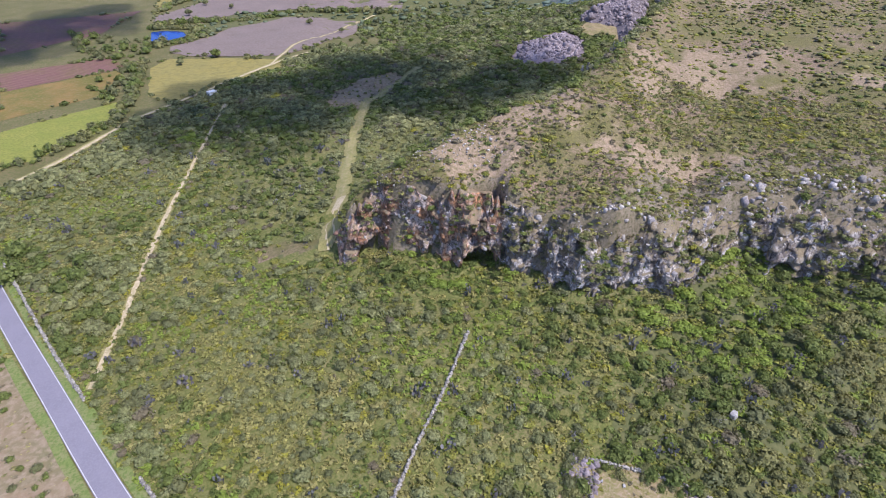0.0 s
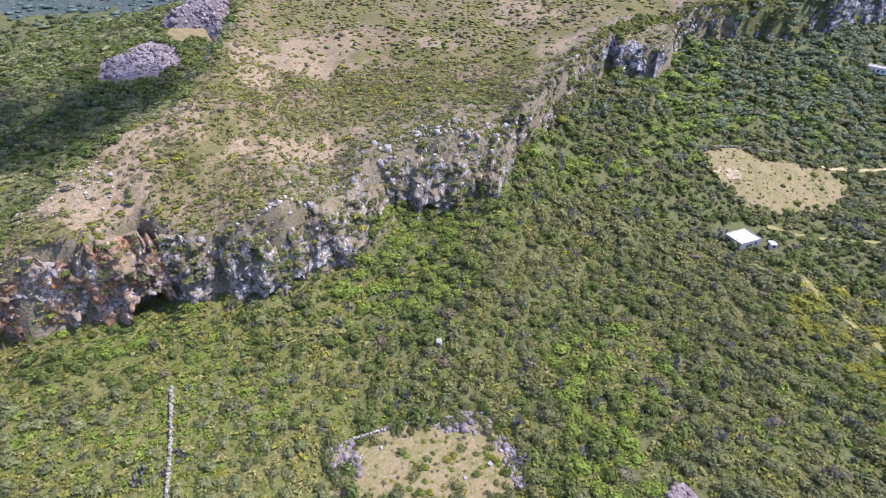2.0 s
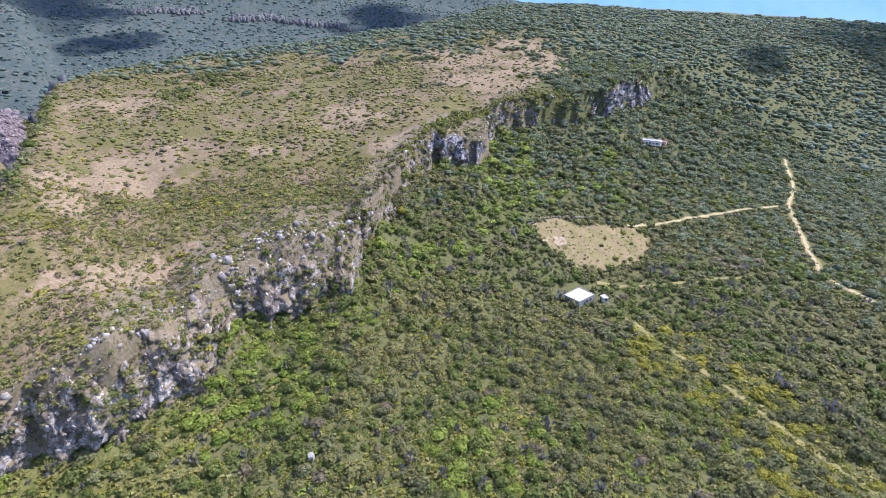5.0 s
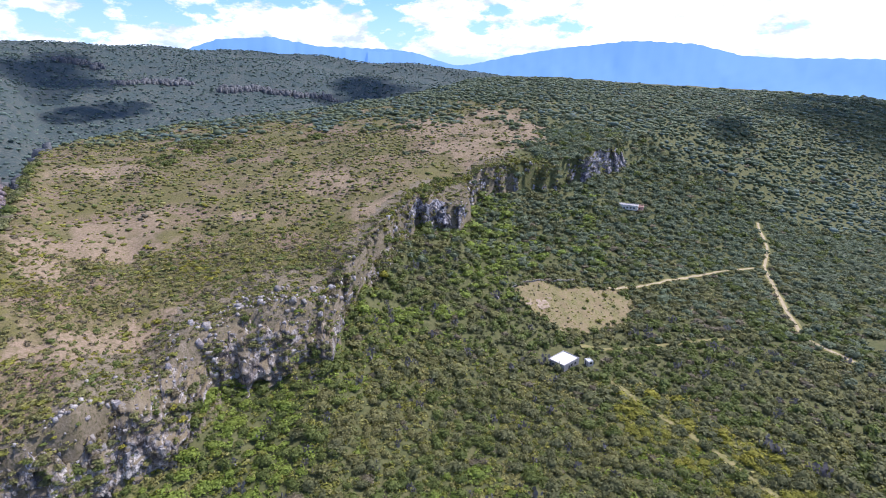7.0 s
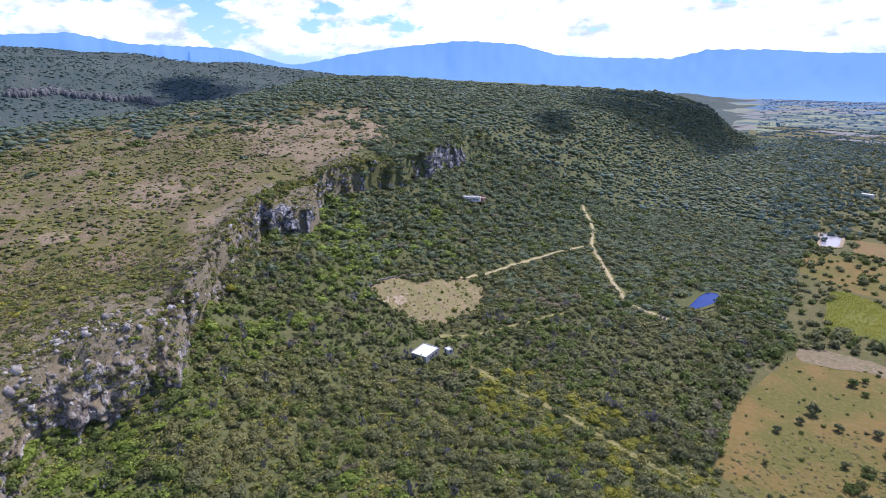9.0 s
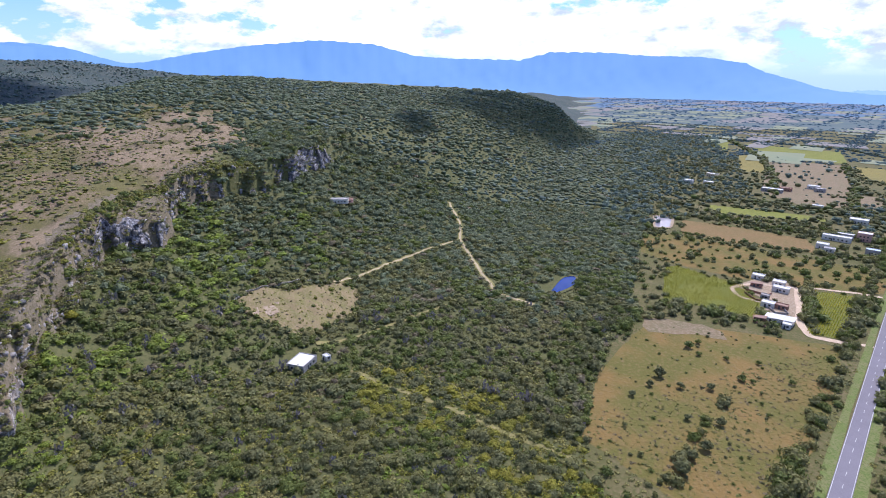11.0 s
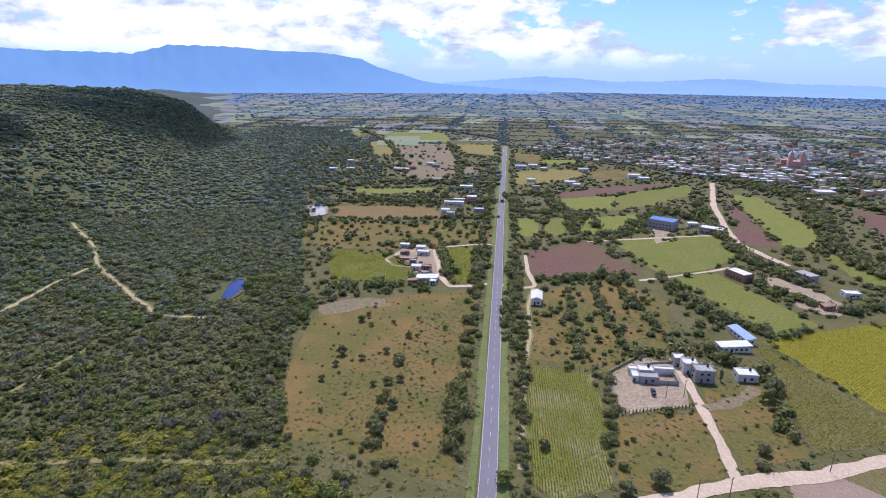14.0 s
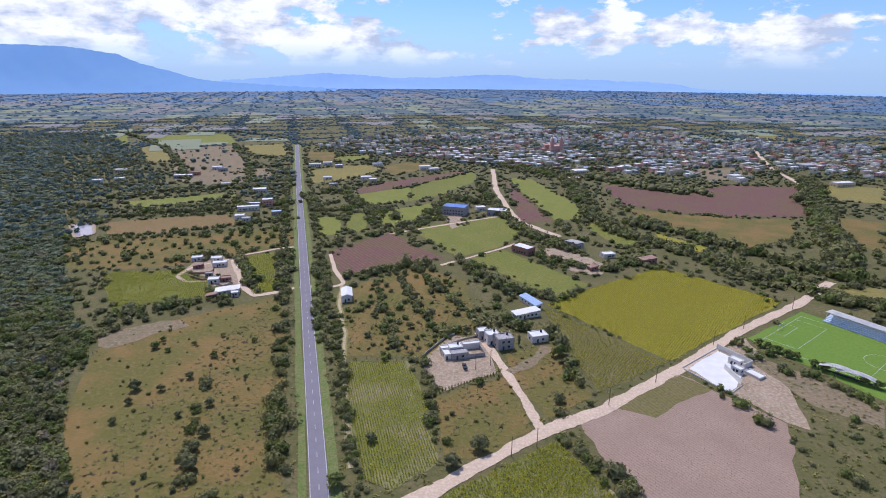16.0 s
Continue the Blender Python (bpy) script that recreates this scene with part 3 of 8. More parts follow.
ground = mesh_object("ground", np.stack([GX, GY, GZ], -1).reshape(-1, 3), quads, GROUND_MAT, smooth=True)
for extra in (MESA_MAT, BANK_MAT, FOREST_MAT, SLOPE_MAT, RIDGE_HAZE_MAT):
    ground.data.materials.append(extra)
ground.data.attributes.new("bare", "FLOAT", "POINT").data.foreach_set("value", bareness(GX, GY).reshape(-1).astype(np.float32))
qz = GZONE.reshape(-1)[quads].mean(1)
qa = (np.degrees(AZ).reshape(-1)[quads].max(1)) % 360
qx, qy = GX.reshape(-1)[quads].mean(1), GY.reshape(-1)[quads].mean(1)
wooded = inside(WOODLAND, qx, qy)
behind = (qz > 3.05) & (qa > 132)
slot = np.where((qz > 1.02) & (qz < 2.06) & (qa + 2 * waves(qx, qy, 60, 84) > 88) & (qa < 165.5), 2, np.where((qz >= 2.06) & (qz < 4.3) & ~behind & (mesa_top(qx, qy) > 0.5), 1, np.where(wooded & (qa < 128) | (qz > 2) & ~behind, 3, np.where(wooded, 4, 0))))
# far faces behind the mesa take the ridge colour with haze in it
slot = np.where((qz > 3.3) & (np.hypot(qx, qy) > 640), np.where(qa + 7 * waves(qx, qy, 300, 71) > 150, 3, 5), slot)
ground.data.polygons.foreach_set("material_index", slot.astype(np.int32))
tagged(ground, "scrubland ground of dry soil and grass rising to a mesa", "ground", kind="structure")

# ---- fields, tracks and clearings laid on the ground ----
FIELDS, TRACKS = [], []


def drape(name, poly, material, lift, ragged=0.9):
    """A sheet in the outline poly that follows the ground."""
    bm = bmesh.new()
    bm.faces.new([bm.verts.new((x, y, 0)) for x, y in poly])
    bmesh.ops.triangulate(bm, faces=bm.faces[:])
    for _ in range(5):
        long = [e for e in bm.edges if e.calc_length() > (9 if ragged < 2 else 4)]
        if not long or len(bm.faces) > 3000:
            break
        bmesh.ops.subdivide_edges(bm, edges=long, cuts=1)
        bmesh.ops.triangulate(bm, faces=[f for f in bm.faces if len(f.verts) > 3])
    xy = np.array([v.co[:2] for v in bm.verts])
    edge = {v for e in bm.edges if e.is_boundary for v in e.verts}
    z, _ = land(xy[:, 0], xy[:, 1])
    wob = np.stack([waves(xy[:, 0], xy[:, 1], 17, 31), waves(xy[:, 0], xy[:, 1], 17, 32)], 1) * ragged
    if ragged > 2:
        wob += np.stack([waves(xy[:, 0], xy[:, 1], 6, 33), waves(xy[:, 0], xy[:, 1], 6, 34)], 1) * 0.5 * ragged
    for v, h, w in zip(bm.verts, z, wob):
        v.co.z = h + lift
        if v in edge:
            v.co.x += w[0]
            v.co.y += w[1]
    bmesh.ops.recalc_face_normals(bm, faces=bm.faces[:])
    me = bpy.data.meshes.new(name)
    bm.to_mesh(me)
    bm.free()
    if sum(p.normal.z for p in me.polygons) < 0:
        me.flip_normals()
    me.materials.append(material)
    return new(name, me)


def field(material, label, *poly):
    slope = material in (CLEARING, SCREE) or "clearing" in label
    ob = drape("clearing" if slope else "field", poly, material, (0.30 if slope or material is FALLOW else 0.04) + 0.002 * len(FIELDS), 2.6 if slope else 0.9)
    FIELDS.append((material, np.array(poly, float)))
    return tagged(ob, label, "clearing" if slope else "field", kind="structure")


def smooth_line(line, step=4.0):
    line = np.asarray(line, float)
    t = np.concatenate([[0], np.cumsum(np.hypot(*np.diff(line, axis=0).T))])
    n = max(int(t[-1] / step), 3)
    s = np.linspace(0, t[-1], n)
    out = np.stack([np.interp(s, t, line[:, 0]), np.interp(s, t, line[:, 1])], 1)
    for _ in range(3):
        out[1:-1] = (out[:-2] + 2 * out[1:-1] + out[2:]) / 4
    return out


def ribbon(name, line, width, material, lift, ragged=0.0, side=0.0, parent=None):
    p = np.asarray(line, float)
    d = np.gradient(p, axis=0)
    d /= np.hypot(d[:, 0], d[:, 1])[:, None]
    nrm = np.stack([-d[:, 1], d[:, 0]], 1)
    offs = np.linspace(-0.5, 0.5, 4) * width
    rng = np.random.RandomState(int(abs(p[0, 0])) % 1000)
    rows = []
    for k, o in enumerate(offs):
        wob = np.convolve(rng.uniform(-1.6, 1.6, len(p) + 4), np.ones(5) / 5, mode="valid")
        w = o + side + (wob * ragged * width if k in (0, 3) else 0)
        xy = p + nrm * np.asarray(w).reshape(-1, 1)
        z, zn = land(xy[:, 0], xy[:, 1])
        z = z + np.where(zn > 0, 0.3, 0)
        rows.append(np.c_[xy, z + lift])
    v = np.stack(rows, 1).reshape(-1, 3)
    i, j = np.meshgrid(np.arange(len(p) - 1), np.arange(3), indexing="ij")
    q = np.stack([i * 4 + j, (i + 1) * 4 + j, (i + 1) * 4 + j + 1, i * 4 + j + 1], -1).reshape(-1, 4)[:, ::-1]
    ob = mesh_object(name, v, q, material, parent)
    if ob.data.polygons[0].normal.z < 0:
        ob.data.flip_normals()
    return ob


def track(material, width, label, *line):
    p = smooth_line(line, 2.0)
    lift = 0.20 + 0.002 * len(TRACKS)
    worn = material in (DIRT, GRASSY)
    ob = ribbon("dirt_track", p, width * (0.62 if worn else 1.0), material, lift, ragged=0.3 if material is SOIL else 0.16)
    if worn:
        ribbon("grass_verge", p, width * 1.3, VERGE_DRY, lift - 0.04, ragged=0.2, parent=ob)
    TRACKS.append((width, p))
    return tagged(ob, label, "dirt track", kind="structure")


# the straight highway
ROAD_KNOTS = np.array([(262, -790), (79, -223), (40.5, -114.5), (-65, 145.5), (-210.5, 475.5), (-339.5, 770), (-467, 1064)])
ROAD_LINE = smooth_line(ROAD_KNOTS, 10)
ROAD_LEN = np.concatenate([[0], np.cumsum(np.hypot(*np.diff(ROAD_LINE, axis=0).T))])
ROAD_ZERO = ROAD_LEN[np.argmin(np.abs(ROAD_LINE[:, 1] - 145.5))]


def road_point(s, side=0.0):
    """Places along the highway, s metres from the spot beside the camera, side metres to its left."""
    s = np.asarray(s, float) + ROAD_ZERO
    p = np.stack([np.interp(s, ROAD_LEN, ROAD_LINE[:, 0]), np.interp(s, ROAD_LEN, ROAD_LINE[:, 1])], -1)
    q = np.stack([np.interp(s + 12, ROAD_LEN, ROAD_LINE[:, 0]), np.interp(s + 12, ROAD_LEN, ROAD_LINE[:, 1])], -1)
    d = q - p
    d = d / np.maximum(np.hypot(d[..., 0], d[..., 1]), 1e-6)[..., None]
    return p + np.stack([-d[..., 1], d[..., 0]], -1) * side


s_road = np.arange(-900, 985, 10.0)
road = ribbon("road", road_point(s_road), 6.8, ASPHALT, 0.32)
tagged(road, "straight two-lane grey asphalt highway with white lines", "road", kind="structure")
for k in (-1, 1):
    ribbon("edge_line", road_point(s_road, 3.1 * k), 0.16, PAINT_WHITE, 0.326, parent=road)
    ribbon("verge", road_point(s_road, 5.5 * k), 3.4, VERGE, 0.28, ragged=0.22, parent=road)
dash = ribbon("lane_dash", road_point(np.array([-1.5, 0.0, 1.5])) - road_point(0.0), 0.15, PAINT_WHITE, 0, parent=road)
dash.data.transform(Matrix.Translation((0, 0, -dash.data.vertices[0].co.z)))
for k, s in enumerate(np.arange(-260, 560, 9.0)):
    ob = dash if k == 0 else dash.copy()
    if k:
        scene.collection.objects.link(ob)
    ob.location = (*road_point(s), 0.327)
TRACKS.append((12.5, road_point(s_road)))

# ---- plan of fields, tracks and clearings ----
# fields and meadows of the plain
field(MEADOW, "dry olive-brown pasture dotted with bushes", (-224.1, 239.2), (-213.0, 216.0), (-186.9, 170.3), (-149.3, 132.0), (-77.9, 143.9), (-93.7, 180.2), (-116.0, 232.7), (-139.8, 283.4), (-156.3, 311.4), (-180.9, 288.7), (-202.6, 264.5), (-216.8, 254.5))
field(CROP, "green maize plot with a withered edge", (-293, 322), (-294, 333), (-244, 345), (-213.1, 326.9), (-199.1, 306.8), (-220.4, 290.7), (-248.2, 274.4))
field(CROP, "narrow green maize plot beside the road", (-216, 382), (-197, 400), (-162.1, 323.3), (-175.2, 310.9))
field(MEADOW, "scrubby brown meadow with scattered bushes", (-374, 376), (-360, 402), (-216, 471), (-194, 421), (-227, 371), (-262, 351), (-304, 334), (-333, 335))
field(RUSSET, "russet dry-grass field beside a pond", (-398, 452), (-369, 473), (-302, 503), (-270, 471), (-305, 439), (-362, 411))
field(LUSH, "long yellow-green field among trees", (-445, 533), (-356, 598), (-332, 590), (-399, 515))
field(SOIL, "tan dry field with a farmhouse", (-668, 947), (-568, 1002), (-450, 832), (-371, 667), (-388, 633), (-462, 658))
field(SOIL, "tan fallow field among trees", (-427, 754), (-384, 773), (-341, 689), (-376, 666))
field(OCHRE, "straw-coloured far field", (-724, 936), (-704, 974), (-564, 809), (-592, 785))
field(LUSH, "pale yellow-green far field", (-849, 1122), (-681, 1183), (-576, 1027), (-699, 993))
field(LUSH, "thin light green far field", (-914, 1074), (-884, 1114), (-775, 976), (-839, 999))
field(OCHRE, "dull olive far field", (-552, 1006), (-484, 1047), (-411, 897), (-467, 885))
field(OCHRE, "ripe ochre field beside the road", (-318, 761), (-291, 813), (-234, 835), (-217, 781), (-246, 707), (-280, 669))
field(MEADOW, "brown-olive stubble field", (-225, 826), (-184, 874), (-141, 837), (-193, 744))
field(MEADOW, "tan stubble field beside the road", (-402, 956), (-344, 953), (-315, 859), (-354, 845))
field(LUSH, "small bright green paddock", (-331, 900), (-273, 939), (-266, 881), (-306, 855))
field(LUSH, "bright yellow-green field", (-201, 618), (-147, 680), (-134, 594), (-172, 568))
field(CROP, "olive green crop field", (-146, 680), (-84, 798), (-65, 743), (-103, 636), (-133, 594))
field(PLOUGH, "brown strip of bare soil", (-215, 649), (-177, 713), (-112, 787), (-89, 802), (-146, 683), (-197, 625))
field(LUSH, "square green plot beside the road", (-208, 507), (-187, 519), (-165, 456), (-182, 443))
field(CROP, "pale green vegetable plot", (-182, 525), (-164, 536), (-145, 469), (-161, 462))
field(LUSH, "green field with a yellow corner", (-158, 534), (-100, 598), (-87, 531), (-120, 489), (-142, 499))
field(PLOUGH, "maroon ploughed field", (-154, 400), (-152, 416), (-122, 467), (-63, 405), (-96.7, 383.3), (-122.5, 354.0), (-134.4, 363.8))
field(CROP, "olive sorghum field beside a track", (-110, 485), (-25, 550), (-1, 495), (-24, 439), (-53, 411))
field(CROP, "narrow yellow-green maize field", (-44, 407), (-19, 435), (13, 403), (44.2, 366.7), (23.1, 336.2), (-9.1, 370.9))
field(CROP_GOLD, "wide golden-green maize field", (15.0, 327.4), (40.7, 356.8), (101, 413), (164.8, 358.2), (75.3, 265.5))
field(CROP_DRY, "drying brownish maize strip", (12.2, 323.4), (73.5, 263.5), (36.7, 229.8), (25.9, 262.9))
field(MEADOW, "olive meadow with rows of bushes", (-118.8, 332.8), (-79.3, 383.8), (-39.9, 357.5), (-26.6, 287.4), (-43.4, 251.1), (-87.5, 242.3))
field(CROP_NEAR, "young maize in rows on pale soil", (-85.0, 236.8), (-56.4, 242.8), (-38.7, 205.8), (-28.2, 170.3), (-42.1, 153.7), (-52.6, 156.6), (-72.9, 200.0))
field(MEADOW, "dry meadow beside the dirt road", (-36.4, 214.3), (-4.9, 236.8), (6.6, 196.4), (-12.7, 174.6), (-26.6, 173.2))
field(MEADOW, "meadow with bare patches beside houses", (-7.6, 262.2), (19.1, 273.1), (33.3, 226.1), (13.2, 205.3), (-3.6, 236.6))
field(CROP_NEAR, "green maize field beside the dirt road", (-22.6, 154.8), (16.2, 190.6), (35.4, 162.9), (28.9, 155.8), (-23.4, 147.1))
field(PLOUGH_PALE, "harvested field with pale furrows", (25.9, 203.5), (76.6, 253.3), (112.4, 218.0), (97.1, 168.5), (42.3, 159.3))
field(CROP_DRY, "weedy corner of a harvested field", (41.5, 218.5), (76.4, 252.3), (88.8, 241.1), (70.4, 226.4), (58.4, 213.8))
field(SOIL_PALE, "dusty yard around a walled lot", (79.4, 259.3), (122.9, 299.0), (125.3, 247.4), (119.2, 216.1), (112.8, 218.9))
field(SOIL, "brown terraced plot with young trees", (115.4, 272.4), (125.4, 274.1), (140.9, 261.1), (161.0, 239.6), (151.3, 221.6), (129.2, 234.2), (125.3, 247.4))
field(TURF, "mown bright green football pitch", (123.5, 299.1), (169.5, 342.9), (211.8, 297.9), (171.9, 230.9))
field(PLOUGH, "wide maroon ploughed field", (93, 737), (136, 716), (177, 690), (258, 765), (346, 763), (296, 602), (208, 586), (155, 593), (102, 624))
field(MEADOW, "brown fallow field along a tree line", (97, 607), (154, 588), (207, 581), (266, 585), (231, 510), (187, 477), (141, 530))
field(LUSH, "striped green field beside a village road", (-34, 762), (2, 756), (58, 600), (51, 550), (28, 537))
field(PLOUGH, "brown edge of a striped field", (-33, 741), (25, 534), (-7, 524), (-20, 637))
field(CROP, "yellow-green field along trees", (54, 521), (70, 549), (105, 475), (79, 457))
field(CROP_GOLD, "golden strip of flowering crop", (116, 510), (151, 473), (139, 450), (117, 467))
field(OCHRE, "ochre field beyond the trees", (387, 802), (450, 776), (398, 680), (349, 691))
field(MEADOW, "brown pasture beyond the trees", (309, 604), (349, 589), (291, 480), (276, 509))
field(OCHRE, "small yellow field beside a track", (210, 391), (245, 395), (231, 370), (208, 375))
field(OCHRE, "yellow field above the village", (479, 1438), (549, 1494), (577, 1301), (506, 1247))
field(SOIL, "bare lots among village houses", (239, 886), (311, 911), (320, 844), (239, 773))
field(SOIL_PALE, "dusty farmyard with sheds", (-246, 338), (-248, 363), (-234, 383), (-214, 362), (-189.5, 325.8), (-188.0, 301.1), (-203.7, 307.8), (-217, 337))
field(SOIL_PALE, "gravel yard around a house", (-49.4, 244.1), (-37.9, 274.7), (-19.0, 274.5), (-10.6, 239.6), (-32.7, 220.4), (-39.2, 224.2))
field(SOIL_PALE, "stony lot among village sheds", (11, 445), (32, 449), (62, 411), (52.9, 385.2), (33.5, 393.6))
field(SOIL_PALE, "gravel yard below a blue building", (-88, 543), (-75, 561), (-57, 512), (-69, 490), (-80, 524))
field(SOIL, "bare grey-tan patch at the corner of the pasture", (-229, 240), (-222, 252), (-208, 264), (-196, 268), (-188, 261), (-198, 252), (-205, 240), (-213, 228), (-221, 230))
# fields behind, beyond the nose of the hill
field(LUSH, "bright green field behind scrub", (135, -411), (34, -453), (37, -405), (79.7, -366.7), (124.7, -353.9))
field(FALLOW, "purplish fallow field with single trees far behind", (-9, -576), (-26, -551), (-95, -511), (-124, -524), (-191, -580), (-208, -625), (-194, -650), (-137, -668), (-108, -655), (-72, -644), (-54, -619), (-12, -594))
field(PLOUGH, "pinkish ploughed field far behind", (120, -567), (37, -581), (28, -539), (70, -529), (114, -513))
field(MEADOW, "olive pasture far behind", (114, -513), (66, -527), (31, -535), (38, -476), (106, -447))
field(PLOUGH, "brown field far behind", (145, -778), (53, -777), (6, -781), (46, -681), (127, -629))
field(OCHRE, "yellow grass strip beside a dirt road", (15, -454), (9, -530), (-8, -552), (-24, -545), (-56, -528), (-95, -496), (-89, -466), (-68, -469), (-30, -458), (0, -434))
field(FALLOW, "wide purplish fallow field beyond a line of trees", (-7, -740), (-67, -803), (-107, -848), (-284, -675), (-268, -640), (-215, -680), (-158, -700), (-100, -712), (-61, -697), (-5, -715))
field(OCHRE, "pale yellow field on the far plain", (-21, -913), (-81, -872), (-70, -856), (-36, -830), (-11, -790))
field(SOIL, "brown stony clearing in the scrub", (-105, -393), (-133, -410), (-166, -415), (-169, -405), (-131, -369), (-113, -357), (-90, -363))
field(SOIL, "dry tan verge with grass beyond the highway", (87.3, -206.5), (79.6, -199.5), (62.6, -160.4), (46.1, -114.6), (75.4, -129.2))
# clearings in the scrub
field(CLEARING, "tan grassy clearing edged with a stone wall", (-303, 14), (-318, 19), (-327, 27), (-327, 46), (-337, 65), (-345, 86), (-333, 92), (-320, 90), (-304, 83), (-295, 70), (-285, 60), (-279, 44), (-285, 33), (-293, 24))
field(SOIL_PALE, "worn pinkish soil at the edge of the tan clearing", (-299, 18), (-306, 24), (-311, 36), (-308, 43), (-303, 39), (-296, 25))
field(CLEARING, "stony clearing with dry grass and a wall", (-76.6, -69.7), (-90.7, -59.0), (-102.8, -44.0), (-110.8, -33.2), (-102.9, -26.2), (-89.8, -13.5), (-65.3, -51.9))
field(SCREE, "patch of purple-grey rubble", (-108.1, 20.9), (-111.0, 28.4), (-100.2, 37.1), (-91.6, 37.4), (-89.5, 23.7))
field(CLEARING, "bare tan quarry floor", (-330, -398), (-383, -430), (-470, -484), (-490, -480), (-323, -300), (-276, -268), (-342, -366), (-318, -372))
field(SCREE, "stony ground under a heap of broken rock", (-256, -385), (-279, -404), (-313, -393), (-319, -371), (-287, -335), (-267, -340), (-247, -359))
# tracks
track(DIRT_PALE, 6.2, "pale dirt road between fields", (-38.3, 144.6), (-8.5, 175.3), (10.7, 196.0), (35.0, 214.0), (77.6, 257.4), (118.6, 303.9), (177, 360), (213, 402))
track(DIRT_PALE, 4.4, "pale dirt lane to houses", (10.0, 196.9), (3.5, 216.4), (-8.1, 245.4), (-17.8, 266.7), (-24.3, 280.5))
track(SOIL, 6, "bare stony strip across the meadow", (-4, 240), (4, 250), (10, 260), (13, 271))
track(DIRT_PALE, 4, "dirt lane to a farmyard", (-150.3, 329.3), (-161.0, 317.4), (-172.4, 308.5), (-186.1, 321.0), (-207, 351), (-225, 376))
track(DIRT_PALE, 3, "dirt lane along a maize plot", (-221, 385), (-200, 407), (-187, 414))
track(DIRT_PALE, 3, "loop of dirt track in a farmyard", (-225, 376), (-235, 364), (-244, 352), (-244, 333), (-230.2, 323.9), (-216.2, 328.5))
track(DIRT_PALE, 3, "dirt crossing beside the road", (-145.1, 331.3), (-132.0, 328.5), (-121.9, 339.8), (-138.5, 365.6), (-154, 400))
track(DIRT, 2.6, "narrow dirt track along the road", (-123.1, 337.3), (-113.8, 304.8), (-97.6, 267.9), (-88.2, 237.5), (-74.1, 199.8), (-59.6, 162.0))
track(DIRT_PALE, 6, "village road lined with trees", (-56, 828), (-40, 672), (-20, 575), (-8, 530), (29, 482))
track(DIRT_PALE, 3, "pale track between fields", (-122, 464), (-76, 505), (-30, 544), (-17, 561))
track(DIRT_PALE, 3, "pale track between crops", (-63.0, 389.2), (-46, 408), (-19, 440), (-9, 454))
track(DIRT_PALE, 7, "straight village street", (423, 1151), (364, 911), (358, 825), (349, 739))
track(DIRT, 3.4, "winding dirt road through scrub", (-518, 244), (-467, 232), (-420, 209), (-341.9, 187.4), (-298.0, 176.9), (-272.1, 189.0))
track(DIRT, 2.5, "grassy track through scrub", (-341.8, 76.8), (-371.3, 122.1), (-407, 174), (-421, 207))
track(GRASSY, 2.5, "overgrown track through scrub", (-270.2, 49.9), (-272.7, 75.5), (-283.9, 106.8), (-293.9, 137.5))
track(GRASSY, 2.5, "yellow flowering strip through scrub", (-239.1, 59.9), (-213.4, 74.3), (-191.5, 90.3), (-163.1, 105.1), (-141.5, 119.9))
track(DIRT, 3, "straight sandy track through scrub", (46.9, -160.2), (37.3, -192.0), (17.5, -262.5), (-3.5, -324.5), (-34, -412))
track(DIRT, 4, "pale dirt road behind scrub", (105.4, -324.3), (92.3, -334.7), (65.1, -359.6), (28, -408), (-32, -454), (-83, -488), (-130, -514))
track(DIRT, 7, "bare earth track round the foot of the cliff", (-44.9, -191.3), (-49.5, -211.8), (-61.6, -229.4))
track(GRASSY, 6, "grassy track climbing behind the hill", (-61.6, -229.4), (-73.3, -259.0), (-100.2, -321.5), (-126.0, -371.2), (-185, -412))
track(DIRT, 3, "footpath across the far plain", (-83, -488), (-117, -546), (-213, -628), (-267, -658))

# ---- plants ----
def sphere_arrays(sub):
    bm = bmesh.new()
    bmesh.ops.create_icosphere(bm, subdivisions=sub, radius=1)
    v = np.array([x.co[:] for x in bm.verts])
    f = np.array([[x.index for x in p.verts] for p in bm.faces])
    bm.free()
    return v, f


ICO = {k: sphere_arrays(k) for k in (1, 2, 3)}


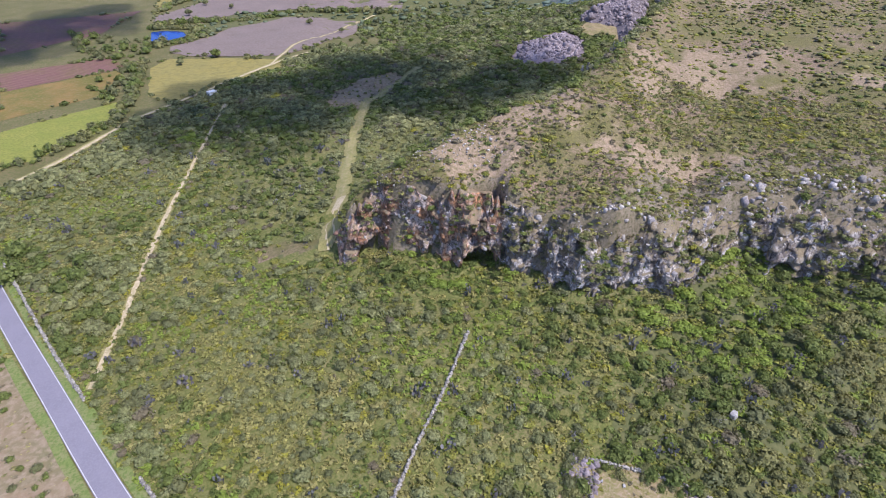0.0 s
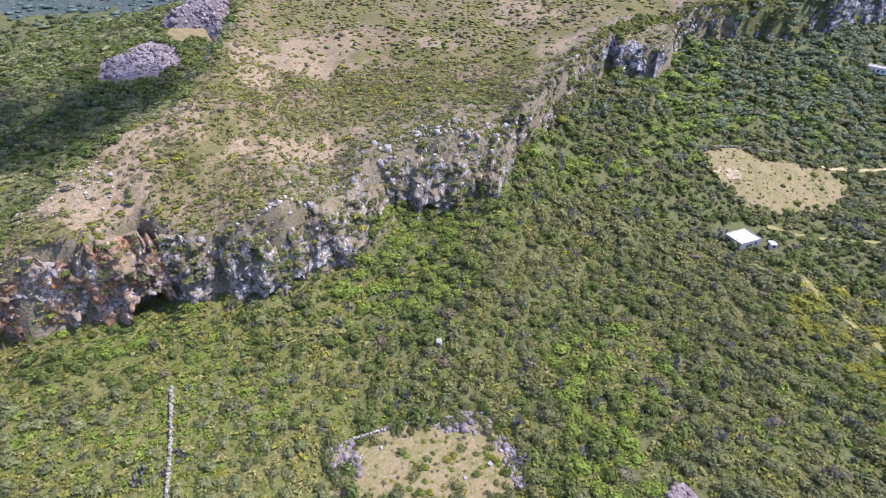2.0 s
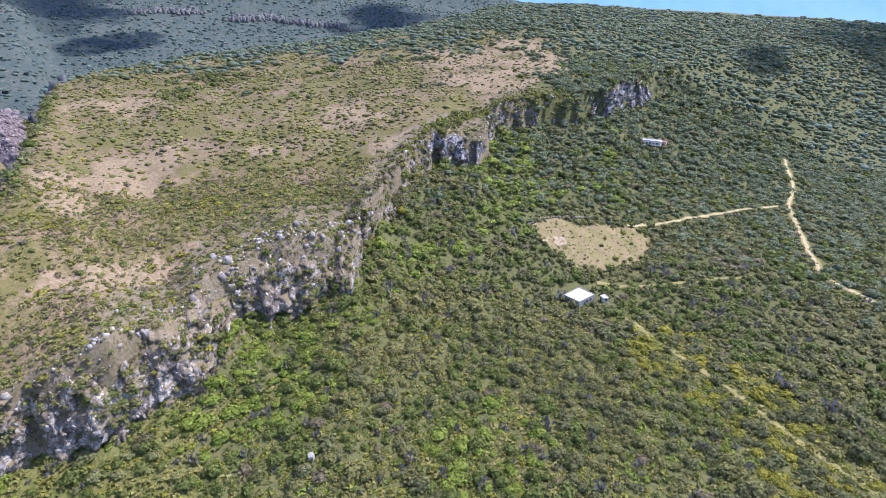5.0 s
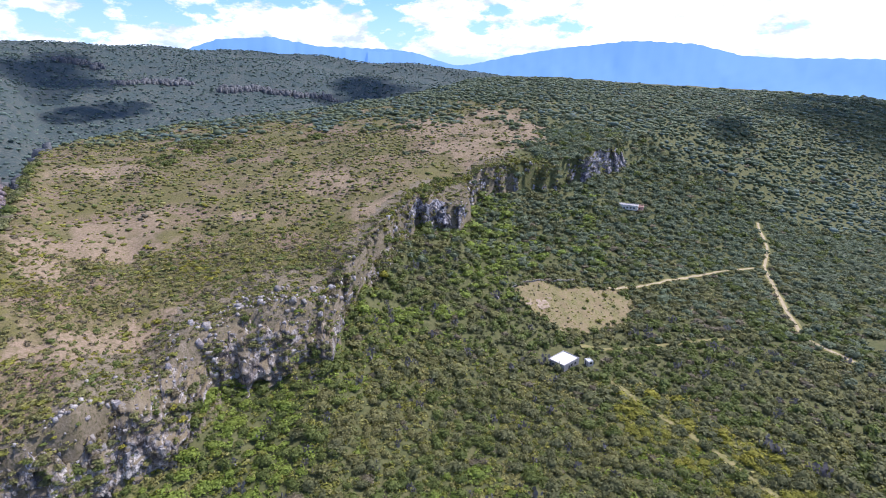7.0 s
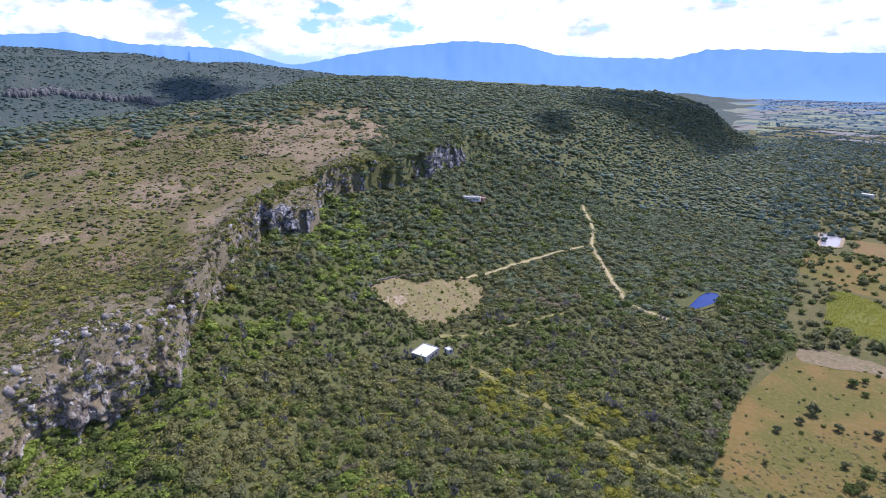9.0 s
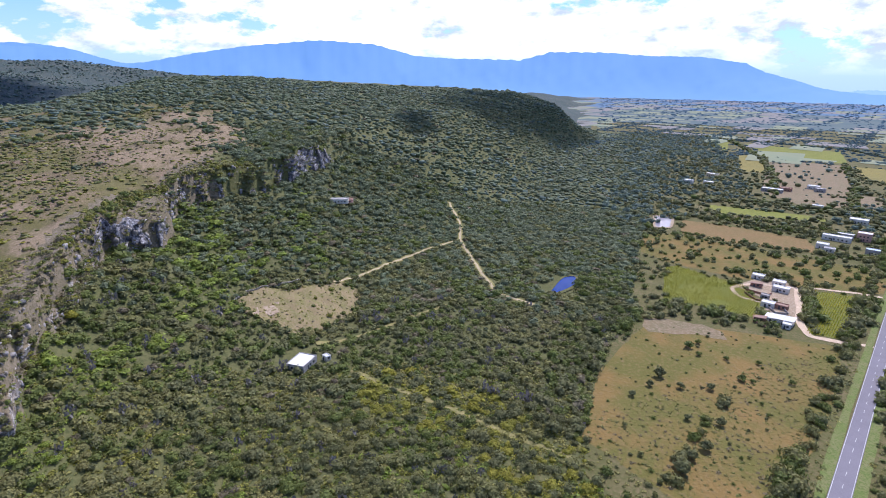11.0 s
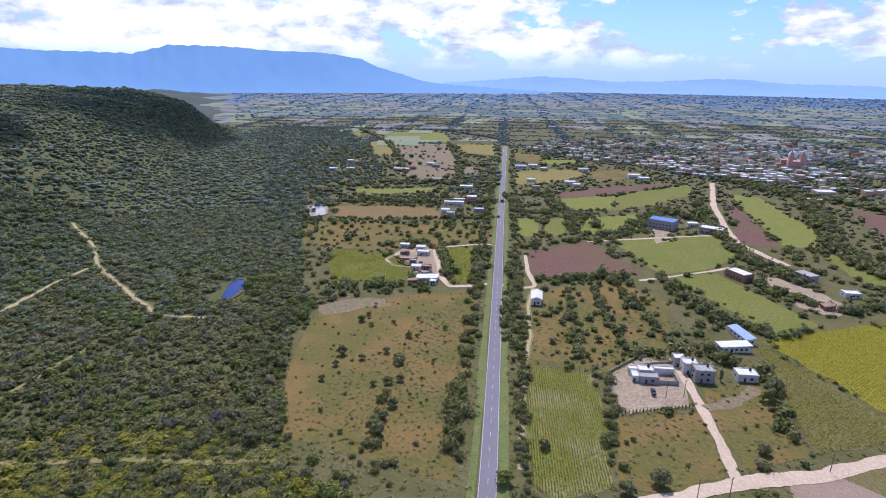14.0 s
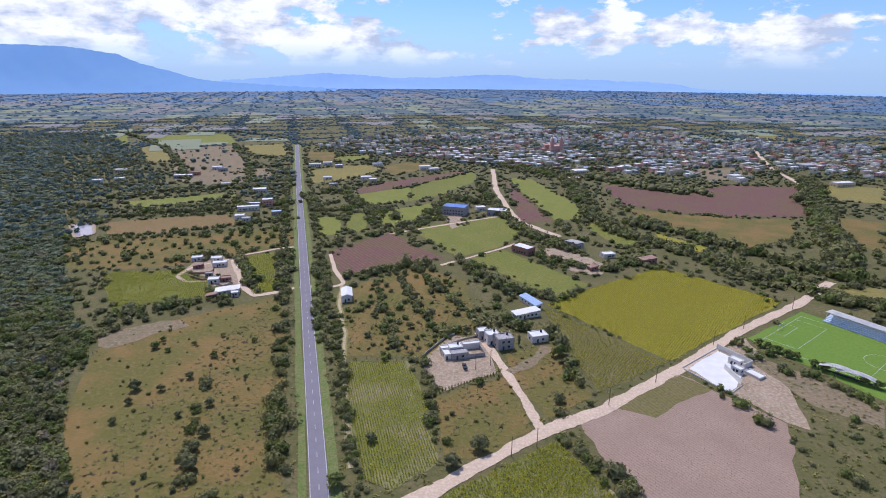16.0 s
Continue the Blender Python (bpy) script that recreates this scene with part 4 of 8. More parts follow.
def crown(seed, sub, leaves, leaf=0.28, flat=0.75, lump=0.28, core=0.62):
    """An uneven bush of radius about 1 standing on z=0: a small dense core, if sub, and loose sprays of leaves around it."""
    r = np.random.RandomState(seed)
    bumps = r.normal(size=(9, 3))
    bumps /= np.linalg.norm(bumps, axis=1)[:, None]
    size = r.uniform(-1, 1, 9)

    def radius(d):
        return 0.82 + lump * (np.exp(5 * (d @ bumps.T - 1)) * size).sum(1)
    parts_v, parts_f, n = [], [], 0
    if sub:
        v, f = ICO[sub]
        v = v * (radius(v) * r.uniform(0.85, 1.12, len(v)) * core / 0.82)[:, None]
        parts_v, parts_f, n = [v * (1, 1, flat) + (0, 0, 0.5)], [f], len(v)
    if leaves:
        d = r.normal(size=(leaves, 3))
        d[:, 2] = np.abs(d[:, 2]) * 1.0 - 0.3
        d /= np.linalg.norm(d, axis=1)[:, None]
        c = d * (radius(d) * r.uniform(0.62, 1.15, leaves))[:, None] * (1, 1, flat) + (0, 0, 0.52)
        nn = d * 0.75 + (0, 0, 0.4) + r.normal(size=d.shape) * 0.4
        nn /= np.linalg.norm(nn, axis=1)[:, None]
        a = np.cross(nn, r.normal(size=d.shape))
        a /= np.linalg.norm(a, axis=1)[:, None]
        b = np.cross(nn, a)
        s = leaf * r.uniform(0.6, 1.3, leaves)[:, None]
        lv = np.stack([c + a * s * 1.15, c + b * s * 0.8 - a * s * 0.55, c - a * s * 0.6 - b * s * 0.75], 1).reshape(-1, 3)
        k = n + np.arange(leaves) * 3
        parts_v.append(lv)
        parts_f.append(np.stack([k, k + 1, k + 2], 1))
    v = np.concatenate(parts_v)
    v[:, 2] = np.maximum(v[:, 2], -0.1)
    return v, np.concatenate(parts_f)


def cactus(seed, pads=26):
    """A clump of upright prickly-pear pads."""
    r = np.random.RandomState(seed)
    vs, fs = [], []
    for k in range(pads):
        a, rad = r.uniform(0, 6.28), r.uniform(0, 0.8)
        c = np.array([rad * math.cos(a), rad * math.sin(a), r.uniform(0.1, 1.25) * (1.1 - 0.5 * rad)])
        t, lean = r.uniform(0, 6.28), r.uniform(-0.6, 0.6)
        u = np.array([math.cos(t), math.sin(t), 0])
        w = np.array([-math.sin(t) * math.sin(lean), math.cos(t) * math.sin(lean), math.cos(lean)])
        s = r.uniform(0.16, 0.3)
        ring = [c + s * (math.cos(q) * 0.75 * u + math.sin(q) * w) for q in np.arange(6) * 1.0472]
        n = len(vs) * 6
        vs.append(ring)
        fs += [[n, n + 1, n + 2], [n, n + 2, n + 3], [n, n + 3, n + 4], [n, n + 4, n + 5]]
    return np.array(vs).reshape(-1, 3), np.array(fs)


FINE = [crown(k, 1, 185, 0.155, flat=0.64, lump=0.6, core=0.62) for k in range(8)]
TUFT = [crown(70 + k, 0, 20, 0.38, flat=0.42) for k in range(6)]
MID = [crown(20 + k, 1, 60, 0.235, flat=0.66, lump=0.55, core=0.66) for k in range(8)]
LOW = [crown(40 + k, 1, 38, 0.3, flat=0.66, lump=0.5, core=0.66) for k in range(6)]
DOT = [crown(95 + k, 0, 7, 0.75, flat=0.5) for k in range(5)]
SPECK = [crown(90 + k, 1, 2, 0.5, flat=0.6, lump=0.4, core=0.84) for k in range(6)]
NOPAL = [cactus(80 + k) for k in range(4)]


def plant(name, label, category, material, kinds, x, y, size, rng, tall=1.0, sink=0.1, z=None):
    """One object of many plants of a sort at the places x, y."""
    if len(x) == 0:
        return None
    z = land(x, y)[0] if z is None else z
    size = np.minimum(size, 1.8 * np.median(size))
    vs, fs, n = [], [], 0
    pick = rng.randint(0, len(kinds), len(x))
    for k, (tv, tf) in enumerate(kinds):
        i = np.where(pick == k)[0]
        if len(i) == 0:
            continue
        a = rng.uniform(0, 6.283, len(i))
        ca, sa = np.cos(a)[:, None], np.sin(a)[:, None]
        s = size[i][:, None]
        sx, sy = s * rng.uniform(0.85, 1.2, (len(i), 1)), s * rng.uniform(0.85, 1.2, (len(i), 1))
        px, py = tv[None, :, 0] * sx, tv[None, :, 1] * sy
        P = np.stack([px * ca - py * sa + x[i][:, None], px * sa + py * ca + y[i][:, None],
                      tv[None, :, 2] * s * tall * rng.uniform(0.8, 1.2, (len(i), 1)) + z[i][:, None] - sink * s], -1)
        vs.append(P.reshape(-1, 3))
        fs.append((tf[None] + (n + np.arange(len(i)) * len(tv))[:, None, None]).reshape(-1, 3))
        n += len(i) * len(tv)
    ob = mesh_object(name, np.concatenate(vs), np.concatenate(fs), material)
    return tagged(ob, label, category, kind="stuff")


def sown(x0, x1, y0, y1, step, rng):
    gx, gy = np.meshgrid(np.arange(x0, x1, step), np.arange(y0, y1, step))
    gx, gy = gx.ravel(), gy.ravel()
    return gx + rng.uniform(-0.5, 0.5, len(gx)) * step, gy + rng.uniform(-0.5, 0.5, len(gx)) * step


def bare(x, y, margin=0.5):
    """Where fields, tracks, water or buildings leave no room for scrub."""
    out = np.zeros(len(x), bool)
    for _, p in FIELDS:
        out |= inside(p, x, y)
    for w, line in TRACKS:
        i = (x > line[:, 0].min() - 20) & (x < line[:, 0].max() + 20) & (y > line[:, 1].min() - 20) & (y < line[:, 1].max() + 20) & ~out
        out[i] |= near_line(line[::2] if len(line) > 8 else line, x[i], y[i], w / 2 + margin)
    for cx, cy, rad in KEEP_CLEAR:
        out |= np.hypot(x - cx, y - cy) < rad
    return out


rng = np.random.RandomState(5)
GRASSED = (MEADOW, SOIL)
# scrub of the slope and the wooded plain, in rings of growing distance
for ring, (d0, d1, step, fine, lean_size) in enumerate(((50, 215, 3.9, FINE, 2.25), (215, 330, 3.4, MID, 2.4), (330, 620, 3.4, LOW, 2.75), (620, 1500, 5.7, SPECK, 3.5))):
    x, y = sown(-1250, 320, -900, 1120, step, rng)
    d = np.hypot(x, y)
    k = (d > d0) & (d < d1)
    x, y, d = x[k], y[k], d[k]
    z, zone = land(x, y)
    az = np.degrees(np.arctan2(-x, y)) % 360
    k = inside(WOODLAND, x, y) & ((zone < 1.3) | (zone < 1.93) & ((az < 85) | (rng.uniform(0, 1, len(x)) < np.where((az < 89) & (np.interp(az, CREST_AZ, CREST_UP) < 0.5), 0.9, 0.25))) | (az < 132) & (zone >= 1.93) & (zone < 3.98) & (rng.uniform(0, 1, len(x)) > mesa_top(x, y)) & ((d > 430) | (az < 79)) | (zone > 3.02) & (az > 132) & (d < 620))
    x, y, d, zone = x[k], y[k], d[k], zone[k]
    k = ~bare(x, y, (0.5, 0.5, 1.7, 2.2)[ring])
    x, y, d, zone = x[k], y[k], d[k], zone[k]
    az = np.degrees(np.arctan2(-x, y)) % 360
    thin = rng.uniform(0, 1, len(x))
    lush = waves(x, y, 90, 21) + np.where(zone > 0.55, 0.7, 0) - np.where(az > 150, 0.5, 0)
    open_ground = (az > 128) & (d < 330)
    k = thin > np.where(open_ground, 0.2, 0.1)
    x, y, d, az, lush, zone = x[k], y[k], d[k], az[k], lush[k], zone[k]
    pick = rng.uniform(0, 1, len(x))
    size = lean_size * np.minimum(rng.lognormal(-0.14, 0.4, len(x)), 1.75) * np.where((az > 128) & (d < 330), 0.74, 1.0) * np.where(zone > 0.6, 1.12, 1)
    east = az < 95
    bright = (lush > 0.55) & (pick < 0.42) & (az > 78) & (zone < 1.9)
    yellow = (pick > 0.48) & near_line(YELLOW_LINE, x, y, 19) | (lush < -0.7) & (az > 120) & (pick > 0.84) & (pick < 0.89)
    cact = (pick > (0.885, 0.95, 2, 2)[ring]) & ~yellow & ~near_line(ROAD_KNOTS, x, y, 14)
    # share grows with distance: leaves with haze painted into their colour
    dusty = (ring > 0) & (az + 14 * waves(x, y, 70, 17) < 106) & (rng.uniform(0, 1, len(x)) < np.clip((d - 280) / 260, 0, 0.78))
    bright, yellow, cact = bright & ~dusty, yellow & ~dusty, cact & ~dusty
    dark = ~dusty & ~bright & ~cact & ~yellow & (pick < np.where(east, 0.42, 0.2))
    dry = ~dusty & ~bright & ~cact & ~yellow & ~dark & (pick > (0.84, 0.895, 0.9, 0.9)[ring])
    green = ~dusty & ~bright & ~cact & ~yellow & ~dark & ~dry & (lush > -0.1) & (pick > 0.4)
    open_ = az + 6 * waves(x, y, 40, 18) > 127
    olive = ~(dusty | bright | cact | yellow | dark | dry | green)
    for mask, mat_, sort, cat, t in ((dusty, LEAF_HAZED, "hazy grey-green thorn scrub", "scrub", 0.95), (bright, LEAF_BRIGHT, "bright green bushes below the cliff", "bushes", 0.8), (dark, LEAF_DARK if ring < 3 else LEAF_HAZED_FAR, "dark green thorn scrub", "scrub", 1.0),
                                (green, LEAF_GREEN if ring < 3 else LEAF_HAZED, "green mesquite scrub", "scrub", 1.0), (olive & ~open_, LEAF_OLIVE if ring < 3 else LEAF_HAZED_FAR, "olive green thorn scrub", "scrub", 0.95), (olive & open_, LEAF_SAGE, "grey-green thorn scrub", "scrub", 0.95),
                                (dry, LEAF_DRY, "dry brown thorn bushes", "bushes", 0.7), (yellow, LEAF_YELLOW, "yellow flowering bushes", "bushes", 0.7)):
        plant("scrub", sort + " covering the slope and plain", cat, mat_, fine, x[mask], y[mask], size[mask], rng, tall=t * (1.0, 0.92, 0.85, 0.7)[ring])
    plant("prickly_pears", "grey-green prickly pear clumps among the scrub", "cacti", LEAF_GREY, NOPAL, x[cact], y[cact], size[cact] * 1.05, rng)

# low growth between the bushes
x, y = sown(-330, 150, -400, 250, 1.75, rng)
d = np.hypot(x, y)
z, zone = land(x, y)
k = (d > 55) & (d < 250) & inside(WOODLAND, x, y) & (zone < 1.25) & (rng.uniform(0, 1, len(x)) < 0.8) | (d >= 250) & (d < 400) & (np.degrees(np.arctan2(-x, y)) % 360 > 126) & inside(WOODLAND, x, y) & (zone < 1.25) & (rng.uniform(0, 1, len(x)) < 0.5)
x, y, zone = x[k], y[k], zone[k]
k = ~bare(x, y, -0.6)
x, y, zone = x[k], y[k], zone[k]
lush = waves(x, y, 60, 21) + 0.6 * waves(x, y, 20, 22) + np.where(zone > 0.5, 0.5, 0)
pick = rng.uniform(0, 1, len(x))
for mask, mat_, sort in (((lush > 0.55) & (pick < 0.6), LEAF_BRIGHT, "bright green"), ((lush <= 0.55) & (lush > -0.4) & (pick < 0.4), LEAF_GREEN, "green"), ((lush > -0.4) & (pick >= 0.6) & (pick < 0.75) | (lush <= 0.55) & (lush > -0.4) & (pick >= 0.4) & (pick < 0.6), LEAF_LIME, "yellow-green"), ((lush < -0.75) & (pick > 0.8), LEAF_YELLOW, "yellow flowering"),
                         ((lush <= -0.5) & (pick < 0.7) | (pick >= 0.75) & (pick < 0.9), LEAF_STRAW, "straw-coloured")):
    plant("undergrowth", sort + " low growth between the bushes", "undergrowth", mat_, TUFT, x[mask], y[mask], 1.2 * rng.lognormal(-0.1, 0.3, mask.sum()), rng, tall=0.8)

# grass and weeds in the pastures
x, y = sown(-160, 330, -230, 330, 2.3, rng)
d = np.hypot(x, y)
k = (d > 45) & (d < 330) & (rng.uniform(0, 1, len(x)) < 0.8)
x, y = x[k], y[k]
k = np.zeros(len(x), bool)
for tag, p in FIELDS:
    if tag in GRASSED:
        k |= inside(p, x, y)
k &= ~inside(WOODLAND, x, y)
x, y = x[k], y[k]
for w, line in TRACKS:
    k = ~near_line(line[::2] if len(line) > 8 else line, x, y, w / 2 + 0.4)
    x, y = x[k], y[k]
patch = waves(x, y, 30, 91) + 0.6 * waves(x, y, 9, 92) + rng.uniform(-0.6, 0.6, len(x))
for lo, hi, mat_, sort in ((-9, -0.35, LEAF_DRY, "dry brown"), (-0.35, 0.3, LEAF_STRAW, "straw-coloured"), (0.3, 0.95, LEAF_OLIVE, "olive green"), (0.95, 9, LEAF_GREEN, "green")):
    m = (patch >= lo) & (patch < hi)
    plant("pasture_grass", sort + " grass and weeds in the pastures", "grass", mat_, TUFT, x[m], y[m], 0.62 * rng.lognormal(-0.1, 0.4, m.sum()), rng, tall=0.55)

# the mesa top: low scattered bushes
def flowers(x, y):
    """Where the yellow flowering bushes of the mesa gather."""
    out = np.zeros(len(x))
    for cx, cy, r in ((-125, -163, 11), (-140, -156, 9), (-231, -150, 13), (-229, -135, 9), (-290, -236, 16), (-444, -324, 24), (-340, -190, 18), (-410, -230, 26), (-390, -60, 16)):
        out = np.maximum(out, np.exp(-((x - cx) ** 2 + (y - cy) ** 2) / r ** 2))
    return out


x, y = sown(-1250, 60, -640, 330, 2.9, rng)
z, zone = land(x, y)
d = np.hypot(x, y)
az = np.degrees(np.arctan2(-x, y)) % 360
k = ((zone > 2.02) | (zone > 1.1) & (rng.uniform(0, 1, len(x)) < 0.75)) & (zone < 4.3) & (d < 1000) & ((zone < 3.1) | (az < 132)) & (rng.uniform(0, 1, len(x)) < mesa_top(x, y) + 0.15 * (az > 90)) & ~bare(x, y)
x, y, d, zone = x[k], y[k], d[k], zone[k]
cover = waves(x, y, 120, 41) + 0.7 * waves(x, y, 33, 42)
k = rng.uniform(0, 1, len(x)) < np.clip(0.8 + 0.3 * cover, 0.4, 1.0) * (1 - np.where(d > 400, 0.5, 0.66) * bareness(x, y)) * np.where(d > 600, 0.5, np.where(d > 330, 0.85, 1))
x, y, d, cover, zone = x[k], y[k], d[k], cover[k], zone[k]
pick = rng.uniform(0, 1, len(x))
size = 1.35 * rng.lognormal(-0.15, 0.45, len(x)) * np.where(d > 600, 1.35, np.where(d > 330, 1.1, 1))
for lo, hi, mat_, sort in ((0, 0.27, LEAF_OLIVE, "olive green low bushes"), (0.27, 0.42, LEAF_GREEN, "green low bushes"), (0.42, 0.68, LEAF_LIME, "yellow-green low bushes"), (0.68, 0.78, LEAF_DRY, "dry brown low bushes"), (0.78, 0.93, LEAF_STRAW, "straw-coloured low bushes"), (0.93, 1.0, LEAF_YELLOW, "yellow flowering low bushes")):
    m = (pick >= lo) & (pick < hi)
    if mat_ is LEAF_YELLOW:
        m = (pick > 0.6) & (flowers(x, y) > 0.35) | m & (waves(x, y, 80, 43) > 0.2)
    near = m & (d < 330)
    plant("mesa_bushes", sort + " scattered over the mesa", "bushes", mat_, LOW, x[near], y[near], size[near], rng, tall=0.6)
    plant("mesa_bushes", sort + " scattered over the mesa", "bushes", mat_, SPECK, x[m & ~near], y[m & ~near], size[m & ~near], rng, tall=0.55)

# low growth and stones near the rim of the mesa
x, y = sown(-520, 20, -280, 130, 1.6, rng)
d = np.hypot(x, y)
z, zone = land(x, y)
az = np.degrees(np.arctan2(-x, y)) % 360
k = (zone > 1.05) & (zone < 3.2) & ((d < 310) | (zone < 2.04) & (d < 520)) & (az > 84) & (az < 165) & (rng.uniform(0, 1, len(x)) < (0.7 + 0.3 * waves(x, y, 40, 42)) * (1 - 0.6 * bareness(x, y)))
x, y = x[k], y[k]
pick = rng.uniform(0, 1, len(x)) + 0.25 * waves(x, y, 50, 44)
for lo, hi, mat_, sort in ((-1, 0.3, LEAF_STRAW, "straw-coloured"), (0.3, 0.62, LEAF_OLIVE, "olive green"), (0.62, 0.8, LEAF_DRY, "dry brown"), (0.8, 1.02, LEAF_GREEN, "green"), (1.02, 2, LEAF_YELLOW, "yellow flowering")):
    m = (pick >= lo) & (pick < hi)
    plant("mesa_growth", sort + " low growth along the mesa rim", "undergrowth", mat_, TUFT, x[m], y[m], 0.95 * rng.lognormal(-0.1, 0.35, m.sum()), rng, tall=0.8)

# the valley and ridge behind
x, y = sown(-2500, 400, -1900, 900, 12.5, rng)
z, zone = land(x, y)
d = np.hypot(x, y)
az = np.degrees(np.arctan2(-x, y)) % 360
k = (zone > 3.6) & (zone < 5.6) & (d > 620) & (d < 2500) & ~bare(x, y) & ((zone > 3.98) | (az > 132)) & (rng.uniform(0, 1, len(x)) < 0.8 - 0.45 * (waves(x, y, 160, 72) > 0.5))
# ridge scrub gets leaf colours with distance haze mixed in
for side_, mat_ in ((k & (az + 7 * waves(x, y, 300, 71) <= 150), LEAF_HAZED_FAR), (k & (az + 7 * waves(x, y, 300, 71) > 150), LEAF_HAZED)):
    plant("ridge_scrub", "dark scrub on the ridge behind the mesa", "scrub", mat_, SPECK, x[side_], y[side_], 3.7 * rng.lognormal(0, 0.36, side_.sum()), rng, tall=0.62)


# hedges and belts of trees on the plain
def belt(label, width, step, size, *line, mats=(LEAF_DARK, LEAF_GREEN, LEAF_OLIVE)):
    p = smooth_line(line, 3)
    r = np.random.RandomState(len(FIELDS) + int(abs(p[0, 0] * 7 + p[0, 1])) % 5000)
    t = np.concatenate([[0], np.cumsum(np.hypot(*np.diff(p, axis=0).T))])
    n = max(int(t[-1] * max(width, step) / step ** 2 * (1.7 if np.hypot(*p[0]) > 320 else 1.0)), 2)
    s = r.uniform(0, t[-1], n)
    x = np.interp(s, t, p[:, 0]) + r.uniform(-0.5, 0.5, n) * width
    y = np.interp(s, t, p[:, 1]) + r.uniform(-0.5, 0.5, n) * width
    sz = size * r.lognormal(-0.08, 0.3, n)
    d = np.hypot(p[:, 0], p[:, 1]).min()
    kinds = FINE if d < 230 else MID if d < 450 else LOW if d < 700 else SPECK
    # beyond 800 m half the belt uses the haze-tinted leaf colour
    mats = (LEAF_DARK, LEAF_HAZED_FAR) if d > 800 else mats
    pick = r.randint(0, len(mats), n)
    for k, m in enumerate(mats):
        plant("tree_belt", label, "trees", m, kinds, x[pick == k], y[pick == k], sz[pick == k], r, tall=1.15)


def grove(label, step, size, share, *poly, mats=(LEAF_DARK, LEAF_GREEN)):
    p = np.array(poly, float)
    r = np.random.RandomState(int(abs(p[0, 0] * 3 + p[0, 1])) % 5000)
    x, y = sown(p[:, 0].min(), p[:, 0].max(), p[:, 1].min(), p[:, 1].max(), step, r)
    k = inside(p, x, y) & (r.uniform(0, 1, len(x)) < share)
    x, y = x[k], y[k]
    d = np.hypot(p[:, 0], p[:, 1]).min()
    kinds = FINE if d < 200 else MID if d < 420 else LOW if d < 600 else SPECK
    # beyond 500 m most trees use the haze-tinted leaf colour
    mats = (LEAF_DARK, LEAF_HAZED_FAR, LEAF_HAZED_FAR) if d > 500 else mats
    pick = r.randint(0, len(mats), len(x))
    sz = size * r.lognormal(-0.08, 0.35, len(x))
    for j, m in enumerate(mats):
        plant("trees", label, "trees", m, kinds, x[pick == j], y[pick == j], sz[pick == j], r, tall=1.1)


# single trees, each with its trunk
def tree_form(seed, material, dense=230):
    r = np.random.RandomState(seed)
    ob = new("tree")
    bm = bmesh.new()
    def limb(a, b, r0, r1):
        a, b = Vector(a), Vector(b)
        q = (b - a).to_track_quat("Z", "Y").to_matrix().to_4x4()
        bmesh.ops.create_cone(bm, segments=6, radius1=r0, radius2=r1, depth=(b - a).length, matrix=Matrix.Translation((a + b) / 2) @ q)
    limb((0, 0, -0.1), (0.04, 0.02, 0.5), 0.085, 0.06)
    for k in range(4):
        a = k * 1.57 + r.uniform(-0.4, 0.4)
        limb((0.04, 0.02, 0.45), (0.5 * math.cos(a), 0.5 * math.sin(a), 0.95 + r.uniform(-0.1, 0.2)), 0.05, 0.02)
    me = bpy.data.meshes.new("trunk")
    bm.to_mesh(me)
    bm.free()
    me.materials.append(BARK)
    new("trunk", me).parent = ob
    vs, fs, n = [], [], 0
    for k in range(5):
        v, f = crown(seed * 10 + k, 2, dense // 5, 0.3)
        a, rad = k * 1.256 + r.uniform(-0.4, 0.4), (0 if k == 0 else r.uniform(0.3, 0.5))
        v = v * (0.62 if k == 0 else r.uniform(0.42, 0.58)) + (rad * math.cos(a), rad * math.sin(a), 0.62 if k == 0 else r.uniform(0.3, 0.6))
        vs.append(v)
        fs.append(f + n)
        n += len(v)
    mesh_object("crown", np.concatenate(vs), np.concatenate(fs), material, ob)
    return ob


TREES = [tagged(tree_form(3, LEAF_DARK), "dark green broad-crowned mesquite tree standing in the open", "tree", "trees in the fields"),
         tagged(tree_form(4, LEAF_GREEN), "green round-crowned tree standing in the open", "tree", "trees in the fields"),
         tagged(tree_form(5, LEAF_OLIVE), "olive green spreading tree standing in the open", "tree", "trees in the fields")]
used = set()


def tree(x, y, r, sort=0, tall=1.0):
    z = float(land(x, y)[0])
    turn = (x * 37 + y * 17) % 360
    src = TREES[sort]
    m = pose(x, y, z, 0, 0, turn)
    if sort in used:
        ob = copy_thing(src, m)
    else:
        used.add(sort)
        ob = src
        ob.matrix_basis = m
    ob.scale = (r, r, r * tall)
    return ob

# ---- trees and hedges of the plain ----
road_left, road_right = [tuple(road_point(s, 14.5)) for s in range(20, 700, 20)], [tuple(road_point(s, -14)) for s in range(-10, 700, 20)]
belt("dark bushes and small trees along the highway", 7, 4.0, 2.5, *road_left)
belt("dark bushes and small trees along the highway", 6, 4.6, 2.0, *road_right)
belt("hedge of bushes along a maize plot", 7, 4, 2.3, (-239.1, 264.5), (-218.5, 282.2), (-194.3, 302.0), (-183.2, 292.7))
belt("row of dark trees beside a dirt lane", 9, 5, 3.2, (-226, 385), (-199, 352), (-183.8, 326.8))
belt("row of trees beside a maize plot", 9, 5, 3.0, (-190, 394), (-159.6, 325.6))
belt("hedge between fields", 6, 5, 2.4, (-384, 387), (-362, 411), (-307, 443), (-266, 470), (-225, 499))
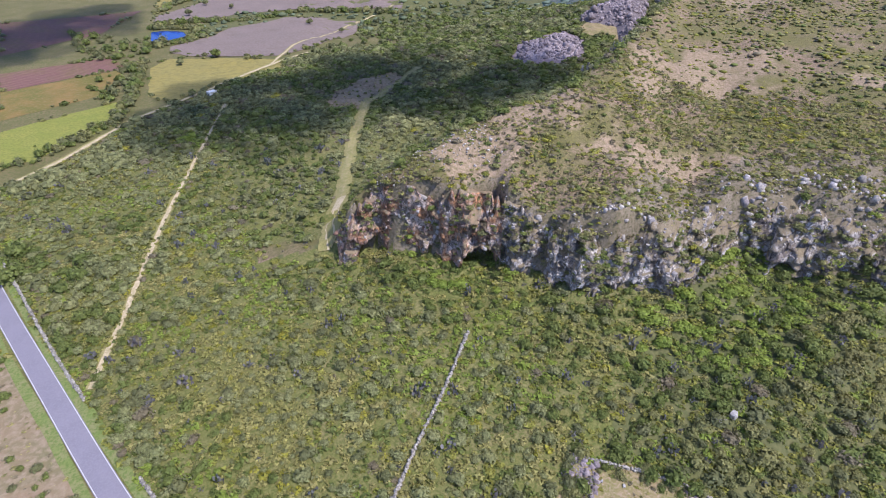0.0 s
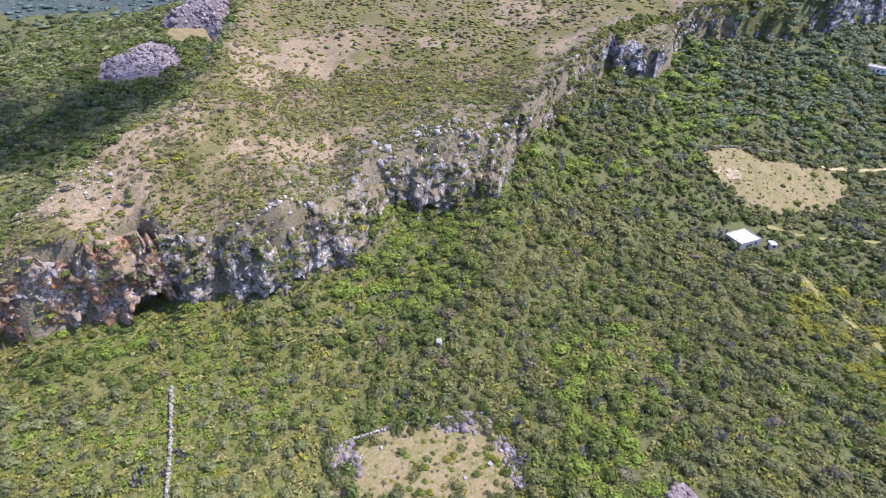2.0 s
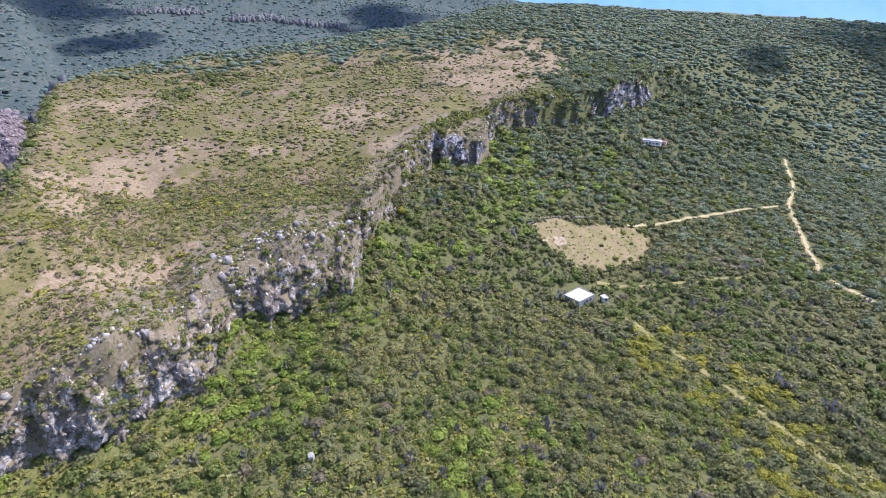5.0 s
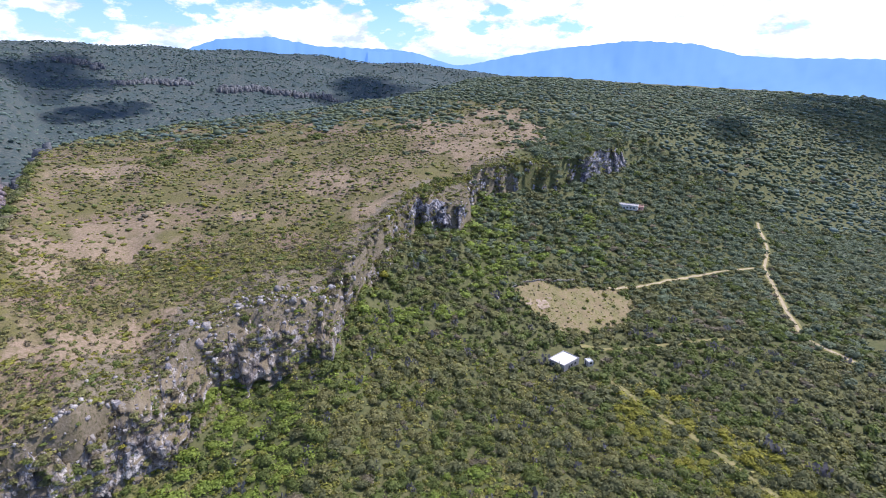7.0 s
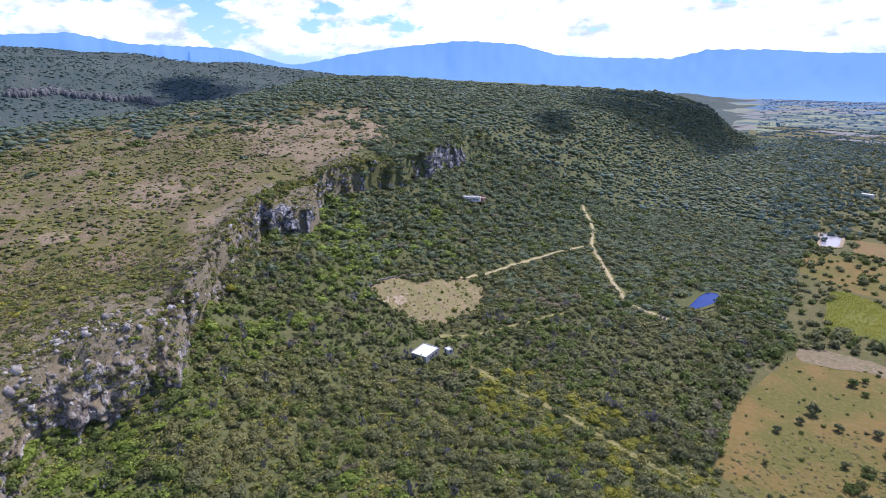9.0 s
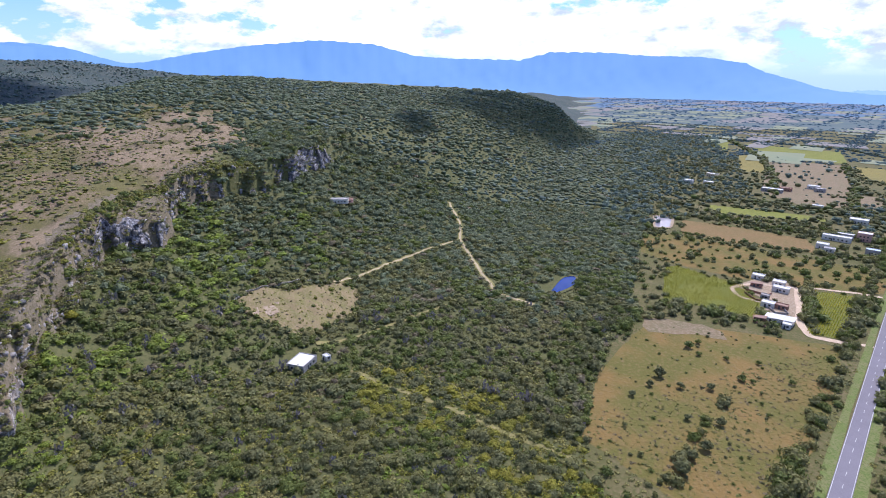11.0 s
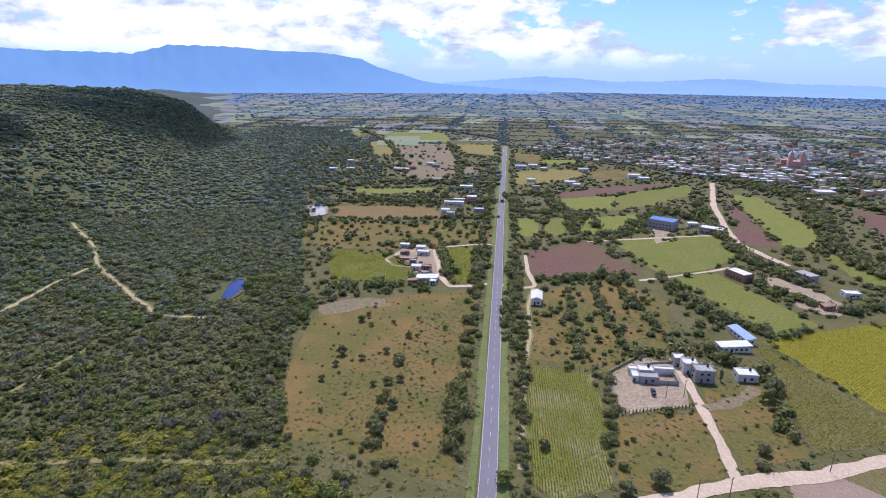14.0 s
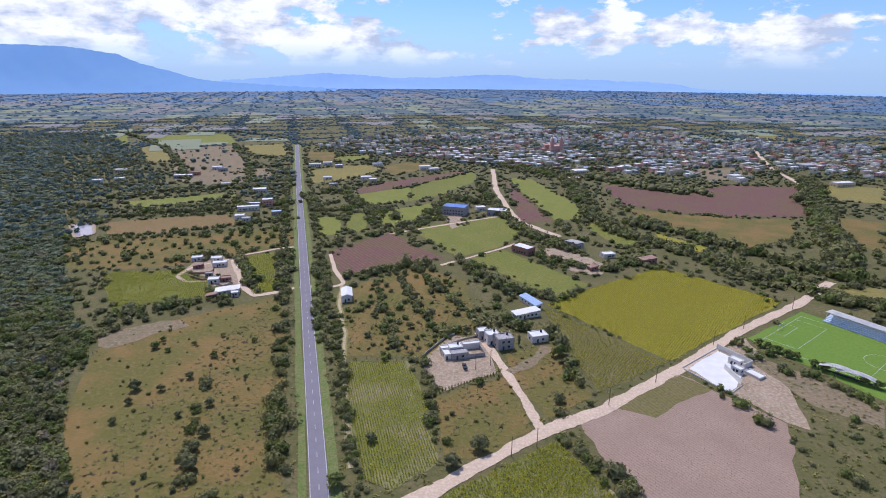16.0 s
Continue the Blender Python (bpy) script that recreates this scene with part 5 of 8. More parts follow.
belt("trees along a field edge", 14, 6, 3.2, (-411, 471), (-378, 494), (-306, 532), (-256, 563))
belt("trees along a field edge", 20, 7, 3.4, (-465, 547), (-416, 610), (-353, 633), (-298, 651))
belt("trees behind the farmyard", 9, 5, 3.0, (-270, 363), (-256, 379), (-237, 388))
belt("hedge between fields", 10, 6, 3.0, (-424, 500), (-376, 519), (-313, 558))
belt("trees between far fields", 12, 7, 3.4, (-894, 1136), (-678, 946), (-538, 785), (-448, 660))
belt("trees between far fields", 10, 7, 3.4, (-577, 1018), (-450, 832), (-368, 684), (-308, 649))
belt("trees between far fields", 12, 7, 3.4, (-970, 1143), (-838, 1197), (-687, 1232), (-503, 1131))
belt("row of bushes through the orchard", 5, 4, 2.2, (-100.6, 346.7), (-88.8, 309.3), (-74.5, 279.2), (-64.9, 253.6))
belt("row of bushes through the orchard", 5, 4, 2.2, (-88.9, 360.2), (-70.4, 321.6), (-53.5, 290.4), (-40.5, 270.8))
belt("row of bushes through the orchard", 5, 4, 2.4, (-80.7, 379.7), (-50.3, 334.8), (-31.6, 302.3))
belt("trees above the orchard", 8, 5, 3.0, (-114.7, 355.5), (-98.4, 372.7), (-81, 393), (-63.0, 376.6))
belt("trees around a school", 10, 5, 3.4, (-47, 399), (-31.2, 370.3), (-13.7, 346.3), (14.2, 341.3))
belt("trees behind houses", 10, 5, 3.4, (-38.4, 278.1), (-23.4, 288.0), (-7.8, 298.2), (2.3, 288.7))
belt("row of trees beside a drying field", 8, 5, 3.2, (16.5, 287.6), (21.8, 268.4), (25.2, 251.1), (26.9, 235.6))
belt("bushes along a field edge", 6, 4, 2.2, (-49.4, 244.1), (-39.6, 214.7), (-32.8, 190.5), (-28.3, 177.0))
belt("bushes along the narrow track", 3, 4, 1.5, (-108.2, 288.9), (-89.4, 237.3), (-75.0, 199.5), (-60.0, 161.9))
belt("dense hedge between two fields", 7, 4, 2.6, (18.6, 195.4), (27.4, 181.4), (35.6, 171.9), (42.7, 162.0))
belt("belt of dark trees along a stream", 16, 6, 4.0, (61, 600), (70, 538), (89, 492), (121, 465), (141, 439), (164, 411), (183, 391), (199, 379))
belt("belt of dark trees along a stream", 14, 6, 4.2, (96, 543), (136, 510), (173, 474), (201, 436), (223, 415), (249, 403))
belt("belt of trees beyond the ploughed field", 24, 7, 4.4, (377, 820), (330, 703), (289, 589), (266, 507), (240, 443))
belt("wide belt of trees at the village edge", 30, 7, 4.6, (65, 794), (122, 762), (164, 721), (211, 696))
belt("trees at the village edge", 22, 7, 4.2, (-52, 871), (-7, 838), (48, 777), (62, 623))
belt("trees along the village road", 12, 6, 3.6, (-62, 696), (-32, 573), (-12, 512), (14, 470), (36, 442))
belt("trees behind the football stand", 16, 6, 4.0, (185, 371), (206, 365), (224, 357), (243, 346))
belt("bushes along the pitch bank", 6, 4, 2.4, (126.2, 265.7), (140.0, 259.0), (151.5, 247.0), (159.7, 237.2))
belt("trees beside the walled lot", 8, 5, 3.0, (107.9, 293.0), (116.3, 287.9), (119.6, 273.0))
belt("bushes below the walled lot", 6, 4, 2.4, (90.1, 241.4), (96.9, 235.5), (100.5, 225.1), (105.3, 213.8))
belt("trees round a blue building", 14, 6, 3.6, (-118, 470), (-102, 507), (-94, 561), (-88, 624), (-59, 600))
belt("trees beside the square plots", 12, 6, 3.6, (-251, 609), (-233, 646), (-179, 564), (-131, 523))
belt("trees beside the square plots", 8, 5, 3.2, (-162, 541), (-143, 489), (-124, 472))
belt("trees beside the highway fields", 14, 6, 3.4, (-258, 607), (-220, 538), (-173, 547))
belt("trees around sheds", 9, 5, 3.0, (-12, 441), (13, 423), (34, 406), (62, 399), (92, 430))
belt("hedge along the maroon field", 6, 5, 2.4, (-171, 412), (-157, 428), (-128, 468))
belt("scrub along the dirt crossing", 8, 4, 2.2, (-157, 372), (-136.4, 340.4), (-121.5, 286.6), (-100.0, 247.5))
grove("dark bushes across the meadow", 8, 2.3, 0.55, (-374, 376), (-360, 402), (-216, 471), (-194, 421), (-227, 371), (-262, 351), (-304, 334), (-333, 335))
grove("small bushes across the orchard meadow", 6.5, 1.8, 0.6, (-118.8, 332.8), (-79.3, 383.8), (-39.9, 357.5), (-26.6, 287.4), (-43.4, 251.1), (-87.5, 242.3))
grove("trees between the fields and the road", 12, 3.6, 0.5, (-357, 639), (-450, 1010), (-294, 651), (-228, 473), (-269, 476))
grove("trees along the wooded edge", 9, 3.4, 0.7, (-1147, 1056), (-1006, 1185), (-708, 916), (-446, 622), (-440, 528), (-403, 462), (-391, 388), (-424, 367))
grove("trees around the farmyard", 8, 2.8, 0.5, (-263, 353), (-235, 401), (-224, 391), (-234, 383), (-248, 363))
grove("village trees between houses", 12, 4.0, 0.5, (-418, 1000), (-406, 1219), (-188, 1316), (82, 1458), (479, 1438), (697, 1234), (461, 797), (369, 854), (226, 752), (128, 807), (-32, 832), (-222, 896))
grove("trees on the plain behind the hill", 9, 3.0, 0.7, (-96, -482), (-120, -511), (-192, -573), (-219, -631), (-259, -621), (-279, -643), (-372, -595), (-389, -542), (-229, -503), (-172, -458), (-121, -438))
grove("trees along the green field behind", 9, 3.2, 0.8, (77, -696), (-27, -607), (15, -554), (28, -471), (37, -413), (57, -508), (33, -545), (69, -611))
belt("hedge along the dirt road behind", 10, 5, 2.8, (95.6, -362.2), (79.7, -366.7), (38, -410), (27, -450), (15, -554))
grove("tiny bushes over the pasture", 6.5, 0.7, 0.5, (-224.1, 239.2), (-213.0, 216.0), (-186.9, 170.3), (-149.3, 132.0), (-77.9, 143.9), (-93.7, 180.2), (-116.0, 232.7), (-139.8, 283.4), (-156.3, 311.4), (-180.9, 288.7), (-202.6, 264.5), (-216.8, 254.5))
grove("dry tufts in the stony clearing", 1.25, 0.5, 0.55, (-76.6, -69.7), (-90.7, -59.0), (-102.8, -44.0), (-110.8, -33.2), (-102.9, -26.2), (-89.8, -13.5), (-65.3, -51.9), mats=(LEAF_STRAW, LEAF_LIME, LEAF_STRAW, LEAF_DRY))
grove("yellow-green weeds in the stony clearing", 2.2, 0.95, 0.55, (-88, -52), (-99, -38), (-98, -25), (-87, -18), (-72, -42), (-76, -50), mats=(LEAF_LIME, LEAF_GREEN, LEAF_OLIVE, LEAF_YELLOW, LEAF_BRIGHT))
grove("tufts and small bushes in the tan clearing", 1.9, 0.6, 0.55, (-303, 14), (-327, 27), (-337, 65), (-345, 86), (-320, 91), (-285, 60), (-279, 44), (-293, 24), mats=(LEAF_STRAW, LEAF_LIME, LEAF_STRAW, LEAF_DRY))
for poly_ in [p for mat, p in FIELDS if mat is CLEARING]:
    belt("bushes growing over the edge of a clearing", 7, 3.0, 1.5, *poly_, poly_[0], mats=(LEAF_GREEN, LEAF_OLIVE, LEAF_DARK))
grove("small green bushes in the tan clearing", 6.5, 1.35, 0.4, (-318, 60), (-344, 84), (-316, 91), (-287, 68), (-281, 42), (-300, 40), mats=(LEAF_LIME, LEAF_GREEN, LEAF_OLIVE))
grove("scattered trees over the tan fields", 16, 3.0, 0.4, (-668, 947), (-568, 1002), (-450, 832), (-371, 667), (-388, 633), (-462, 658))
grove("grey bushes beyond the highway", 4.5, 1.5, 0.5, (87.3, -206.5), (79.6, -199.5), (62.6, -160.4), (46.1, -114.6), (75.4, -129.2))
grove("small bushes over the dry meadow", 6, 0.8, 0.5, (-36.4, 214.3), (-4.9, 236.8), (6.6, 196.4), (-12.7, 174.6), (-26.6, 173.2))
grove("small bushes over the patchy meadow", 6, 0.8, 0.4, (-7.6, 262.2), (19.1, 273.1), (33.3, 226.1), (13.2, 205.3), (-3.6, 236.6))
grove("trees along the edge of the woods", 6.5, 2.6, 0.7, (-312, 253), (-246.2, 264.9), (-224.1, 239.2), (-213.0, 216.0), (-186.9, 170.3), (-149.3, 132.0), (-144.5, 120.8), (-165.9, 117.3))
belt("round grey-green bushes along the highway", 4, 3.6, 2.3, (56.4, -196.0), (45.7, -166.0), (39.0, -147.8), (32.8, -130.5), (28.1, -116.4), (24.4, -105.3), mats=(LEAF_SAGE, LEAF_GREEN))
grove("round dusty green bushes between highway and track", 6, 3.0, 0.75, (88.3, -266.2), (30.8, -237.7), (32.6, -216.2), (48.6, -163.8), (59.2, -192.7), (77.0, -238.2), mats=(LEAF_SAGE, LEAF_GREEN))
belt("line of bushes across the pasture", 5, 4.5, 2.2, (-149.3, 212.5), (-141.0, 196.1), (-132.8, 178.6), (-126.1, 163.1), (-118.5, 148.2), (-110.9, 134.3))
tree(-173.3, 196.6, 4.0, 0)
tree(-154.4, 209.8, 2.8, 0)
tree(-161.3, 197.7, 2.6, 0)
tree(-141.4, 180.8, 2.2, 0)
tree(-117.4, 152.2, 4.2, 0)
tree(-122.0, 162.1, 3.2, 0)
tree(-168.6, 186.0, 2.4, 0)
tree(-132.8, 190.7, 2.8, 0)
tree(-165.2, 172.1, 2.4, 0)
tree(-123.7, 171.5, 3.4, 0)
tree(-141.5, 204.3, 2.6, 0)
tree(-125.3, 197.8, 0.9, 0)
tree(-56.4, 178.4, 3.2, 0)
tree(-13.3, 180.5, 5.0, 0)
tree(-22.8, 169.4, 4.4, 0)
tree(18.4, 219.0, 3.4, 0)
tree(-246.4, 45.6, 2.6, 0)
tree(-262.5, 47.5, 2.2, 1)
tree(-189.8, 233.8, 3.2, 1)
tree(-181.2, 231.7, 2.0, 1)
tree(-154.3, 230.8, 2.6, 1)
tree(-142.4, 249.8, 2.0, 1)
tree(-162.0, 252.5, 1.8, 1)
tree(-172.0, 241.4, 1.8, 1)
tree(-191.2, 242.8, 2.0, 1)
tree(-151.3, 233.7, 1.4, 1)
tree(-136.4, 220.7, 1.2, 1)
tree(-129.0, 215.1, 1.2, 1)
tree(-18.3, 227.9, 2.8, 1)
tree(31.9, 218.6, 2.0, 1)
tree(-67.7, 241.0, 2.2, 1)
tree(-99.9, 307.4, 2.0, 1)
tree(-62.8, 260.3, 2.0, 1)
tree(-97.5, 249.1, 2.2, 1)
tree(-94.4, 236.4, 2.0, 1)
tree(-61.8, 152.7, 4.0, 1)
tree(-98.1, 177.6, 3.0, 1)
tree(-88.4, 166.8, 3.6, 1)
tree(-148.6, 152.8, 1.5, 2)
tree(-131.5, 145.4, 1.6, 2)
tree(-100.3, 154.5, 1.4, 2)
tree(-117.1, 140.7, 1.6, 2)
tree(-122.3, 183.1, 1.0, 2)
tree(-113.2, 182.8, 1.0, 2)
tree(-122.4, 205.3, 1.0, 2)
tree(-142.0, 228.2, 1.3, 2)
tree(-133.6, 235.6, 1.0, 2)
tree(-101.1, 140.7, 2.0, 2)
tree(-27.3, 201.3, 1.6, 2)
tree(-29.3, 198.2, 1.4, 2)
tree(-33.8, 196.1, 2.0, 2)
tree(11.1, 232.9, 1.2, 2)
tree(15.2, 237.6, 1.2, 2)
tree(-91.9, 318.0, 2.2, 2)
tree(-88.3, 292.3, 2.2, 2)
tree(-62.6, 280.1, 3.0, 0)
tree(-85.8, 290.4, 2.2, 0)
tree(-94.6, 304.5, 2.0, 0)
tree(-67.3, 256.5, 2.0, 0)
# single trees in the fallow fields
tree(-154, -626, 5.0, 0)
tree(-176, -584, 4.2, 0)
tree(-42, -728, 6.0, 0)
tree(-67, -777, 5.5, 0)
tree(-92, -744, 4.5, 0)
tree(-45, -538, 6.0, 1)
tree(-15, -528, 4.5, 0)
tree(-24, -444, 4.0, 0)
tree(-15, -440, 3.5, 0)
# trimmed round trees beside the pitch
tree(127.0, 291.6, 3.0, 1, 1.1)
tree(130.0, 288.3, 3.0, 1, 1.1)
tree(133.6, 285.1, 3.0, 1, 1.1)
tree(136.8, 281.3, 3.0, 1, 1.1)
tree(140.2, 279.0, 3.0, 1, 1.1)
tree(145.5, 271.7, 3.0, 1, 1.1)
tree(148.8, 269.6, 3.0, 1, 1.1)
tree(162.0, 258.5, 3.0, 1, 1.1)
tree(165.9, 255.3, 3.0, 1, 1.1)

belt("line of trees between fallow fields", 9, 5, 3.4, (-4, -700), (-51, -690), (-76, -680), (-109, -672), (-156, -688), (-215, -668), (-260, -630))
belt("line of trees beside a pale field", 9, 5, 3.4, (-9, -756), (-34, -806), (-72, -845), (-102, -855))
belt("trees round the far pond", 10, 5, 3.4, (8, -600), (-20, -605), (-42, -625), (-50, -650), (-30, -670), (0, -680))
grove("dry tufts in the brown clearing", 3.0, 0.9, 0.5, (-105, -393), (-133, -410), (-166, -415), (-169, -405), (-131, -369), (-113, -357), (-90, -363), mats=(LEAF_STRAW, LEAF_DRY, LEAF_GREEN))
# bushes over the broken bank of the mesa
belt("low bushes over the stony bank", 12, 2.6, 1.3, (-215, -68), (-239, -68), (-255, -64), (-284, -60), (-312, -58), (-333, -51), mats=(LEAF_GREEN, LEAF_OLIVE, LEAF_LIME, LEAF_DRY))
belt("low bushes along the rim of the mesa", 14, 3.2, 1.5, (-333, -51), (-359, -47), (-404, -32), (-417, -4), (-440, 20), (-455, 45), mats=(LEAF_GREEN, LEAF_OLIVE, LEAF_LIME))

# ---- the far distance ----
# the last colour is air haze, added to distant surfaces as emission
def backdrop_material(name, c1, c2, haze_glow, size):
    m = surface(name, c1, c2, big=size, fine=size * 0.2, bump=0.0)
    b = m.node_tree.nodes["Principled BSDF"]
    b.inputs["Emission Color"].default_value, b.inputs["Emission Strength"].default_value = (*haze_glow, 1), 1.0
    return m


def range_of_hills(name, label, dist, foot, crest, material, seed):
    """A mountain range: crest heights (bearing, degrees above the eye) and spurs running down to the plain."""
    c = np.array(crest, float)
    c = c[np.argsort(c[:, 0])]
    az = np.arange(c[0, 0], c[-1, 0], 0.25)
    el = np.interp(az, c[:, 0], c[:, 1])
    a = np.radians(az)
    rows = []
    r = np.random.RandomState(seed)
    for k, u in enumerate(np.linspace(0, 1, 9)):
        spur = (waves(az * 14, az * 0 + 40 * u, 60, seed) + 0.5 * waves(az * 14, az * 0 + 90 * u, 21, seed + 1)) * 0.2 * (dist - foot) * u * (1 - u)
        d = foot + (dist - foot) * u + spur
        top = 140 + dist * np.tan(np.radians(el)) + waves(az * 14, az * 0, 9, seed + 2) * 4
        z = np.maximum(top, 0) * u ** 1.35
        rows.append(np.stack([-np.sin(a) * d, np.cos(a) * d, z], 1))
    v = np.stack(rows, 1)
    n, k = v.shape[:2]
    i, j = np.meshgrid(np.arange(n - 1), np.arange(k - 1), indexing="ij")
    q = np.stack([i * k + j, i * k + j + 1, (i + 1) * k + j + 1, (i + 1) * k + j], -1).reshape(-1, 4)[:, ::-1]
    ob = mesh_object(name, v.reshape(-1, 3), q, material, smooth=True)
    return tagged(ob, label, "mountains", kind="structure")


# the ranges glow blue to imitate haze in front of them
MOUNTAIN = backdrop_material("hazed_mountain", (0.09, 0.15, 0.25), (0.10, 0.16, 0.23), (0.125, 0.29, 0.62), 260)
MOUNTAIN_FAR = backdrop_material("hazed_far_mountain", (0.13, 0.2, 0.32), (0.14, 0.2, 0.3), (0.24, 0.42, 0.85), 400)
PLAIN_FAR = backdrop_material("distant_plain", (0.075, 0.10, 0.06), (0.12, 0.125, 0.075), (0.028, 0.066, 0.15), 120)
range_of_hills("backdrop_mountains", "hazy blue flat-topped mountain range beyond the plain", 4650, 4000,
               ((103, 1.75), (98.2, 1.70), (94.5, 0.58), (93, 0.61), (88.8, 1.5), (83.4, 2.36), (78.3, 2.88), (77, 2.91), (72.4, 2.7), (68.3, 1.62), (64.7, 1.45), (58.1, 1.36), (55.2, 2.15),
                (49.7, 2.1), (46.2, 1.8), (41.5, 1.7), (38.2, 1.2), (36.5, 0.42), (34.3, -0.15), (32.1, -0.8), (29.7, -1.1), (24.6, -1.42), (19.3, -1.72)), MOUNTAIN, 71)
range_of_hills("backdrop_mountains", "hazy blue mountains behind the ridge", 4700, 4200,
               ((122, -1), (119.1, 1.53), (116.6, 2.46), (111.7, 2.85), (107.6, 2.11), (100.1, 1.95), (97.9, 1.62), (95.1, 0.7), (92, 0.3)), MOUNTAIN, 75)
range_of_hills("backdrop_mountains", "hazy pale blue low mountains on the horizon", 4850, 4600,
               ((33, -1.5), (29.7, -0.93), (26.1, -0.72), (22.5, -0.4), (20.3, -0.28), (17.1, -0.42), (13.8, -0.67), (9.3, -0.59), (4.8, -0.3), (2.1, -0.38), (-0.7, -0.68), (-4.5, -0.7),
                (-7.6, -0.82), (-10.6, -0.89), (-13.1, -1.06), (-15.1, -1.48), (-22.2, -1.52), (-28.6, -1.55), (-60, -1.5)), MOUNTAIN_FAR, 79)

# the plain from two kilometres outwards, haze painted as blue emission, with its strips of fields and trees
az_ = np.radians(np.arange(-70, 58.1, 2.0))
ring_ = np.array([1900, 2300, 2700.0])
A_, R_ = np.meshgrid(az_, ring_, indexing="ij")
n_, k_ = A_.shape
i_, j_ = np.meshgrid(np.arange(n_ - 1), np.arange(k_ - 1), indexing="ij")
q_ = np.stack([i_ * k_ + j_, i_ * k_ + j_ + 1, (i_ + 1) * k_ + j_ + 1, (i_ + 1) * k_ + j_], -1).reshape(-1, 4)[:, ::-1]
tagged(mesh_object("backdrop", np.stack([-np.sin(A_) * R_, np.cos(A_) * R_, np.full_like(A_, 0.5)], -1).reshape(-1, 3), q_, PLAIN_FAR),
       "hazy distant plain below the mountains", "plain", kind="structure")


# the outer ring emits more blue, for thicker haze near the horizon
PLAIN_HAZED = backdrop_material("hazed_distant_plain", (0.05, 0.08, 0.085), (0.075, 0.10, 0.09), (0.06, 0.13, 0.31), 160)
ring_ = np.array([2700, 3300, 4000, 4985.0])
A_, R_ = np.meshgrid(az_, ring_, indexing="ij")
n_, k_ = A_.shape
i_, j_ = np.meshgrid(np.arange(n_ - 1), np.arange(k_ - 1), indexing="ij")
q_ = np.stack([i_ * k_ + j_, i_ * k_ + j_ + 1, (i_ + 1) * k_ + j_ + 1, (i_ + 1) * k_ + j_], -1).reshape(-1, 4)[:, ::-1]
tagged(mesh_object("backdrop", np.stack([-np.sin(A_) * R_, np.cos(A_) * R_, np.full_like(A_, 0.5)], -1).reshape(-1, 3), q_, PLAIN_HAZED),
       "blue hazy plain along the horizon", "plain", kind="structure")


def strips(name, label, material, count, d0, d1, seed, long=150, wide=70):
    """Many far field plots lying along the grain of the country."""
    r = np.random.RandomState(seed)
    v, q = [], []
    for k in range(count):
        d = math.sqrt(r.uniform(d0 * d0, d1 * d1))
        a = radians(r.uniform(-45, 56))
        cx, cy = -math.sin(a) * d, math.cos(a) * d
        t = radians(24 + r.choice([0, 90]) + r.uniform(-8, 8))
        L, B = long * r.uniform(0.5, 1.5) * (d / 1800) ** 0.5, wide * r.uniform(0.5, 1.4)
        for sx, sy in ((-1, -1), (1, -1), (1, 1), (-1, 1)):
            v.append((cx + sx * L / 2 * math.cos(t) - sy * B / 2 * math.sin(t) + r.uniform(-8, 8), cy + sx * L / 2 * math.sin(t) + sy * B / 2 * math.cos(t) + r.uniform(-8, 8), 0.56 + k * 0.002))
        q.append([4 * k, 4 * k + 1, 4 * k + 2, 4 * k + 3])
    ob = mesh_object(name, v, q, material)
    return tagged(ob, label, "fields", kind="stuff")


# far plots and trees carry distance haze as blue emission
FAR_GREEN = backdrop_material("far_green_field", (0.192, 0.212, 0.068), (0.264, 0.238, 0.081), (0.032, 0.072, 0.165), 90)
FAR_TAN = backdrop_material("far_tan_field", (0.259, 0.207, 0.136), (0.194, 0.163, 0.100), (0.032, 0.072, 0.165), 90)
FAR_WOODS_HAZED = backdrop_material("hazed_woods", (0.05, 0.075, 0.07), (0.06, 0.085, 0.075), (0.026, 0.065, 0.15), 90)
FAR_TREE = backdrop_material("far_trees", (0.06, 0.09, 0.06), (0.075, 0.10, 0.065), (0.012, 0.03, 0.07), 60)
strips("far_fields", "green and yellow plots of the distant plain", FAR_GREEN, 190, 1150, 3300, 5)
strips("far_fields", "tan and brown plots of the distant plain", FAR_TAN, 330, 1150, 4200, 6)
r_ = np.random.RandomState(9)
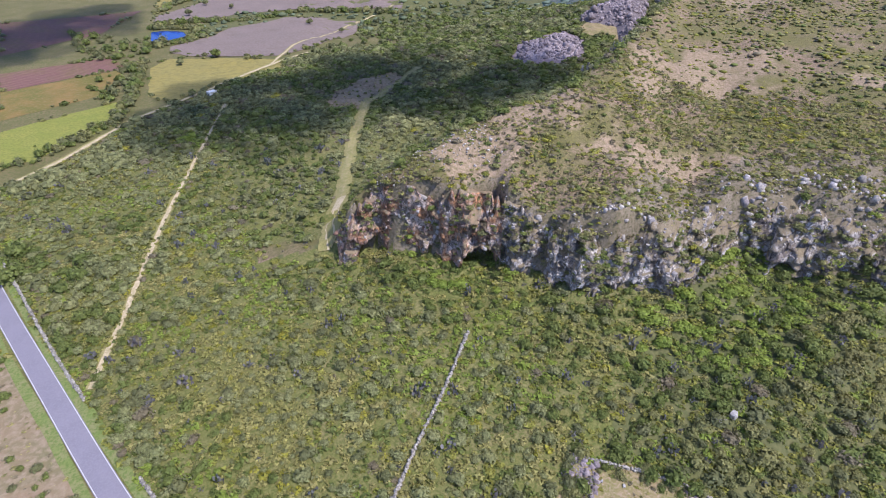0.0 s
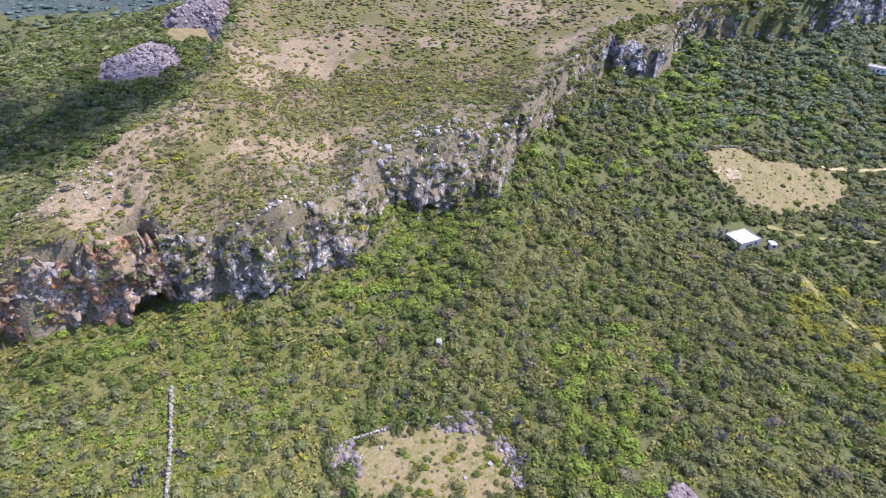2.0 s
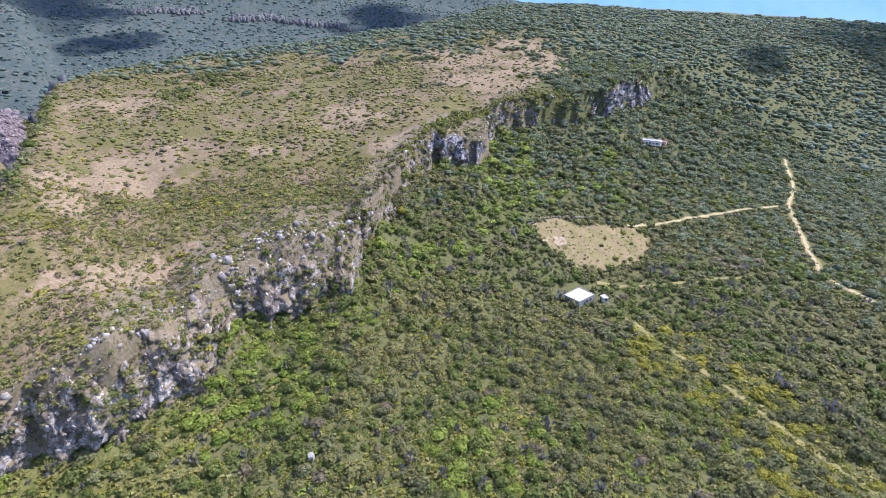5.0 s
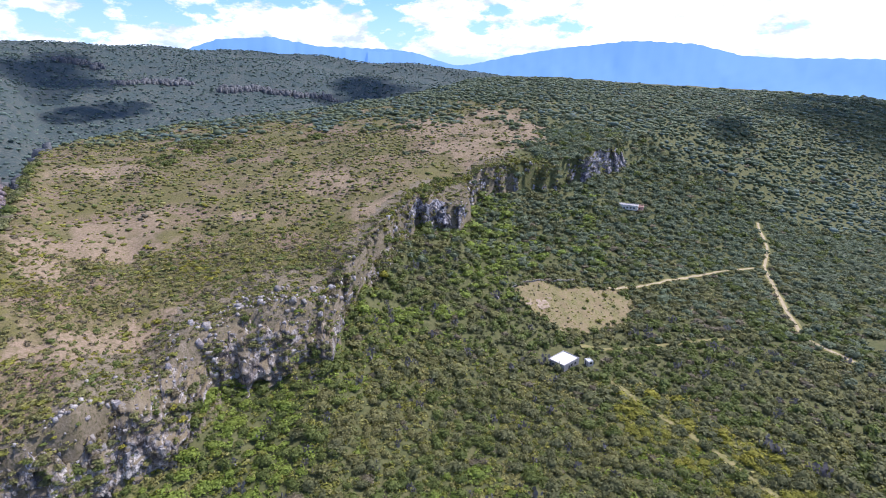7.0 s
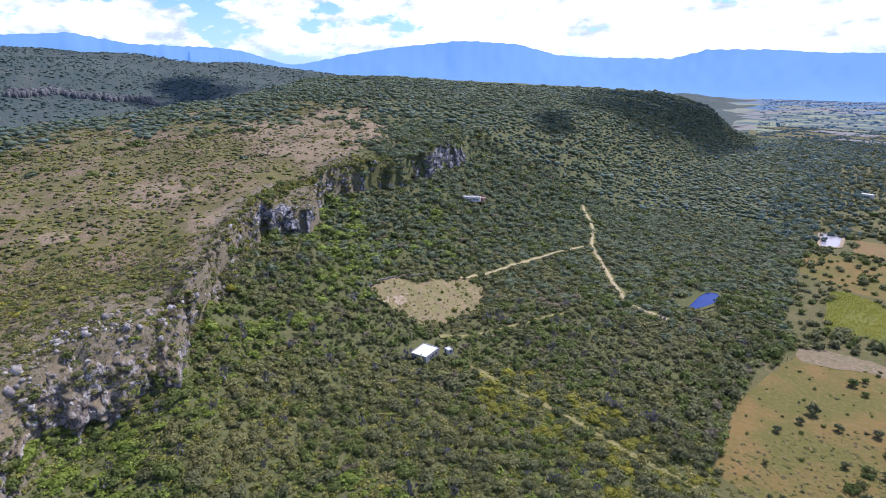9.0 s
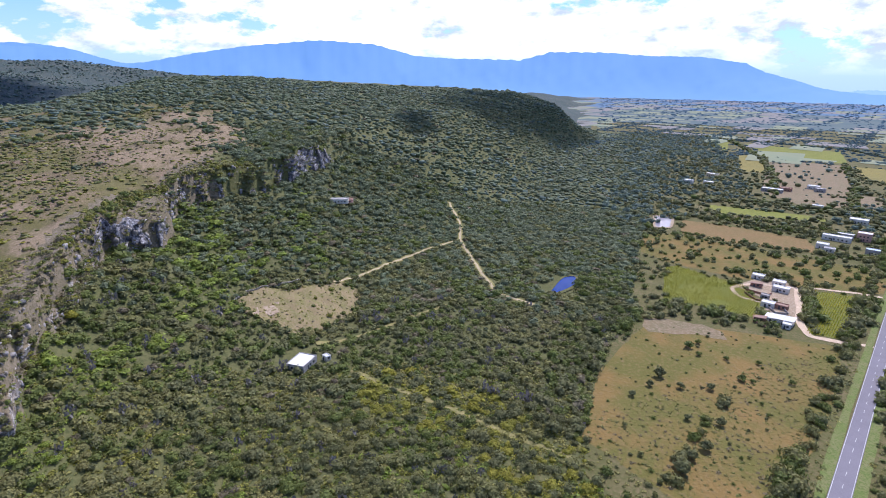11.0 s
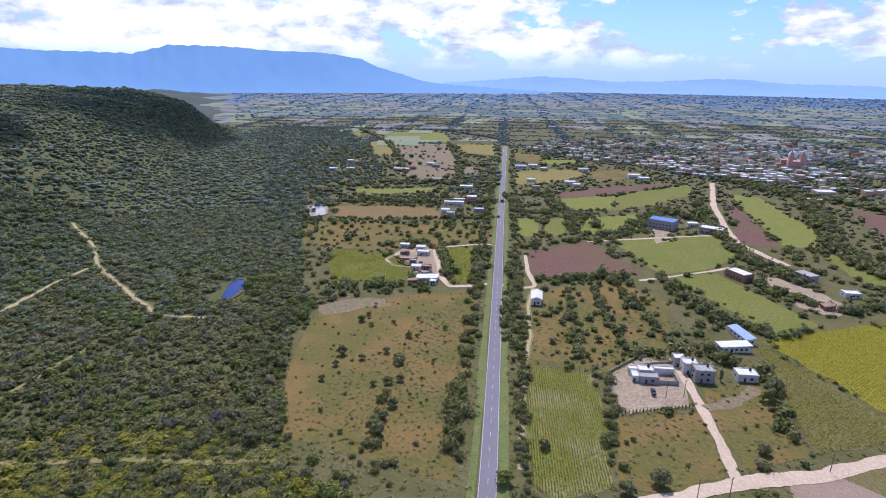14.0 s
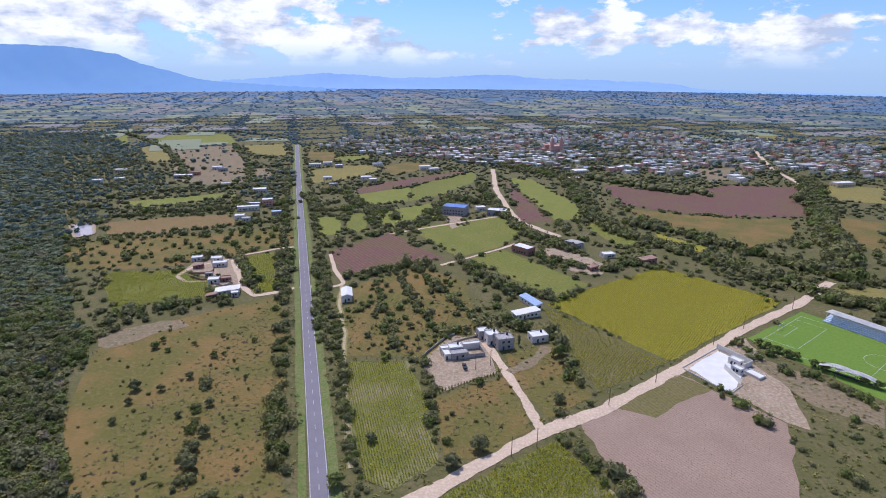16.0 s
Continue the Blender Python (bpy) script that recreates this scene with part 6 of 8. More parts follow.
for label_, n_t, d0_, d1_, s_ in (("lines of trees across the distant plain", 17000, 1120, 1900, 3.3), ("woods across the distant plain", 15000, 1900, 4700, 4.8)):
    d_ = np.sqrt(r_.uniform(d0_ ** 2, d1_ ** 2, n_t))
    a_ = np.radians(r_.uniform(-46, 56, n_t))
    x_, y_ = -np.sin(a_) * d_, np.cos(a_) * d_
    # gather the trees into lines along two directions
    u_ = x_ * math.cos(radians(24)) + y_ * math.sin(radians(24))
    w_ = -x_ * math.sin(radians(24)) + y_ * math.cos(radians(24))
    lines_ = r_.uniform(0, 1, n_t) < 0.5
    w_ = np.where(lines_, np.round((w_ + 40 * waves(u_, u_ * 0, 500, 3)) / 95) * 95 + r_.normal(0, 9, n_t), w_)
    u_ = np.where(~lines_ & (r_.uniform(0, 1, n_t) < 0.7), np.round((u_ + 50 * waves(w_, w_ * 0, 600, 4)) / 140) * 140 + r_.normal(0, 9, n_t), u_)
    x_, y_ = u_ * math.cos(radians(24)) - w_ * math.sin(radians(24)), u_ * math.sin(radians(24)) + w_ * math.cos(radians(24))
    k_ok = (land(x_, y_)[1] < 0.5) & ~bare(x_, y_)
    plant("far_trees", label_, "trees", FAR_TREE if d1_ < 2000 else FAR_WOODS_HAZED, SPECK if d1_ < 2000 else DOT, x_[k_ok], y_[k_ok], s_ * r_.lognormal(0, 0.3, k_ok.sum()), r_, tall=0.6)

# how much of the escarpment's height stands as bare rock, by bearing; the rest is bushy bank


# ---- the cliff face: jointed rock columns, broken into blocks ----
def cliff_face(name, az0, az1, step_m, rows, seed, material=None, back=2.0, bank=6.0, label="craggy cliff of jointed grey and white rock"):
    r = np.random.RandomState(seed)
    mid = cliff_at((az0 + az1) / 2)[0][0]
    az = np.arange(az0, az1, math.degrees(step_m / mid))
    n = len(az)
    arc = np.concatenate([[0], np.cumsum(np.radians(np.diff(az)) * np.array([cliff_at(a)[0][0] for a in az[1:]]))])
    foot = np.array([cliff_at(a)[0] for a in az])
    rim = np.array([cliff_at(a)[1] for a in az])
    a = np.radians(az)
    height = rim[:, 1] - foot[:, 1]
    crest = np.clip(np.interp(az, CREST_AZ, CREST_UP) + 0.16 * waves(arc, arc * 0, 17, seed + 9) + 0.07 * waves(arc, arc * 0, 5, seed + 10), 0.12, 1.0)
    shade = np.random.RandomState(seed + 1).uniform(0, 1, (4000, 60))
    pts = np.zeros((n, rows, 3))
    tilt = np.random.RandomState(seed + 4).uniform(-1, 1, (4000, 60, 2))
    # buttresses stand out, gullies between them lie back under the bank
    bays = 3.2 * waves(arc, arc * 0, 34, seed) + 1.6 * waves(arc, arc * 0, 12, seed + 2)
    for k in range(rows):
        u = k / (rows - 1)
        z = foot[:, 1] - 1.5 + (height * crest + 1.5 + 0.7 * crest) * u
        # leaning columns split by level joints into blocks with tilted faces
        warp = arc + 1.1 * waves(arc, z * 1.0, 9, seed + 3) + 0.22 * z
        col = np.floor(warp / 4.3).astype(int) + 500
        sub = np.floor(warp / 2.2).astype(int) + 500
        lev = np.floor((z + shade[col % 4000, 0] * 6) / (2.6 + 3.6 * shade[col % 4000, 1])).astype(int)
        tall_ = 2.0 + 3.0 * shade[sub % 4000, 2]
        slev = np.floor((z + shade[sub % 4000, 3] * 3) / tall_).astype(int)
        fu = (warp / 2.2) % 1 - 0.5
        fz = ((z + shade[sub % 4000, 3] * 3) / tall_) % 1 - 0.5
        face = tilt[sub % 4000, slev % 60]
        out = 3.4 * shade[col % 4000, 5 + lev % 50] + 2.4 * shade[sub % 4000, 5 + slev % 50] ** 1.3 + 1.5 * face[:, 0] * fu - (0.8 + 0.9 * face[:, 1]) * fz + bays * (1 - 0.35 * u)
        lean = foot[:, 0] + (rim[:, 0] - foot[:, 0]) * crest * (u ** 2.2)
        # the top of the face lies back under a bushy, stony bank, more in some bays than in others
        brow = np.clip(u - 0.62 - 0.28 * waves(arc, arc * 0, 21, seed + 5), 0, 1) * bank
        d = lean + back + brow - out + r.uniform(-0.06, 0.06, n)
        for c_az, half, depth in CAVES:
            mouth = np.clip(1.25 - (np.abs(az - c_az) / half) ** 2, 0, 1)
            roof_ = 6.2 * np.sqrt(np.clip(1 - (np.abs(az - c_az) / (half * 1.15)) ** 2, 0, 1))
            hollow = (z - foot[:, 1] < roof_) & (mouth > 0)
            d = np.where(hollow, lean + 7.0 * mouth, d)
        d = np.where(u > 0.999, foot[:, 0] + (rim[:, 0] - foot[:, 0]) * crest + 5 + bays * 0.3, d)
        shp = shape_of(-np.sin(a) * d, np.cos(a) * d)
        d = d / shp
        pts[:, k] = np.stack([-np.sin(a) * d, np.cos(a) * d, z - (2.6 if u > 0.999 else 0) + 0.25 * waves(arc * 1.0, z, 4, seed + 7)], 1)
    i, j = np.meshgrid(np.arange(n - 1), np.arange(rows - 1), indexing="ij")
    ok = (height[:-1] > 6)[:, None] & (i >= 0)
    q = np.stack([i * rows + j, (i + 1) * rows + j, (i + 1) * rows + j + 1, i * rows + j + 1], -1)[ok].reshape(-1, 4)
    ob = mesh_object(name, pts.reshape(-1, 3), q, material or CLIFF_MAT)
    FACE_POINTS.append((az, pts, height))
    return tagged(ob, label, "cliff", kind="structure")


FACE_POINTS = []
cliff = cliff_face("cliff", 106.4, 146.0, 0.5, 44, 500, back=2.0)
cliff_nose = cliff_face("cliff", 145.9, 166.2, 0.5, 44, 510, CLIFF_RUST, back=1.2, bank=3.0, label="rust-coloured cliff of jointed rock with shallow caves")
cliff_face("cliff", 98.8, 106.4, 0.6, 34, 520, back=2.2, bank=4.0)
cliff_face("cliff", 76.8, 98.9, 0.75, 34, 540, CLIFF_GREY, back=2.2, bank=2.0, label="dark blue-grey cliff of jointed rock among bushes")

# ---- cliff rocks ----
def rock_mesh(seed, material, w=1.0, d=1.0, h=1.0, points=10):
    r = np.random.RandomState(seed)
    bm = bmesh.new()
    for k in range(8):
        corner = np.array([(k & 1) * 2 - 1, (k >> 1 & 1) * 2 - 1, (k >> 2 & 1) * 2 - 1]) * r.uniform(0.42, 1.0, 3)
        bm.verts.new(corner * (w / 2, d / 2, h / 2))
    for _ in range(points - 8):
        p = r.normal(size=3)
        p /= np.abs(p).max()
        bm.verts.new(p * r.uniform(0.8, 1.12) * (w / 2, d / 2, h / 2))
    res = bmesh.ops.convex_hull(bm, input=bm.verts[:])
    bmesh.ops.delete(bm, geom=list({g for g in res["geom_interior"] + res["geom_unused"] if isinstance(g, bmesh.types.BMVert)}), context="VERTS")
    bmesh.ops.triangulate(bm, faces=bm.faces[:])
    me = bpy.data.meshes.new("rock")
    bm.to_mesh(me)
    bm.free()
    me.materials.append(material)
    return me


GREY_ROCKS = [rock_mesh(100 + k, ROCK_MAT, h=1.5) for k in range(7)]
WHITE_ROCKS = [rock_mesh(140 + k, ROCK_WHITE, h=1.4) for k in range(6)]
RUST_ROCKS = [rock_mesh(120 + k, ROCK_RUST, h=1.5) for k in range(6)]
rr = np.random.RandomState(8)


def mesh_arrays(me):
    v = np.empty(len(me.vertices) * 3, np.float32)
    me.vertices.foreach_get("co", v)
    return v.reshape(-1, 3), np.array([p.vertices[:] for p in me.polygons])


FORMS = {me: mesh_arrays(me) for me in GREY_ROCKS + RUST_ROCKS + WHITE_ROCKS}
loose_v, loose_f, loose_n = {}, {}, {}
placed = 0


def set_rock(me, x, y, z, w, d, h, turn, tilt=0.0, single=False):
    global placed
    m = pose(x, y, z, rr.uniform(-8, 8) + tilt, rr.uniform(-8, 8), turn) @ Matrix.Diagonal((w, d, h, 1))
    if single and placed < 290:
        placed += 1
        ob = new("rock", me)
        ob.parent = cliff
        ob.matrix_basis = m
        return
    key = me.materials[0]
    v, f = FORMS[me]
    mm = np.array(m)
    loose_v.setdefault(key, []).append(v @ mm[:3, :3].T + mm[:3, 3])
    loose_f.setdefault(key, []).append(f + loose_n.get(key, 0))
    loose_n[key] = loose_n.get(key, 0) + len(v)


# blocks standing out of the face, thickest on the outcrops
for part_, (az_f, pts_, high_) in enumerate(FACE_POINTS):
    near = part_ < 2
    n_, k_ = pts_.shape[:2]
    for _ in range((900, 420, 120, 260)[part_]):
        i_, j_ = rr.randint(n_), min(int(rr.beta(1.6, 1.1) * (k_ - 2)), k_ - 3)
        if high_[i_] < 7:
            continue
        crag = waves(np.array([az_f[i_] * 3.6]), np.array([j_ * 1.2]), 26, 52)[0]
        if rr.uniform(-0.9, 0.9) > crag:
            continue
        x, y, z = pts_[i_, j_] * (1.002, 1.002, 1)
        s = min(rr.lognormal(-0.25, 0.4), 1.7) * (1.0 if near else 1.5)
        white = rr.uniform() < 0.5 + 0.3 * (j_ / k_ - 0.4)
        forms = RUST_ROCKS if part_ == 1 and rr.uniform() < 0.7 else WHITE_ROCKS if white else GREY_ROCKS
        set_rock(forms[rr.randint(6)], x, y, z, s * rr.uniform(0.9, 1.7), s * rr.uniform(0.9, 1.6), s * rr.uniform(0.7, 1.4), rr.uniform(0, 360), rr.uniform(-25, 25), single=near and s > 0.7)
# stones strewn over the bank, the rim and the nose
x, y = sown(-560, 60, -260, 120, 1.7, rr)
z, zone = land(x, y)
d = np.hypot(x, y)
az = np.degrees(np.arctan2(-x, y)) % 360
crag = waves(x, y, 30, 61) + 0.6 * waves(x, y, 11, 62)
k = (az < 165.5) & (zone > 1.25) & (zone < 2.004 + 0.02 * (d < 260)) & (rr.uniform(0, 1, len(x)) < 0.95 * np.clip(crag + 0.15, 0.0, 1.1) ** 1.4 + 0.22) & (d < 480)
for px, py, pz in zip(x[k], y[k], z[k]):
    s = min(rr.lognormal(-0.3, 0.6), 2.6)
    set_rock((WHITE_ROCKS if rr.uniform() < 0.65 else GREY_ROCKS)[rr.randint(6)], px, py, pz + 0.1 * s, rr.uniform(0.7, 1.6) * s, rr.uniform(0.7, 1.3) * s, rr.uniform(0.7, 1.3) * s, rr.uniform(0, 360), rr.uniform(-40, 40))
for key in loose_v:
    tagged(mesh_object("rocks", np.concatenate(loose_v[key]), np.concatenate(loose_f[key]), key), "grey and rusty rocks strewn along the cliff and its rim", "rocks", kind="stuff")

# crags along the flank of the ridge behind the mesa
def crag(high, *line):
    p = smooth_line(line, 6.0)
    r = np.random.RandomState(int(abs(p[0, 0])) % 977)
    v, f, n = [], [], 0
    for x, y in p:
        for _ in range(5):
            tv, tf = FORMS[GREY_ROCKS[r.randint(7)]]
            ox, oy = r.normal(0, 7), r.normal(0, 7)
            tall_ = high * r.uniform(0.25, 1.0)
            v.append(tv * (r.uniform(4, 15), r.uniform(4, 15), tall_) + (x + ox, y + oy, float(land(x + ox, y + oy)[0]) + tall_ * 0.12))
            f.append(tf + n)
            n += len(tv)
    ob = mesh_object("crag", np.concatenate(v), np.concatenate(f), CRAG_MAT)
    return tagged(ob, "dark broken crags along the ridge behind the mesa", "crag", kind="stuff")


crag(20, (-1400, -705), (-1460, -668), (-1506, -640), (-1480, -590), (-1473, -546), (-1490, -490), (-1515, -441))
crag(16, (-1255, -880), (-1310, -840), (-1392, -779))
crag(13, (-452, -446), (-468, -434), (-486, -428))
crag(18, (-1410, -1140), (-1425, -1090), (-1439, -1046))

# bushes clinging to the ledges
spots_ = []
for part_, (az_f, pts_, high_) in enumerate(FACE_POINTS):
    n_, k_ = pts_.shape[:2]
    for _ in range((1250, 300, 640, 760)[part_]):
        i_, j_ = rr.randint(n_), min(int(rr.beta(1.7, 1.0) * (k_ - 2)), k_ - 3)
        if high_[i_] > 7 and rr.uniform(-0.9, 0.8) > waves(np.array([az_f[i_] * 3.6]), np.array([j_ * 1.2]), 26, 52)[0]:
            spots_.append(pts_[i_, j_])
spots_ = np.array(spots_)
kind_ = rr.uniform(0, 1, len(spots_))
for lo_, hi_, mat_, sort_ in ((0, 0.42, LEAF_OLIVE, "olive green"), (0.42, 0.68, LEAF_DRY, "dry brown"), (0.68, 0.84, LEAF_GREEN, "green"), (0.84, 0.98, LEAF_DARK, "dark green"), (0.98, 1.01, LEAF_YELLOW, "yellow flowering")):
    m_ = (kind_ >= lo_) & (kind_ < hi_)
    plant("ledge_bushes", sort_ + " bushes clinging to cliff ledges", "bushes", mat_, MID, spots_[m_, 0], spots_[m_, 1], rr.lognormal(0.1, 0.4, m_.sum()), rr, tall=0.8, z=spots_[m_, 2] - 0.3)

# rubble heaps of the quarry, and the pale boulders in the scrub
def heap(label, material, count, size, *poly, rise=0.0):
    p = np.array(poly, float)
    r = np.random.RandomState(count)
    forms = [mesh_arrays(rock_mesh(200 + k, material)) for k in range(4)]
    v, f, n = [], [], 0
    lo, hi = p.min(0), p.max(0)

    def mound(x, y):
        gap = np.full(np.shape(x), 1e9)
        for a, b in zip(p, np.roll(p, -1, 0)):
            u = np.clip(((x - a[0]) * (b - a)[0] + (y - a[1]) * (b - a)[1]) / ((b - a) @ (b - a)), 0, 1)
            gap = np.minimum(gap, np.hypot(x - a[0] - u * (b - a)[0], y - a[1] - u * (b - a)[1]))
        return rise * np.clip(gap / 14, 0, 1) ** 0.8
    while len(v) < count:
        x, y = r.uniform(lo[0], hi[0]), r.uniform(lo[1], hi[1])
        if not inside(p, np.array([x]), np.array([y]))[0]:
            continue
        z = float(land(x, y)[0]) + float(mound(x, y))
        s = size * r.lognormal(0, 0.4)
        tv, tf = forms[r.randint(4)]
        m = np.array(pose(x, y, z + 0.3 * s + r.uniform(0, 1.5), r.uniform(0, 360), r.uniform(0, 60), r.uniform(0, 360)))[:3, :3]
        v.append(tv @ m.T * s + (x, y, z + 0.25 * s))
        f.append(tf + n)
        n += len(tv)
    ob = mesh_object("rubble", np.concatenate(v), np.concatenate(f), material)
    if rise:
        core = drape("mound", poly, material, 0.35, 0.0)
        for vert in core.data.vertices:
            vert.co.z += float(mound(vert.co.x, vert.co.y))
        core.parent = ob
    return tagged(ob, label, "rubble", kind="stuff")


BOULDER = surface("pale_boulder", (0.46, 0.44, 0.42), (0.36, 0.34, 0.32), (0.24, 0.22, 0.21), big=2, fine=0.5, bump=0.8)


def boulder(x, y, s, label):
    z = float(land(x, y)[0])
    me = rock_mesh(int(abs(x * 13)) % 97 + 300, BOULDER, points=24)
    me.name = "boulder"
    ob = new("boulder", me)
    ob.matrix_basis = pose(x, y, z + s * 0.35, 0, 0, (x * 31) % 360)
    ob.scale = (s, s * 0.85, s * 0.8)
    return tagged(ob, label, "boulder", "boulders in the scrub")


def stone_wall(label, *line):
    """A low dry-stone wall of single stones."""
    p = smooth_line(line, 0.55)
    r = np.random.RandomState(int(abs(p[0, 0] * 11)) % 991)
    forms = [mesh_arrays(rock_mesh(400 + k, STONE_MAT)) for k in range(5)]
    z = land(p[:, 0], p[:, 1])[0]
    v, f, n = [], [], 0
    for (x, y), h in zip(p, z):
        for lev in (0.25, 0.7, 1.1):
            tv, tf = forms[r.randint(5)]
            s = r.uniform(0.7, 1.05)
            v.append(tv * s * (1, 1, 0.7) + (x + r.uniform(-0.3, 0.3), y + r.uniform(-0.3, 0.3), h + lev * 0.9))
            f.append(tf + n)
            n += len(tv)
    ob = new("stone_wall")
    tagged(mesh_object("stones", np.concatenate(v), np.concatenate(f), STONE_MAT, ob), kind="stuff")
    return tagged(ob, label, "wall")

# ---- buildings ----
WALL_WHITE = surface("white_plaster", (0.72, 0.69, 0.65), (0.62, 0.59, 0.55), (0.5, 0.47, 0.43), big=3, fine=0.6, bump=0.1, mix3=0.3, local=True)
WALL_GREY = surface("grey_block", (0.42, 0.40, 0.39), (0.35, 0.33, 0.32), (0.28, 0.27, 0.26), big=2.5, fine=0.4, bump=0.2, local=True)
WALL_BRICK = surface("brick_wall", (0.40, 0.22, 0.16), (0.34, 0.19, 0.14), (0.26, 0.15, 0.11), big=2.5, fine=0.35, bump=0.2, local=True)
WALL_PINK = surface("pink_plaster", (0.60, 0.36, 0.30), (0.52, 0.31, 0.26), (0.42, 0.26, 0.22), big=3, fine=0.6, bump=0.1, mix3=0.3, local=True)
WALL_CREAM = surface("cream_plaster", (0.66, 0.56, 0.40), (0.56, 0.47, 0.34), (0.45, 0.38, 0.28), big=3, fine=0.6, bump=0.1, mix3=0.3, local=True)
ROOF_WHITE = surface("white_roof", (0.80, 0.79, 0.78), (0.70, 0.69, 0.68), (0.58, 0.57, 0.56), big=4, fine=0.8, bump=0.1, rough=0.6, mix3=0.25, local=True)
ROOF_GREY = surface("grey_roof", (0.48, 0.46, 0.46), (0.40, 0.38, 0.38), (0.32, 0.30, 0.30), big=4, fine=0.8, bump=0.1, local=True)
ROOF_RUST = surface("rusty_roof", (0.36, 0.22, 0.17), (0.42, 0.30, 0.25), (0.27, 0.17, 0.13), big=3, fine=0.6, bump=0.1, local=True)
ROOF_BLUE = surface("blue_roof", (0.10, 0.20, 0.50), (0.13, 0.24, 0.56), (0.20, 0.30, 0.55), big=4, fine=0.8, bump=0.1, rough=0.5, local=True)
ROOF_SKY = surface("sky_blue_roof", (0.24, 0.37, 0.62), (0.30, 0.43, 0.68), (0.42, 0.5, 0.66), big=4, fine=0.8, bump=0.1, rough=0.5, local=True)
ROOF_PALE_BLUE = surface("pale_blue_roof", (0.55, 0.66, 0.80), (0.45, 0.58, 0.78), (0.65, 0.72, 0.8), big=4, fine=0.8, bump=0.1, rough=0.5, local=True)
DARK_METAL = surface("dark_metal", (0.08, 0.08, 0.09), (0.06, 0.06, 0.07), big=1, fine=0.2, bump=0, local=True)
WOOD_POLE = surface("pole_wood", (0.22, 0.18, 0.14), (0.16, 0.13, 0.10), big=0.8, fine=0.1, local=True)
GLASS = bpy.data.materials.new("window_glass")
GLASS.use_nodes = True
gb = GLASS.node_tree.nodes["Principled BSDF"]
gb.inputs["Base Color"].default_value, gb.inputs["Roughness"].default_value = (0.03, 0.04, 0.05, 1), 0.08
WATER_BLUE = surface("blue_water", (0.005, 0.036, 0.22), (0.006, 0.042, 0.25), big=15, fine=3, bump=0.03, rough=0.12, spec=0.14)
WATER_PALE = surface("milky_water", (0.42, 0.38, 0.42), (0.36, 0.33, 0.38), big=15, fine=3, bump=0.03, rough=0.12, spec=0.5)
ROAD_TURN = 23.8


def part(name, bm, material, parent, label=""):
    me = bpy.data.meshes.new(name)
    bm.to_mesh(me)
    bm.free()
    me.materials.append(material)
    ob = new(name, me)
    ob.parent = parent
    if label:
        ob["label"] = label
    return ob


def boxes(*specs):
    """A bmesh of boxes (x0, y0, z0, x1, y1, z1)."""
    bm = bmesh.new()
    for x0, y0, z0, x1, y1, z1 in specs:
        bmesh.ops.create_cube(bm, size=1, matrix=Matrix.Translation(((x0 + x1) / 2, (y0 + y1) / 2, (z0 + z1) / 2)) @ Matrix.Diagonal((x1 - x0, y1 - y0, z1 - z0, 1)))
    return bm


def window(parent, x, y, z, w, h, axis):
    """A window set 6 cm proud of the wall: frame and pane."""
    s = 0.06
    def bar(x0, z0, x1, z1, depth):
        return (x + x0, y - depth, z + z0, x + x1, y + depth, z + z1) if axis == "x" else (x - depth, y + x0, z + z0, x + depth, y + x1, z + z1)
    f = part("window", boxes(bar(-w / 2, -h / 2, -w / 2 + s, h / 2, 0.07), bar(w / 2 - s, -h / 2, w / 2, h / 2, 0.07), bar(-w / 2 + s, -h / 2, w / 2 - s, -h / 2 + s, 0.07), bar(-w / 2 + s, h / 2 - s, w / 2 - s, h / 2, 0.07)), DARK_METAL, parent)
    part("pane", boxes(bar(-w / 2 + s, -h / 2 + s, w / 2 - s, h / 2 - s, 0.05)), GLASS, f)


HOUSES = []


